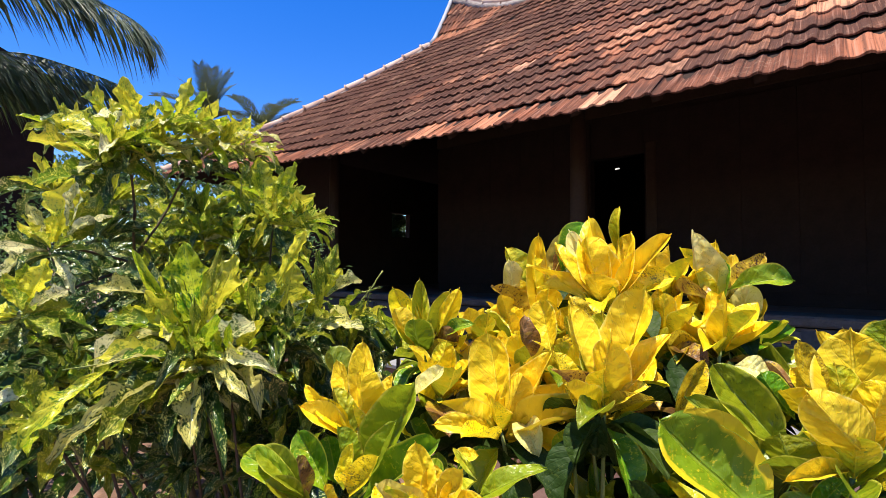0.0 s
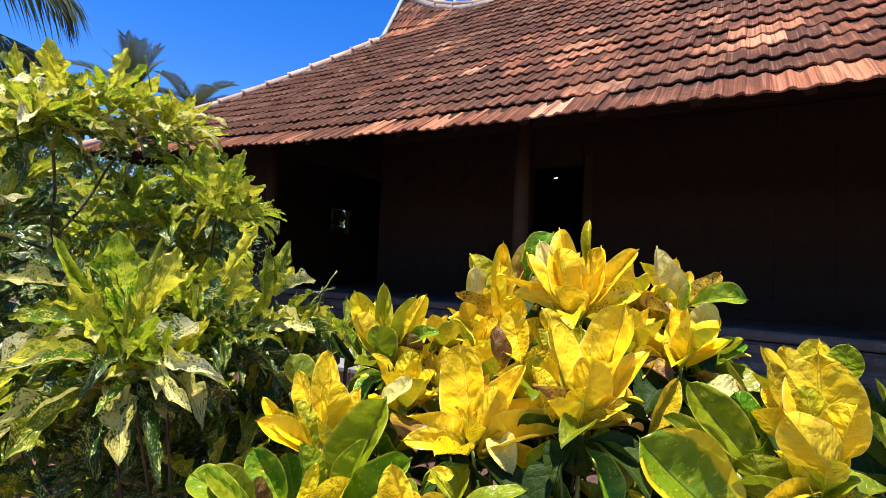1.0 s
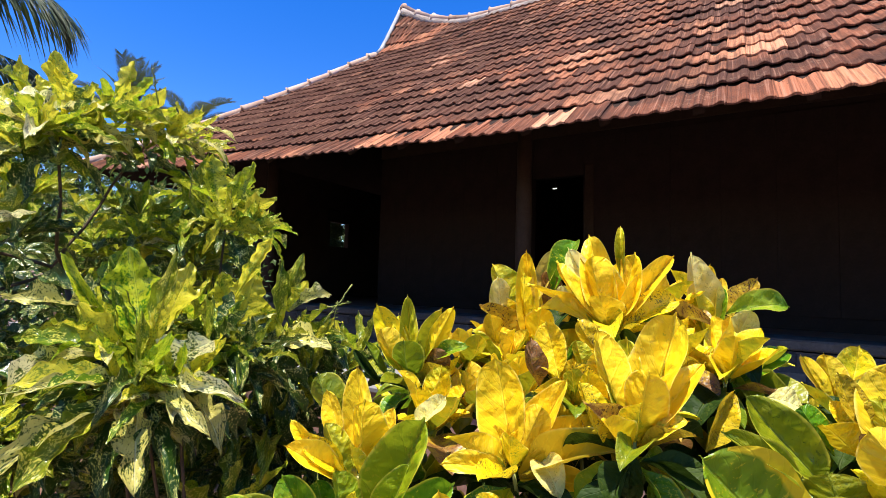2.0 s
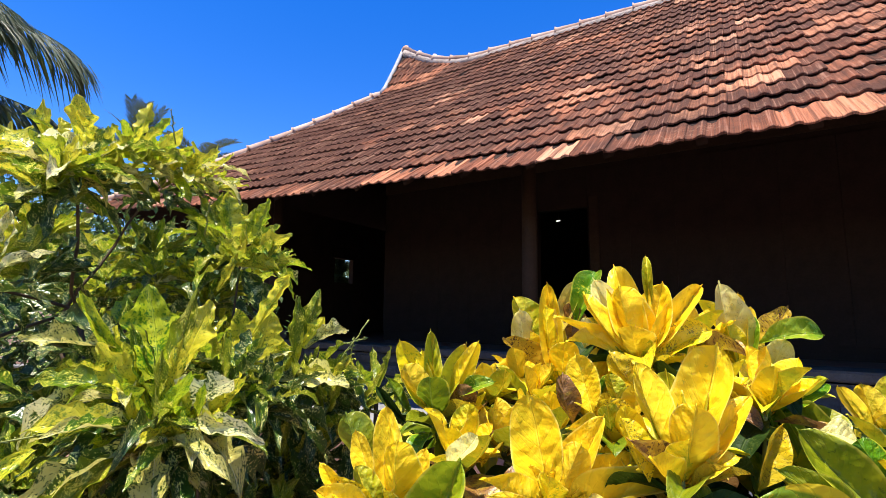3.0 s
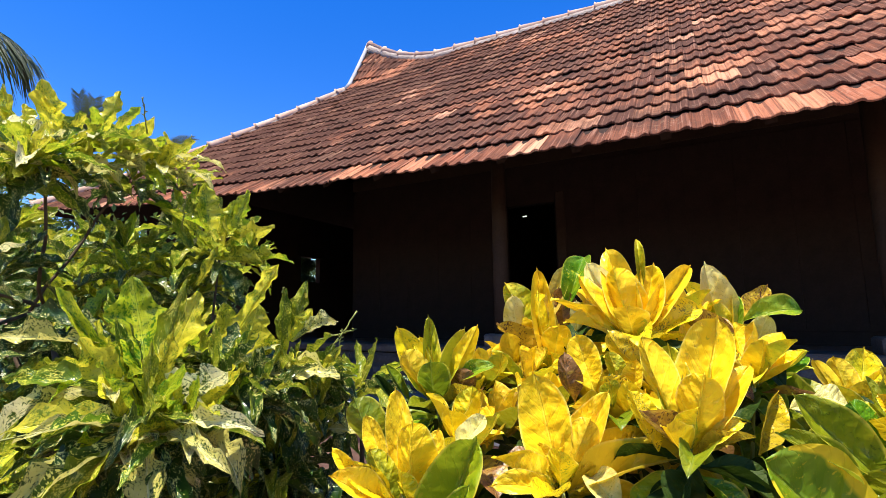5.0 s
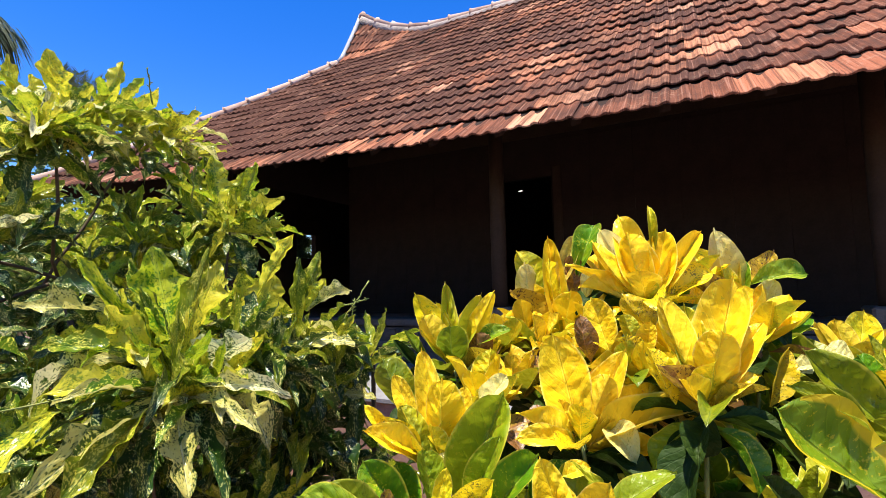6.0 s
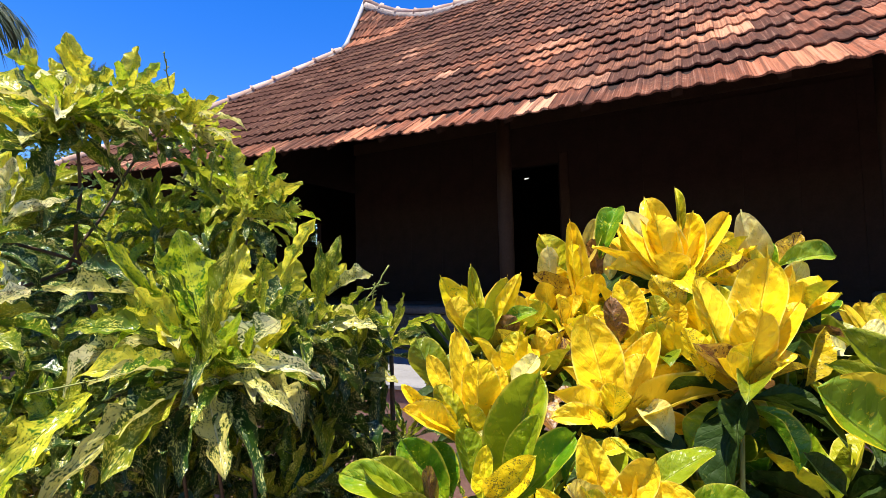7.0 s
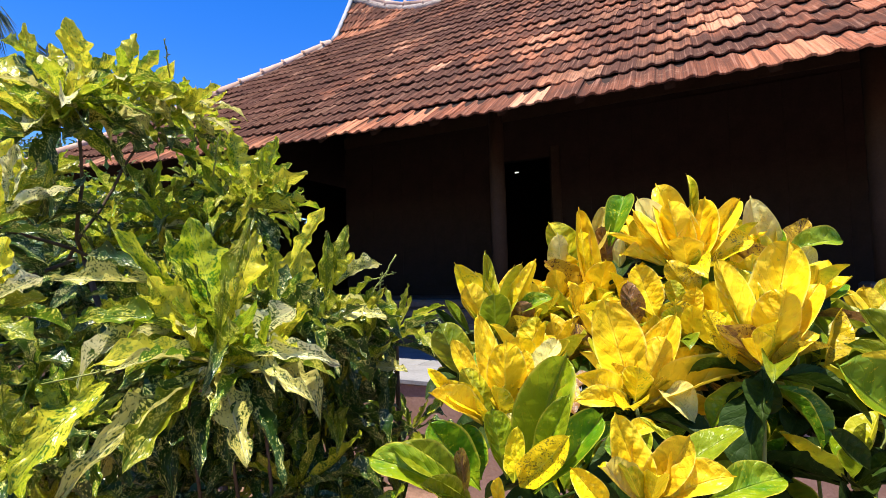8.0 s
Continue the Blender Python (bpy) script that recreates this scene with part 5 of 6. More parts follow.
n = Whorl(MOTTLED, -0.879, 0.647, 1.185, 42)
n.leaf(22, 60, 12.5, 3.0, "v_yellow", 0.05, -53, (1.7, -10.8, 7.9))
n.leaf(18, 71, 11.3, 7.8, "v_yellow", None, -50, (-1.9, -7.7, 1.4))
n.leaf(-136, 81, 9.9, 5.7, "v_lime", None, -66, (-1.1, -9.6, 2.6))
n.leaf(-35, 78, 14.9, 3.2, "v_green", None, -11)
n.leaf(17, 73, 11.5, 3.6, "v_green", None, -52, (1.4, 0.4, 5.6))
n.leaf(22, 60, 7.2, 4.1, "v_yellow", None, -57, (2.0, 0.7, 5.1))
n.leaf(13, 20, 9.9, 3.9, "v_cream", 0.08, -37, (2.4, 0.9, 5.1))
n.leaf(-109, -13, 8.5, 5.3, "v_cream", None, -36, (0.8, 0.1, 4.8))
n.leaf(22, -1, 14.9, 7.9, "v_cream", 0.06, 38, (-1.5, -2.9, -0.5))
n.leaf(23, 53, 7.5, 2.1, "v_lime", None, -62, (6.3, 3.2, -1.5))
n.leaf(0, 33, 8.8, 3.8, "v_green", None, -35, (5.4, 3.2, -10.1))
n.leaf(-6, 67, 11.8, 2.4, "v_green", None, -40, (5.4, 3.2, -9.6))
n.leaf(-72, 69, 9.8, 2.8, "v_green", None, 15, (5.9, 3.4, -9.6))
n.leaf(-18, 32, 8.9, 3.1, "v_lime", None, -29, (3.9, 2.5, -11.7))
n.leaf(26, 7, 6.1, 1.4, "v_green", None, 39, (7.3, 3.6, -0.6))
n.leaf(12, -4, 8.2, 3.8, "v_cream", 0.06, 35, (6.8, 3.9, -10.5))
n.leaf(4, -73, 19.4, 5.5, "v_dark", 0.1, 40)
n.leaf(-87, -81, 15.7, 5.4, "v_dark", 0.1, -28)
n.leaf(-109, -79, 11.2, 5.0, "v_yellow", 0.1, -43, (0.8, -1.1, -14.3))
n.leaf(-23, -41, 9.9, 4.9, "v_dark", 0.08, 16)
n.leaf(-95, 63, 8.8, 4.3, "v_lime", None, 38)
n.fill(6, ["v_yellow", "v_lime", "v_green"], 20, 80, 10, 2.4)
n.loose = MOTTLED_INNER
n.fill(14, ["v_green", "v_dark", "v_dark"], -50, 15, 15, 2.4)
shoot(MOTTLED, (-0.93, 0.62, 0.0), n.c, M_STEM, seed=42)

n = Whorl(MOTTLED, -1.088, 0.666, 1.418, 43)
n.leaf(-139, 80, 13.2, 5.8, "v_lime", None, -63, (-1.6, -0.9, 2.8))
n.leaf(59, 74, 10.4, 3.7, "v_lime", None, 61, (2.6, 1.1, 4.5))
n.leaf(17, 73, 9.0, 3.5, "v_lime", None, -44, (0.4, 0.0, 3.4))
n.leaf(25, 33, 8.0, 4.0, "v_green", None, -31, (1.9, 0.7, 3.9))
n.leaf(12, 19, 14.1, 4.2, "v_lime", 0.05, -31, (0.0, -0.0, 0.7))
n.leaf(16, 4, 12.0, 3.0, "v_lime", 0.08, -35)
n.leaf(12, -5, 12.3, 4.2, "v_lime", 0.05, -38, (-1.2, -0.5, -1.2))
n.leaf(-131, 39, 11.2, 4.1, "v_lime", 0.08, 37, (-3.3, -1.7, 2.3))
n.leaf(-149, 61, 9.5, 3.4, "v_green", None, -58, (-5.2, -2.6, 0.5))
n.leaf(-5, 44, 8.7, 4.1, "v_green", None, -18, (-4.6, -2.2, -0.9))
n.leaf(21, 64, 9.1, 2.4, "v_lime", None, -46, (1.2, -5.8, -7.1))
n.leaf(-171, 61, 11.0, 2.8, "v_green", None, -43, (-3.8, -2.0, 3.5))
n.leaf(-161, 9, 15.4, 5.0, "v_dark", 0.08, 38)
n.leaf(-164, -19, 13.8, 5.4, "v_dark", 0.1, 32)
n.leaf(31, -60, 10.3, 4.4, "v_dark", 0.1, 60)
n.fill(6, ["v_yellow", "v_lime", "v_green"], 20, 80, 7, 2.4)
n.loose = MOTTLED_INNER
n.fill(8, ["v_green", "v_dark", "v_dark"], -50, 15, 11, 2.2)
shoot(MOTTLED, (-0.93, 0.62, 0.4), n.c, M_STEM, seed=43)

n = Whorl(MOTTLED, -1.171, 0.376, 1.552, 44)
n.leaf(-161, 75, 12.6, 5.2, "v_yellow", None, -38, (0.8, 0.2, 4.1))
n.leaf(-175, 68, 11.4, 2.8, "v_yellow", None, -26, (-6.3, -3.4, 5.3))
n.leaf(-110, 72, 5.9, 2.9, "v_yellow", None, 59, (-2.4, -1.5, 5.2))
n.leaf(-48, 54, 7.6, 3.0, "v_lime", None, 17, (-2.2, -1.1, 0.2))
n.leaf(3, -27, 8.1, 3.1, "v_lime", None, 36, (-3.4, -2.1, 7.3))
n.leaf(-166, 23, 9.4, 3.5, "v_lime", 0.05, 39, (-5.9, -3.4, 9.2))
n.leaf(-164, 40, 12.3, 6.3, "v_dark", None, -32, (-1.9, -1.1, 2.3))
n.leaf(-152, 32, 12.9, 8.8, "v_lime", 0.05, -38, (-4.5, -2.3, 1.9))
n.leaf(-133, 7, 11.9, 5.0, "v_lime", 0.06, 34)
n.leaf(-50, -45, 6.9, 2.5, "v_dark", 0.1, -31)
n.leaf(-49, -76, 14.4, 4.2, "v_dark", 0.08, -20, (-4.2, -2.1, -0.1))
n.leaf(-10, 6, 6.9, 2.4, "v_dark", None, -16)
n.leaf(105, 70, 7.8, 3.4, "v_green", None, 41, (2.0, 0.8, 3.1))
n.leaf(-137, -21, 10.4, 4.7, "v_green", 0.1, 30)
n.leaf(31, -61, 5.6, 4.4, "v_green", 0.1, 51, (-2.0, -1.0, -0.6))
n.leaf(46, -7, 6.0, 5.7, "v_dark", 0.1, -34)
n.leaf(-140, 12, 12.4, 8.0, "v_yellow", 0.06, 39, (-10.5, -6.0, 0.4))
n.leaf(-140, 11, 10.5, 3.6, "v_green", None, 37, (-14.4, -6.8, 4.0))
n.leaf(-153, 60, 14.2, 7.9, "v_lime", None, -37, (-9.2, -4.8, -1.7))
n.leaf(-150, 27, 12.1, 3.8, "v_dark", 0.05, -35, (-13.0, -5.6, 3.4))
n.fill(6, ["v_yellow", "v_lime", "v_green"], 20, 80, 7, 2.4)
n.loose = MOTTLED_INNER
n.fill(8, ["v_green", "v_dark", "v_dark"], -50, 15, 11, 2.2)
shoot(MOTTLED, (-1.281, 0.440, 1.298), n.c, M_STEM, 0.0034, 0.0024, 0.02, 44)

n = Whorl(MOTTLED, -1.283, 0.579, 1.596, 45)
n.leaf(36, 74, 10.9, 4.1, "v_yellow", None, -46, (-6.5, -3.8, 10.3))
n.leaf(24, 45, 8.9, 2.8, "v_lime", 0.05, -38, (-4.3, -2.7, 10.2))
n.leaf(22, 56, 10.8, 3.8, "v_yellow", None, -38, (-1.2, -0.9, 5.1))
n.leaf(22, 56, 6.9, 4.8, "v_yellow", None, -39, (1.4, 0.5, 3.2))
n.leaf(22, 57, 6.8, 3.3, "v_lime", None, -40, (4.9, 2.3, 2.4))
n.leaf(13, 28, 10.8, 2.8, "v_lime", 0.05, -23, (5.7, 2.7, 2.4))
n.leaf(10, 2, 10.7, 2.4, "v_lime", 0.05, -29, (3.4, 1.6, 1.5))
n.leaf(-1, -44, 11.2, 3.1, "v_lime", 0.1, 26, (2.7, 1.2, 2.5))
n.leaf(-124, -13, 6.0, 5.7, "v_lime", None, 32, (-1.1, -0.9, 7.0))
n.leaf(-140, -5, 8.5, 6.1, "v_dark", 0.1, 33)
n.leaf(-106, -49, 5.7, 5.0, "v_dark", 0.1, -66)
n.leaf(-153, 14, 12.1, 5.9, "v_green", 0.1, 36)
n.leaf(-123, 85, 11.4, 5.4, "v_lime", None, 66)
n.leaf(74, -41, 3.8, 4.7, "v_dark", 0.1, -30)
n.fill(6, ["v_yellow", "v_lime", "v_green"], 20, 80, 7, 2.4)
n.loose = MOTTLED_INNER
n.fill(8, ["v_green", "v_dark", "v_dark"], -50, 15, 11, 2.2)
shoot(MOTTLED, (-1.281, 0.440, 1.298), n.c, M_STEM, 0.0034, 0.0024, 0.02, 45)

n = Whorl(MOTTLED, -1.154, 0.243, 1.342, 46)
n.leaf(51, 78, 12.7, 6.9, "v_yellow", -0.05, -47)
n.leaf(-137, 59, 9.0, 2.9, "v_cream", None, -45)
n.leaf(120, 79, 8.9, 3.1, "v_cream", None, 36, (2.4, 1.8, 3.4))
n.leaf(103, 67, 7.7, 3.2, "v_lime", None, 50, (2.8, 2.1, 3.5))
n.leaf(38, 29, 12.2, 2.9, "v_cream", 0.08, -30)
n.leaf(-119, 2, 8.2, 5.4, "v_cream", 0.06, 40)
n.leaf(-107, -33, 8.2, 4.6, "v_cream", 0.1, 38)
n.leaf(-139, 39, 7.5, 3.2, "v_lime", None, -30)
n.leaf(48, 28, 6.5, 4.2, "v_green", 0.08, -33)
n.leaf(40, -29, 8.3, 3.6, "v_dark", 0.1, 32)
n.leaf(31, -56, 8.7, 2.6, "v_cream", 0.1, 37)
n.leaf(-128, -17, 9.0, 3.8, "v_green", None, 33, (0.3, 4.7, 13.9))
n.leaf(57, 77, 9.2, 3.9, "v_green", None, -54, (2.4, 4.5, 1.4))
n.fill(6, ["v_yellow", "v_lime", "v_green"], 20, 80, 7, 2.4)
n.loose = MOTTLED_INNER
n.fill(8, ["v_green", "v_dark", "v_dark"], -50, 15, 11, 2.2)
shoot(MOTTLED, (-1.281, 0.440, 1.298), n.c, M_STEM, 0.0034, 0.0024, 0.02, 46)

n = Whorl(MOTTLED, -1.002, 0.177, 1.234, 47)
n.leaf(34, 66, 8.3, 3.7, "v_yellow", None, -36)
n.leaf(-136, 67, 5.8, 3.7, "v_yellow", None, -41)
n.leaf(161, 73, 7.0, 3.1, "v_lime", None, 7)
n.leaf(30, 27, 8.0, 3.3, "v_cream", 0.06, -29)
n.leaf(-111, 2, 4.1, 5.2, "v_yellow", 0.05, -39)
n.leaf(24, -22, 7.7, 3.5, "v_green", 0.08, 25)
n.leaf(-20, -54, 5.6, 3.0, "v_dark", 0.1, -9)
n.leaf(39, 11, 7.2, 3.2, "v_green", 0.06, -38)
n.leaf(166, 78, 9.8, 3.7, "v_green", None, 1, (10.2, 1.6, -20.5))
n.leaf(-114, -11, 4.5, 3.1, "v_cream", None, -36, (6.1, 0.4, -12.5))
n.leaf(-106, -35, 4.1, 2.7, "v_green", None, -36, (12.1, 2.8, -15.4))
n.leaf(-141, 6, 5.2, 4.2, "v_lime", None, -30, (8.6, 0.1, -16.6))
n.leaf(58, -20, 6.9, 4.9, "v_green", None, 30, (8.8, 5.8, -24.0))
n.leaf(38, 25, 5.0, 5.0, "v_green", None, 40, (4.0, -3.2, -26.8))
n.leaf(-144, -56, 7.0, 2.7, "v_cream", None, 50, (10.5, 12.0, -17.6))
n.fill(6, ["v_yellow", "v_lime", "v_green"], 20, 80, 7, 2.4)
n.loose = MOTTLED_INNER
n.fill(8, ["v_green", "v_dark", "v_dark"], -50, 15, 11, 2.2)
shoot(MOTTLED, (-1.281, 0.440, 1.298), n.c, M_STEM, 0.0034, 0.0024, 0.02, 47)

n = Whorl(MOTTLED, -1.128, 0.330, 1.554, 360)
n.loose = MOTTLED_INNER
n.fill(7, ["v_yellow", "v_lime", "v_lime"], 15, 70, 8.5, 2.5)
n.fill(7, ["v_lime", "v_cream", "v_green", "v_cream"], -25, 32, 10.5, 2.9)

n = Whorl(MOTTLED, -1.195, 0.412, 1.611, 361)
n.loose = MOTTLED_INNER
n.fill(7, ["v_yellow", "v_lime", "v_lime"], 15, 70, 8.5, 2.5)
n.fill(7, ["v_lime", "v_cream", "v_green", "v_cream"], -25, 32, 10.5, 2.9)

n = Whorl(MOTTLED, -1.215, 0.480, 1.640, 362)
n.loose = MOTTLED_INNER
n.fill(7, ["v_yellow", "v_lime", "v_lime"], 15, 70, 8.5, 2.5)
n.fill(7, ["v_lime", "v_cream", "v_green", "v_cream"], -25, 32, 10.5, 2.9)

n = Whorl(MOTTLED, -1.244, 0.545, 1.636, 363)
n.loose = MOTTLED_INNER
n.fill(7, ["v_yellow", "v_lime", "v_lime"], 15, 70, 8.5, 2.5)
n.fill(7, ["v_lime", "v_cream", "v_green", "v_cream"], -25, 32, 10.5, 2.9)

n = Whorl(MOTTLED, -1.265, 0.619, 1.638, 364)
n.loose = MOTTLED_INNER
n.fill(7, ["v_yellow", "v_lime", "v_lime"], 15, 70, 8.5, 2.5)
n.fill(7, ["v_lime", "v_cream", "v_green", "v_cream"], -25, 32, 10.5, 2.9)

n = Whorl(MOTTLED, -1.282, 0.684, 1.659, 365)
n.loose = MOTTLED_INNER
n.fill(7, ["v_yellow", "v_lime", "v_lime"], 15, 70, 8.5, 2.5)
n.fill(7, ["v_lime", "v_cream", "v_green", "v_cream"], -25, 32, 10.5, 2.9)

n = Whorl(MOTTLED, -1.188, 0.327, 1.525, 367)
n.loose = MOTTLED_INNER
n.fill(7, ["v_lime", "v_green"], 15, 70, 8.5, 2.5)
n.fill(7, ["v_green", "v_lime", "v_cream", "v_green"], -25, 32, 10.5, 2.9)

n = Whorl(MOTTLED, -1.248, 0.695, 1.529, 369)
n.loose = MOTTLED_INNER
n.fill(7, ["v_lime", "v_green"], 15, 70, 8.5, 2.5)
n.fill(7, ["v_green", "v_lime", "v_cream", "v_green"], -25, 32, 10.5, 2.9)

n = Whorl(MOTTLED, -1.137, 0.697, 1.474, 370)
n.loose = MOTTLED_INNER
n.fill(7, ["v_lime", "v_green"], 15, 70, 8.5, 2.5)
n.fill(7, ["v_green", "v_lime", "v_cream", "v_green"], -25, 32, 10.5, 2.9)

n = Whorl(MOTTLED, -1.299, 0.371, 1.370, 372)
n.loose = MOTTLED_INNER
n.fill(7, ["v_green", "v_dark", "v_dark"], 15, 70, 8.5, 2.5)
n.fill(7, ["v_green", "v_dark", "v_dark"], -25, 32, 10.5, 2.9)

n = Whorl(MOTTLED, -1.189, 0.629, 1.378, 373)
n.loose = MOTTLED_INNER
n.fill(7, ["v_lime", "v_green"], 15, 70, 8.5, 2.5)
n.fill(7, ["v_green", "v_lime", "v_cream", "v_green"], -25, 32, 10.5, 2.9)

n = Whorl(MOTTLED, -1.068, 0.721, 1.414, 374)
n.loose = MOTTLED_INNER
n.fill(7, ["v_lime", "v_green"], 15, 70, 8.5, 2.5)
n.fill(7, ["v_green", "v_lime", "v_cream", "v_green"], -25, 32, 10.5, 2.9)

n = Whorl(MOTTLED, -1.197, 0.335, 1.376, 463)
n.loose = MOTTLED_INNER
n.fill(8, ["v_green", "v_dark", "v_dark"], 15, 70, 9, 2.5)
n.fill(8, ["v_green", "v_dark", "v_dark"], -20, 40, 11, 2.9)

n = Whorl(MOTTLED, -1.229, 0.450, 1.570, 467)
n.loose = MOTTLED_INNER
n.fill(8, ["v_lime", "v_green"], 15, 70, 9, 2.5)
n.fill(8, ["v_lime", "v_cream", "v_green"], -20, 40, 11, 2.9)

n = Whorl(MOTTLED, -1.186, 0.361, 1.530, 468)
n.loose = MOTTLED_INNER
n.fill(8, ["v_lime", "v_green"], 15, 70, 9, 2.5)
n.fill(8, ["v_lime", "v_cream", "v_green"], -20, 40, 11, 2.9)

n = Whorl(MOTTLED, -1.053, 0.254, 1.103, 480)
n.loose = MOTTLED_INNER
n.fill(7, ["v_green", "v_dark"], 15, 70, 10, 2.6)
n.fill(11, ["v_dark", "v_green", "v_dark"], -30, 30, 12, 3.0)
shoot(MOTTLED, (-0.93, 0.62, 0.0), n.c, M_STEM, seed=480)

n = Whorl(MOTTLED, -0.978, 0.274, 1.055, 481)
n.loose = MOTTLED_INNER
n.fill(7, ["v_green", "v_dark"], 15, 70, 10, 2.6)
n.fill(11, ["v_dark", "v_green", "v_dark"], -30, 30, 12, 3.0)

n = Whorl(MOTTLED, -0.935, 0.226, 1.030, 482)
n.loose = MOTTLED_INNER
n.fill(7, ["v_green", "v_dark"], 15, 70, 10, 2.6)
n.fill(11, ["v_dark", "v_green", "v_dark"], -30, 30, 12, 3.0)

n = Whorl(MOTTLED, -1.062, 0.356, 1.095, 483)
n.loose = MOTTLED_INNER
n.fill(7, ["v_green", "v_dark"], 15, 70, 10, 2.6)
n.fill(11, ["v_dark", "v_green", "v_dark"], -30, 30, 12, 3.0)

n = Whorl(MOTTLED, -1.121, 0.240, 1.162, 484)
n.loose = MOTTLED_INNER
n.fill(7, ["v_green", "v_dark"], 15, 70, 10, 2.6)
n.fill(11, ["v_dark", "v_green", "v_dark"], -30, 30, 12, 3.0)
shoot(MOTTLED, (-0.93, 0.62, 0.0), n.c, M_STEM, seed=484)

n = Whorl(MOTTLED, -0.897, 0.366, 1.195, 160)
n.loose = MOTTLED_INNER
n.fill(14, ["v_yellow", "v_lime", "v_lime"], 12, 80, 9.5, 2.1)
n.fill(20, ["v_lime", "v_cream", "v_green", "v_cream", "v_dark"], -45, 15, 11, 2.3)
shoot(MOTTLED, (-0.93, 0.62, 0.0), n.c, M_STEM, seed=160)

n = Whorl(MOTTLED, -0.839, 0.476, 1.193, 161)
n.loose = MOTTLED_INNER
n.fill(14, ["v_green", "v_dark", "v_dark"], 12, 80, 9.5, 2.1)
n.fill(20, ["v_green", "v_dark", "v_dark"], -45, 15, 11, 2.3)

n = Whorl(MOTTLED, -0.908, 0.458, 1.225, 162)
n.loose = MOTTLED_INNER
n.fill(14, ["v_yellow", "v_lime", "v_lime"], 12, 80, 9.5, 2.1)
n.fill(20, ["v_lime", "v_cream", "v_green", "v_cream", "v_dark"], -45, 15, 11, 2.3)

n = Whorl(MOTTLED, -0.809, 0.530, 1.161, 163)
n.loose = MOTTLED_INNER
n.fill(14, ["v_green", "v_dark", "v_dark"], 12, 80, 9.5, 2.1)
n.fill(20, ["v_green", "v_dark", "v_dark"], -45, 15, 11, 2.3)

n = Whorl(MOTTLED, -0.789, 0.402, 1.148, 164)
n.loose = MOTTLED_INNER
n.fill(14, ["v_yellow", "v_lime", "v_lime"], 12, 80, 9.5, 2.1)
n.fill(20, ["v_lime", "v_cream", "v_green", "v_cream", "v_dark"], -45, 15, 11, 2.3)
shoot(MOTTLED, (-0.93, 0.62, 0.0), n.c, M_STEM, seed=164)

n = Whorl(MOTTLED, -0.982, 0.385, 1.216, 165)
n.loose = MOTTLED_INNER
n.fill(14, ["v_green", "v_dark", "v_dark"], 12, 80, 9.5, 2.1)
n.fill(20, ["v_green", "v_dark", "v_dark"], -45, 15, 11, 2.3)

n = Whorl(MOTTLED, -0.856, 0.702, 1.147, 166)
n.loose = MOTTLED_INNER
n.fill(14, ["v_green", "v_dark", "v_dark"], 12, 80, 9.5, 2.1)
n.fill(20, ["v_green", "v_dark", "v_dark"], -45, 15, 11, 2.3)

n = Whorl(MOTTLED, -0.860, 0.367, 1.118, 167)
n.loose = MOTTLED_INNER
n.fill(14, ["v_yellow", "v_lime", "v_lime"], 12, 80, 9.5, 2.1)
n.fill(20, ["v_lime", "v_cream", "v_green", "v_cream", "v_dark"], -45, 15, 11, 2.3)

n = Whorl(MOTTLED, -1.419, 0.413, 1.470, 60)
n.loose = MOTTLED_INNER
n.fill(9, ["v_yellow", "v_lime", "v_green"], 15, 75, 10, 2.0)
n.fill(13, ["v_lime", "v_green", "v_dark", "v_dark"], -30, 28, 12, 2.2)

n = Whorl(MOTTLED, -1.269, 0.403, 1.127, 65)
n.loose = MOTTLED_INNER
n.fill(9, ["v_lime", "v_green", "v_green"], 15, 75, 10, 2.0)
n.fill(13, ["v_green", "v_dark", "v_dark"], -30, 28, 12, 2.2)

n = Whorl(MOTTLED, -1.454, 0.305, 1.489, 66)
n.loose = MOTTLED_INNER
n.fill(9, ["v_yellow", "v_lime", "v_green"], 15, 75, 10, 2.0)
n.fill(13, ["v_lime", "v_green", "v_dark", "v_dark"], -30, 28, 12, 2.2)

n = Whorl(MOTTLED, -1.079, 0.284, 1.030, 67)
n.loose = MOTTLED_INNER
n.fill(9, ["v_lime", "v_green", "v_green"], 15, 75, 10, 2.0)
n.fill(13, ["v_green", "v_dark", "v_dark"], -30, 28, 12, 2.2)

n = Whorl(MOTTLED, -1.176, 0.239, 1.175, 68)
n.loose = MOTTLED_INNER
n.fill(9, ["v_lime", "v_green", "v_green"], 15, 75, 10, 2.0)
n.fill(13, ["v_green", "v_dark", "v_dark"], -30, 28, 12, 2.2)
shoot(MOTTLED, (-0.93, 0.62, 0.0), n.c, M_STEM, seed=68)

n = Whorl(MOTTLED, -1.105, 0.451, 1.011, 69)
n.loose = MOTTLED_INNER
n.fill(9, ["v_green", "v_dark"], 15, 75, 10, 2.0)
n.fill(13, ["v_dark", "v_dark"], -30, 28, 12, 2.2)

n = Whorl(MOTTLED, -1.090, 0.640, 0.983, 70)
n.loose = MOTTLED_INNER
n.fill(9, ["v_green", "v_dark"], 15, 75, 10, 2.0)
n.fill(13, ["v_dark", "v_dark"], -30, 28, 12, 2.2)

n = Whorl(MOTTLED, -1.001, 0.778, 0.906, 71)
n.loose = MOTTLED_INNER
n.fill(9, ["v_green", "v_dark", "v_dark"], 15, 75, 10, 2.0)
n.fill(13, ["v_green", "v_dark", "v_dark"], -30, 28, 12, 2.2)

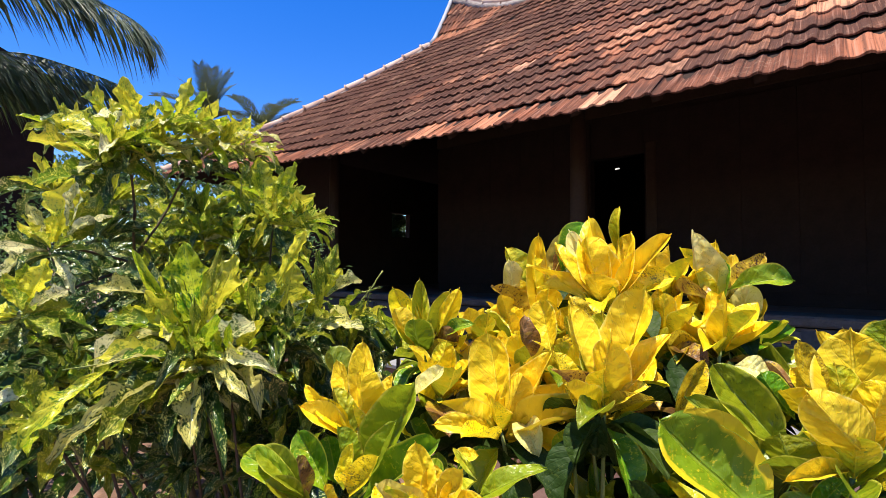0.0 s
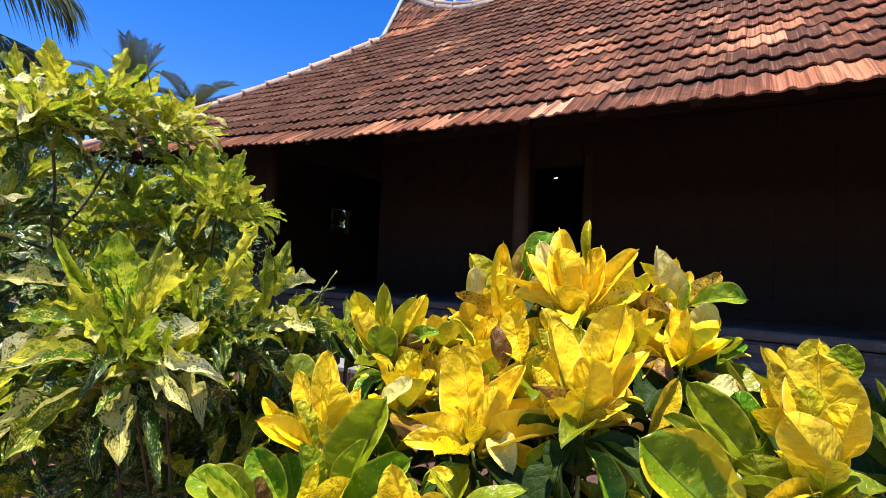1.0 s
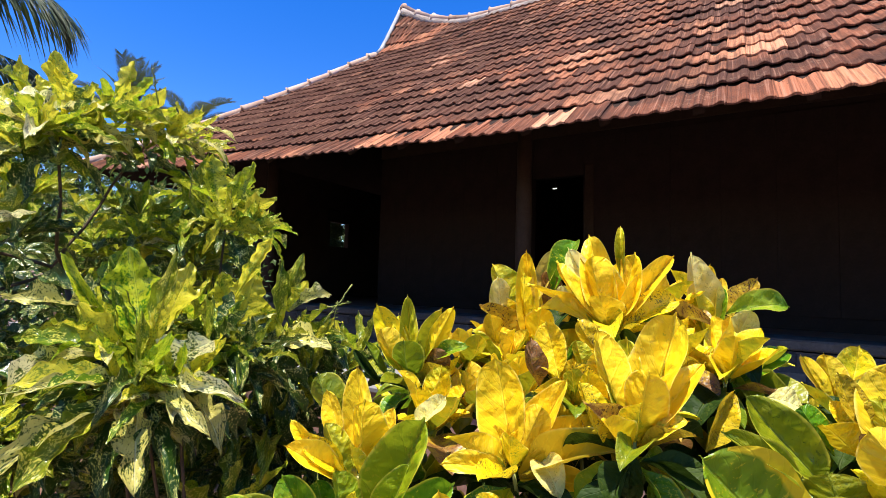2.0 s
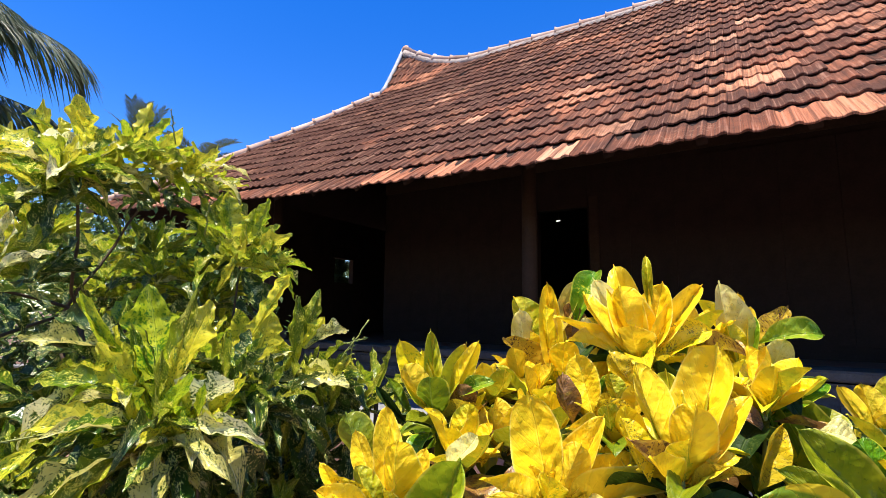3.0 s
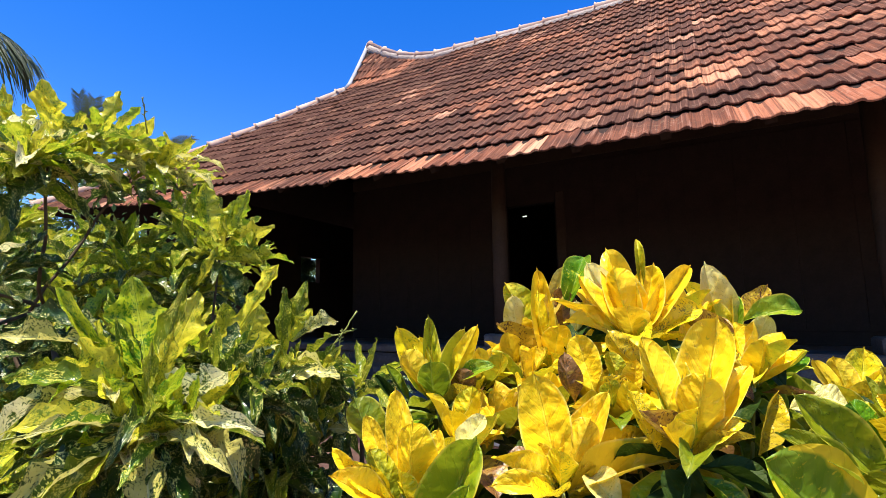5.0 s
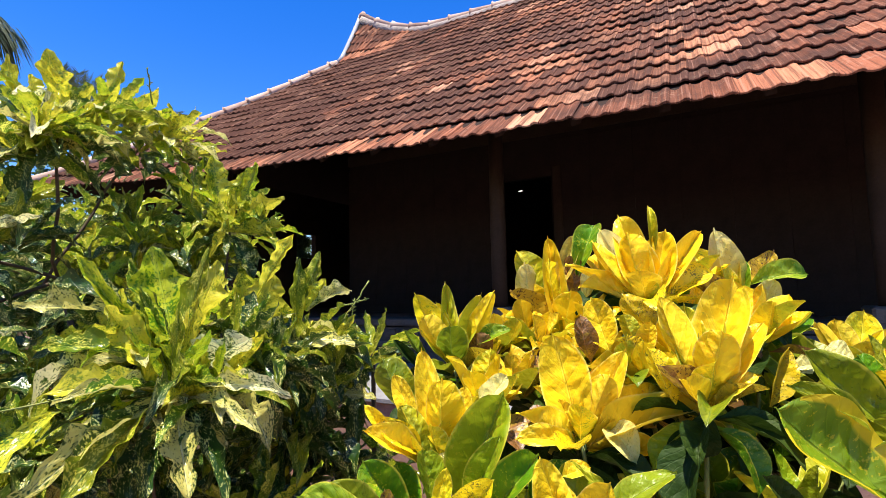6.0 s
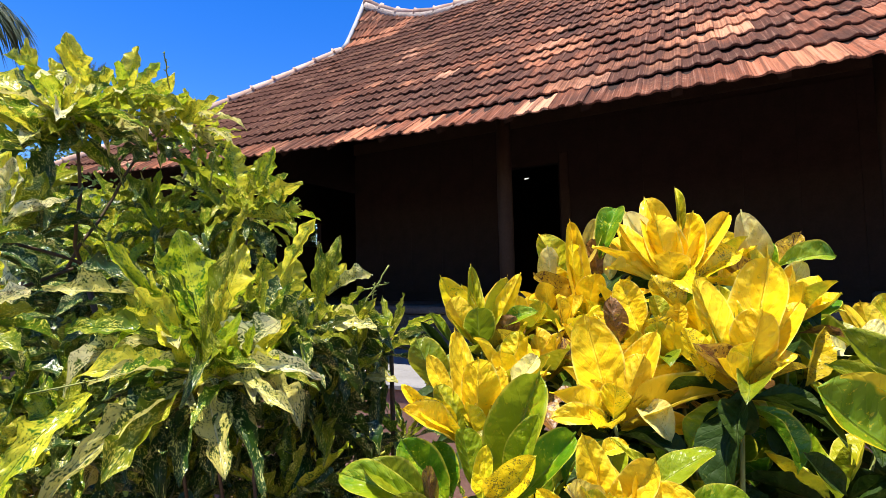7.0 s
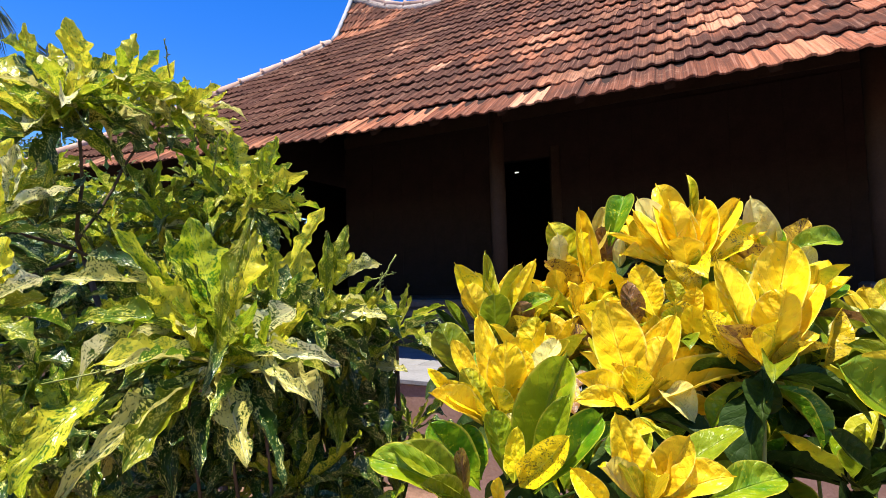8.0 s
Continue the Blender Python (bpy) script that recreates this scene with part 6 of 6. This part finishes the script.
n = Whorl(MOTTLED, -1.509, 0.351, 1.645, 73)
n.loose = MOTTLED_INNER
n.fill(9, ["v_yellow", "v_lime", "v_green"], 15, 75, 10, 2.0)
n.fill(13, ["v_lime", "v_green", "v_dark", "v_dark"], -30, 28, 12, 2.2)

n = Whorl(MOTTLED, -1.003, 0.467, 0.926, 74)
n.loose = MOTTLED_INNER
n.fill(9, ["v_green", "v_dark"], 15, 75, 10, 2.0)
n.fill(13, ["v_dark", "v_dark"], -30, 28, 12, 2.2)

n = Whorl(MOTTLED, -1.371, 0.745, 1.637, 76)
n.loose = MOTTLED_INNER
n.fill(9, ["v_yellow", "v_lime", "v_green"], 15, 75, 10, 2.0)
n.fill(13, ["v_lime", "v_green", "v_dark", "v_dark"], -30, 28, 12, 2.2)

n = Whorl(MOTTLED, -1.082, 0.756, 1.080, 77)
n.loose = MOTTLED_INNER
n.fill(9, ["v_green", "v_dark", "v_dark"], 15, 75, 10, 2.0)
n.fill(13, ["v_green", "v_dark", "v_dark"], -30, 28, 12, 2.2)

n = Whorl(MOTTLED, -1.184, 0.656, 1.329, 79)
n.loose = MOTTLED_INNER
n.fill(9, ["v_lime", "v_green", "v_green"], 15, 75, 10, 2.0)
n.fill(13, ["v_green", "v_dark", "v_dark"], -30, 28, 12, 2.2)

# near-black tufts added low in the crown, its shade put into leaf colour
n = Whorl(MOTTLED, -0.927, 0.559, 1.085, 500)
n.loose = MOTTLED_INNER
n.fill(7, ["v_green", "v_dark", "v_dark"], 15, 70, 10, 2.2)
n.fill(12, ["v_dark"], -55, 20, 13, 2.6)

n = Whorl(MOTTLED, -0.919, 0.634, 1.007, 501)
n.loose = MOTTLED_INNER
n.fill(7, ["v_green", "v_dark", "v_dark"], 15, 70, 10, 2.2)
n.fill(12, ["v_dark"], -55, 20, 13, 2.6)

n = Whorl(MOTTLED, -0.899, 0.710, 1.011, 502)
n.loose = MOTTLED_INNER
n.fill(7, ["v_green", "v_dark", "v_dark"], 15, 70, 10, 2.2)
n.fill(12, ["v_dark"], -55, 20, 13, 2.6)

n = Whorl(MOTTLED, -0.900, 0.556, 0.971, 503)
n.loose = MOTTLED_INNER
n.fill(7, ["v_green", "v_dark", "v_dark"], 15, 70, 10, 2.2)
n.fill(12, ["v_dark"], -55, 20, 13, 2.6)

n = Whorl(MOTTLED, -0.905, 0.680, 0.908, 504)
n.loose = MOTTLED_INNER
n.fill(7, ["v_green", "v_dark", "v_dark"], 15, 70, 10, 2.2)
n.fill(12, ["v_dark"], -55, 20, 13, 2.6)

n = Whorl(MOTTLED, -0.930, 0.498, 0.949, 505)
n.loose = MOTTLED_INNER
n.fill(7, ["v_green", "v_dark", "v_dark"], 15, 70, 10, 2.2)
n.fill(12, ["v_dark"], -55, 20, 13, 2.6)

n = Whorl(MOTTLED, -0.874, 0.750, 0.911, 506)
n.loose = MOTTLED_INNER
n.fill(7, ["v_green", "v_dark", "v_dark"], 15, 70, 10, 2.2)
n.fill(12, ["v_dark"], -55, 20, 13, 2.6)

n = Whorl(MOTTLED, -0.893, 0.632, 0.864, 507)
n.loose = MOTTLED_INNER
n.fill(7, ["v_green", "v_dark", "v_dark"], 15, 70, 10, 2.2)
n.fill(12, ["v_dark"], -55, 20, 13, 2.6)

n = Whorl(MOTTLED, -1.041, 0.497, 0.972, 508)
n.loose = MOTTLED_INNER
n.fill(7, ["v_green", "v_dark", "v_dark"], 15, 70, 10, 2.2)
n.fill(12, ["v_dark"], -55, 20, 13, 2.6)

n = Whorl(MOTTLED, -1.041, 0.445, 0.915, 509)
n.loose = MOTTLED_INNER
n.fill(7, ["v_green", "v_dark", "v_dark"], 15, 70, 10, 2.2)
n.fill(12, ["v_dark"], -55, 20, 13, 2.6)

# low tufts in 'deep' leaves, colouring in the shade under the golden shrub
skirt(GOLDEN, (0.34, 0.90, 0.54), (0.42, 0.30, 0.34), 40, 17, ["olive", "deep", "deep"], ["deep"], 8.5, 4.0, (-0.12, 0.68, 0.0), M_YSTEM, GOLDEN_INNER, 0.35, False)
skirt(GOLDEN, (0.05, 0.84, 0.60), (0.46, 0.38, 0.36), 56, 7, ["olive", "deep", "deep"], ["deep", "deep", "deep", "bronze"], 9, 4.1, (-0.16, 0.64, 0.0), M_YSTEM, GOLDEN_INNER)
flower_stalk(MOTTLED, (-0.863, 0.640, 1.282), (-0.850, 0.620, 1.337), 0)
flower_stalk(MOTTLED, (-1.129, 0.602, 1.468), (-1.094, 0.587, 1.542), 1)
flower_stalk(MOTTLED, (-0.817, 0.734, 1.156), (-0.801, 0.728, 1.258), 2)
flower_stalk(MOTTLED, (-1.219, 0.570, 1.683), (-1.186, 0.535, 1.748), 3)
flower_stalk(MOTTLED, (-0.775, 0.746, 1.292), (-0.808, 0.696, 1.210), 4)
flower_stalk(MOTTLED, (-0.851, 0.715, 1.236), (-0.775, 0.746, 1.257), 5)
flower_stalk(MOTTLED, (-0.833, 0.356, 1.162), (-0.922, 0.212, 1.141), 6)
side_shoots(MOTTLED, (-1.48, 0.72, 1.34), (0.30, 0.32, 0.26), 24, 9, ["v_lime", "v_green"], ["v_green", "v_dark", "v_lime"], 11, 2.7, MOTTLED_INNER)
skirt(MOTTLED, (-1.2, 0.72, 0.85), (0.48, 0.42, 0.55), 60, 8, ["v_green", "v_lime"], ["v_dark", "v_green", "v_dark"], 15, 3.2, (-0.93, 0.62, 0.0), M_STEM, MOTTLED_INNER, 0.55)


# the garden behind: shrubs, trees, palms
M_SMALL = leaf_material("small_green_leaf", (0.045, 0.10, 0.02), (0.09, 0.16, 0.03), (0.03, 0.06, 0.015), 0.1, rough=0.4, glow=0.3)
M_TREE = leaf_material("tree_leaf", (0.04, 0.085, 0.018), (0.075, 0.13, 0.03), (0.03, 0.05, 0.012), 0.1, rough=0.45, glow=0.3)
M_PALM = leaf_material("palm_leaflet", (0.035, 0.06, 0.016), (0.07, 0.09, 0.025), (0.04, 0.07, 0.02), 0.05, rough=0.4, glow=0.25)
M_BARK = plain("grey_bark", [(0.12, 0.10, 0.08), (0.24, 0.20, 0.17)], 12.0, 0.9, 0.7, 0.012)


def foliage(name, parent, blobs, per_blob, size, mat, seed, slim=0.5):
    """Small folded leaves scattered through lumps, thicker towards their outside."""
    rng = np.random.RandomState(seed)
    shape = np.array([(0, 0, 0), (-0.5 * slim, 0.45, 0.10), (0, 0.5, 0), (0.5 * slim, 0.45, 0.10), (0, 1.0, -0.06)])
    uv = np.array([(0.5, 0), (0.0, 0.45), (0.5, 0.5), (1.0, 0.45), (0.5, 1.0)])
    quad = [(0, 2, 1), (0, 3, 2), (1, 2, 4), (2, 3, 4)]
    verts, faces, uvs = [], [], []
    count = 0
    for cx, cy, cz, rx, ry, rz in blobs:
        d = rng.normal(size=(per_blob, 3))
        d /= np.linalg.norm(d, axis=1)[:, None]
        rad = rng.uniform(0.45, 1.0, per_blob) ** 0.6 * (1 + 0.25 * np.sin(5 * d[:, 0] + cx * 7) * np.cos(4 * d[:, 2] + cy * 5))
        p = np.array((cx, cy, cz)) + d * rad[:, None] * np.array((rx, ry, rz))
        for q, out in zip(p, d):
            if q[2] < 0.02:
                continue
            y = out * 0.7 + rng.normal(size=3) * 0.6 + np.array((0, 0, -0.1))
            y /= np.linalg.norm(y)
            z = np.array((0, 0, 1.0)) + rng.normal(size=3) * 0.45
            x = np.cross(y, z)
            x /= np.linalg.norm(x)
            z = np.cross(x, y)
            s = size * rng.uniform(0.6, 1.25)
            verts.append(q + s * (shape[:, :1] * x + shape[:, 1:2] * y + shape[:, 2:] * z))
            faces += [tuple(count + i for i in f) for f in quad]
            uvs.append(uv)
            count += 5
    me = mesh_of(name, np.concatenate(verts), faces, mat, False, np.concatenate(uvs))
    return tagged(part(name, me, parent), kind="stuff")


def bush(x, y, height, spread, seed, label, mat=None, size=0.05, per=900):
    top = thing("garden_shrub", (x, y, 0), label, "shrub", "garden shrubs")
    rng = random.Random(seed)
    blobs = []
    for i in range(7):
        w = rng.uniform(0, 6.283)
        k = rng.uniform(0.1, 0.8) * spread
        bx, by, bz = x + k * math.cos(w), y + k * math.sin(w), height * rng.uniform(0.35, 0.8)
        r = spread * rng.uniform(0.35, 0.6)
        blobs.append((bx, by, bz, r, r, min(bz, r * rng.uniform(0.8, 1.1))))
        shoot(top, (x, y, 0), (bx, by, bz), M_STEM, 0.02, 0.008, 0.1, seed + i)
    foliage("foliage", top, blobs, per, size, mat or M_SMALL, seed)


bush(-3.3, 1.5, 2.1, 0.85, 31, "small-leaved dark green garden shrub in sun and shade")
bush(-4.4, 0.6, 1.9, 0.95, 32, "small-leaved dark green garden shrub in sun and shade")
bush(-5.6, 1.55, 2.75, 0.85, 33, "small-leaved dark green garden shrub in sun and shade")
bush(-2.6, 0.3, 1.4, 0.6, 34, "broad-leaved green garden shrub", M_SMALL, 0.09, 420)
bush(-2.4, 1.0, 1.8, 0.5, 35, "broad-leaved dark green garden shrub", LEAF["v_dark"], 0.10, 320)
bush(-6.2, -0.4, 2.2, 1.1, 36, "tall dark green garden shrub")
bush(-7.05, 7.25, 2.9, 0.42, 37, "tall dark green shrub outside the end wall", M_TREE, 0.07, 2500)


def tree(x, y, height, spread, seed, label):
    top = thing("garden_tree", (x, y, 0), label, "tree", "trees behind the garden")
    rng = random.Random(seed)
    mid = Vector((x, y, height * 0.45))
    part("trunk", tube("trunk", [(x, y, 0), (x + 0.05, y, height * 0.2), mid], [0.16, 0.12, 0.09], M_BARK, 10), top)
    blobs = []
    for i in range(10):
        w = rng.uniform(0, 6.283)
        k = rng.uniform(0.2, 1.0) * spread
        tip = Vector((x + k * math.cos(w), y + k * math.sin(w), height * rng.uniform(0.55, 0.92)))
        part("limb", tube("limb", [mid - Vector((0, 0, 0.3)), mid.lerp(tip, 0.5) + Vector((0, 0, 0.15)), tip], [0.06, 0.035, 0.012], M_BARK, 6), top)
        r = spread * rng.uniform(0.28, 0.45)
        blobs.append((tip.x, tip.y, tip.z, r, r, r * 0.75))
    foliage("crown", top, blobs, 800, 0.14, M_TREE, seed)


tree(-13.5, 0.6, 3.9, 1.8, 51, "dark leafy garden tree")
tree(-9.0, -3.6, 4.2, 1.9, 52, "dark leafy garden tree")
tree(-13.0, 5.0, 4.4, 2.2, 53, "dark leafy garden tree")
tree(-17.0, 9.5, 5.4, 2.6, 54, "leafy tree beyond the house end")
tree(-12.5, 10.5, 3.8, 1.9, 55, "leafy tree beyond the house end")


def frond(parent, pts, leaflet, hang, width, seed, mat, blades):
    """A palm frond: a rib through pts, with leaflets on both sides that hang by a share of their length."""
    rng = random.Random(seed)
    n = 30
    pts = [Vector(p) for p in pts]
    spine = []
    for i in range(n + 1):
        f = i / n * (len(pts) - 1)
        j = min(int(f), len(pts) - 2)
        p0, p1, p2, p3 = pts[max(0, j - 1)], pts[j], pts[j + 1], pts[min(len(pts) - 1, j + 2)]
        u = f - j
        spine.append(0.5 * (2 * p1 + (p2 - p0) * u + (2 * p0 - 5 * p1 + 4 * p2 - p3) * u * u + (3 * p1 - p0 - 3 * p2 + p3) * u ** 3))
    rib = part("frond", tube("frond", spine, [width * (1.1 - 0.9 * i / n) for i in range(n + 1)], mat, 5), parent)
    verts, faces, uvs = [], [], []
    for i in range(2, n + 1):
        d = (spine[i] - spine[i - 1])
        step = d.length
        d.normalize()
        side = d.cross(Vector((0, 0, 1))).normalized()
        f = i / n
        for s in (-1, 1):
            for off in [b / blades for b in range(blades)]:
                size = leaflet * (0.5 + 1.6 * f * (1.05 - f)) * rng.uniform(0.8, 1.1)
                q = spine[i] - d * (off * step)
                out = (side * s * rng.uniform(0.4, 0.8) + d * rng.uniform(0.45, 0.8) + Vector((0, 0, -hang * rng.uniform(0.6, 1.3)))).normalized()
                w = d * width
                tip = q + out * size + Vector((0, 0, -size * 0.3 * hang))
                mid = q + out * size * 0.55
                k = len(verts)
                verts += [q - w * 0.6, q + w * 0.6, mid + w, mid - w, tip]
                uvs += [(0.2, 0), (0.8, 0), (1, 0.5), (0, 0.5), (0.5, 1)]
                faces += [(k, k + 1, k + 2, k + 3), (k + 3, k + 2, k + 4)]
    tagged(part("leaf_blade", mesh_of("leaf_blade", verts, faces, mat, False, uvs), rib), kind="stuff")


def palm(x, y, height, seed, fronds, label, leaflet=0.7, hang=0.5, width=0.018, mat=None, blades=3):
    """fronds: lists of points, or (azimuth, elevation, droop, length)."""
    top = thing("coconut_palm", (x, y, 0), label, "palm tree", "coconut palms")
    crown = Vector((x, y, height))
    pts = [Vector((x, y, 0)).lerp(crown, i / 8) for i in range(9)]
    part("trunk", tube("trunk", pts, [0.17 - 0.008 * i for i in range(9)], M_BARK, 12), top)
    rng = random.Random(seed)
    for spec in fronds:
        if not isinstance(spec[0], tuple):
            az, el, droop, length = spec
            a, p, spec = radians(az), crown.copy(), [tuple(crown)]
            for i in range(5):
                e = radians(el - droop * (i / 4) ** 1.3)
                p = p + Vector((math.cos(a) * math.cos(e), math.sin(a) * math.cos(e), math.sin(e))) * length / 5
                spec.append(tuple(p))
        frond(top, spec, leaflet, hang, width, rng.randrange(999), mat or M_PALM, blades)


M_FARPALM = leaf_material("far_palm_leaflet", (0.055, 0.085, 0.022), (0.09, 0.11, 0.03), (0.05, 0.07, 0.02), 0.1, rough=0.45, glow=0.3)
C = (-7.35, -0.35, 3.9)
palm(-7.35, -0.35, 3.9, 61, [
    [C, (-6.9, 0.30, 4.30), (-6.76, 1.14, 4.42), (-6.64, 1.70, 4.40), (-6.56, 2.06, 4.30), (-6.54, 2.24, 4.20)],
    [C, (-7.1, 0.72, 3.64), (-7.01, 1.2, 3.68), (-6.95, 1.55, 3.65), (-6.88, 1.93, 3.58), (-6.84, 2.1, 3.53)],
    [C, (-7.42, 0.75, 3.60), (-7.38, 1.17, 3.55), (-7.37, 1.6, 3.33)],
    [C, (-6.9, 0.5, 4.5), (-6.7, 1.2, 4.62), (-6.7, 1.7, 4.5)],
    [C, (-7.2, 0.5, 3.78), (-7.18, 1.0, 3.66), (-7.15, 1.5, 3.45), (-7.12, 1.8, 3.25)],
    (20, 45, 110, 2.3), (-30, 15, 90, 2.3), (-80, 20, 90, 2.3), (-130, 10, 80, 2.3), (170, 20, 90, 2.3), (130, 30, 90, 2.3)], "coconut palm with long arching fronds", 0.78, 0.75, 0.011, blades=4)
palm(-24.4, 11.2, 8.7, 62, [(a, e, d, 2.6) for a, e, d in ((-20, 68, 30), (40, 78, 25), (100, 72, 30), (160, 66, 40), (220, 70, 35), (300, 82, 20), (65, 84, 15), (250, 40, 45), (235, 30, 50), (60, 30, 60), (10, 20, 60))], "far coconut palm above the shrubs", 0.75, 0.0, 0.010, M_FARPALM, 9)
palm(-23.3, 13.5, 8.5, 63, [(a, e, 50, 2.5) for a, e in ((-10, 40), (30, 60), (55, 45), (65, 30), (150, 55), (230, 40), (245, 20), (290, 50))], "far coconut palm above the shrubs", 0.75, 0.0, 0.010, M_FARPALM, 9)


def outbuilding():
    """A dark shed with a sloping roof behind the shrubs."""
    top = thing("garden_shed", (-9.5, 0.6, 0), "dark brown garden shed in deep shade", "shed")
    part("wall", box_mesh("shed_wall", (1.6, 2.4, 3.45), M_TIMBER, 0.02), top, pose(-9.5, 0.62, 0))
    slope = sheet("shed_roof", lambda x, y: (x, y, 4.2 - 0.42 * (y - 1.15)), [-10.7, -9.5, -8.5], [-1.0, 0.5, 2.15], 0.09, M_TIMBER)
    part("roof", slope, top)


outbuilding()


# pieces of roof, plinth and terrace wall
def lay_tiles():
    """Rows up the slope; at the horn, where it rises steeply, each column has its own closer rows."""
    rng = random.Random(11)
    me, first = mesh_of("roof_tile", TILE_V, TILE_F, M_TILE), mesh_of("eave_tile", TILE_V, TILE_F, M_EAVE)
    rest, paler = [], []
    split = max(i for i, r in enumerate(rows_r) if r < 3.1)

    def lay(x, r, near, pale=False):
        m = tile_frame(x, r, rng)
        if near:
            part("roof_tile", first if pale else me, ROOF, m)
        else:
            (paler if pale else rest).append(m)

    for i, r in enumerate(rows_r):
        lo = hip_x(r) - 0.02
        hi = 2 * MID_X - lo
        x = -0.155 - 0.2 * 50 + (0.1 if i % 2 else 0.0)
        while x < hi - 0.2:
            if x > lo and (i < split or -3.5 < x < 2 * MID_X + 3.3):
                lay(x, r, -3.0 < x < 1.75 and i < 12, i == 0)
            x += 0.2
    for side in (1, -1):
        for c in range(9):
            x, r, i = max(GABLE_X + 0.01, -3.655 - 0.2 * c), rows_r[split], 0
            while r < RIDGE_R - 0.10:
                if x > hip_x(r) - 0.02:
                    lay(x if side > 0 else 2 * MID_X - x - 0.2, r, False, i > 0 and x < -4.2)
                rise = (roof_z(x, r + 0.02) - roof_z(x, r)) / 0.02
                r += max(0.04, 0.238 / math.hypot(1, rise))
                i += 1
    tagged(part("roof_tile_field", joined("roof_tile_field", rest, M_TILES), ROOF), kind="stuff")
    tagged(part("pale_tile_field", joined("pale_tile_field", paler, M_EAVES), ROOF), kind="stuff")


def lay_stones():
    rng = random.Random(3)
    z, me = TERRACE_Z, {}
    for row in range(3):
        h = (FLOOR_Z - 0.02 - TERRACE_Z) / 3
        x = -4.6 + rng.uniform(0, 0.2)
        while x < 2.6:
            w = rng.choice((0.22, 0.3, 0.36))
            if w not in me:
                me[w] = box_mesh("plinth_stone", (w - 0.022, 0.12, h - 0.02), M_STONE, 0.02, 2)
            part("plinth_stone", me[w], HOUSE, pose(x + w / 2, PLINTH_Y + 0.05 + rng.uniform(-0.008, 0.008), z + 0.01))
            x += w
        z += h
    part("plinth_core", box_mesh("plinth_core", (16.3, 0.12, FLOOR_Z - 0.03), M_JOINT), HOUSE, pose(MID_X, PLINTH_Y + 0.075, 0))
    face = sheet("rendered_face", lambda x, z: (x, FRONT_Y + 0.005 + 0.006 * noise.noise(Vector((x * 2.1, 0, z * 3.0))), z), [MID_X - 9.5 + 0.25 * i for i in range(77)], [0.0, 0.15, 0.3, 0.45, TERRACE_Z - 0.034], 0.0, M_RENDER)
    part("rendered_face", face, TERRACE, label="smooth pinkish-brown lime render")


lay_tiles()
lay_stones()
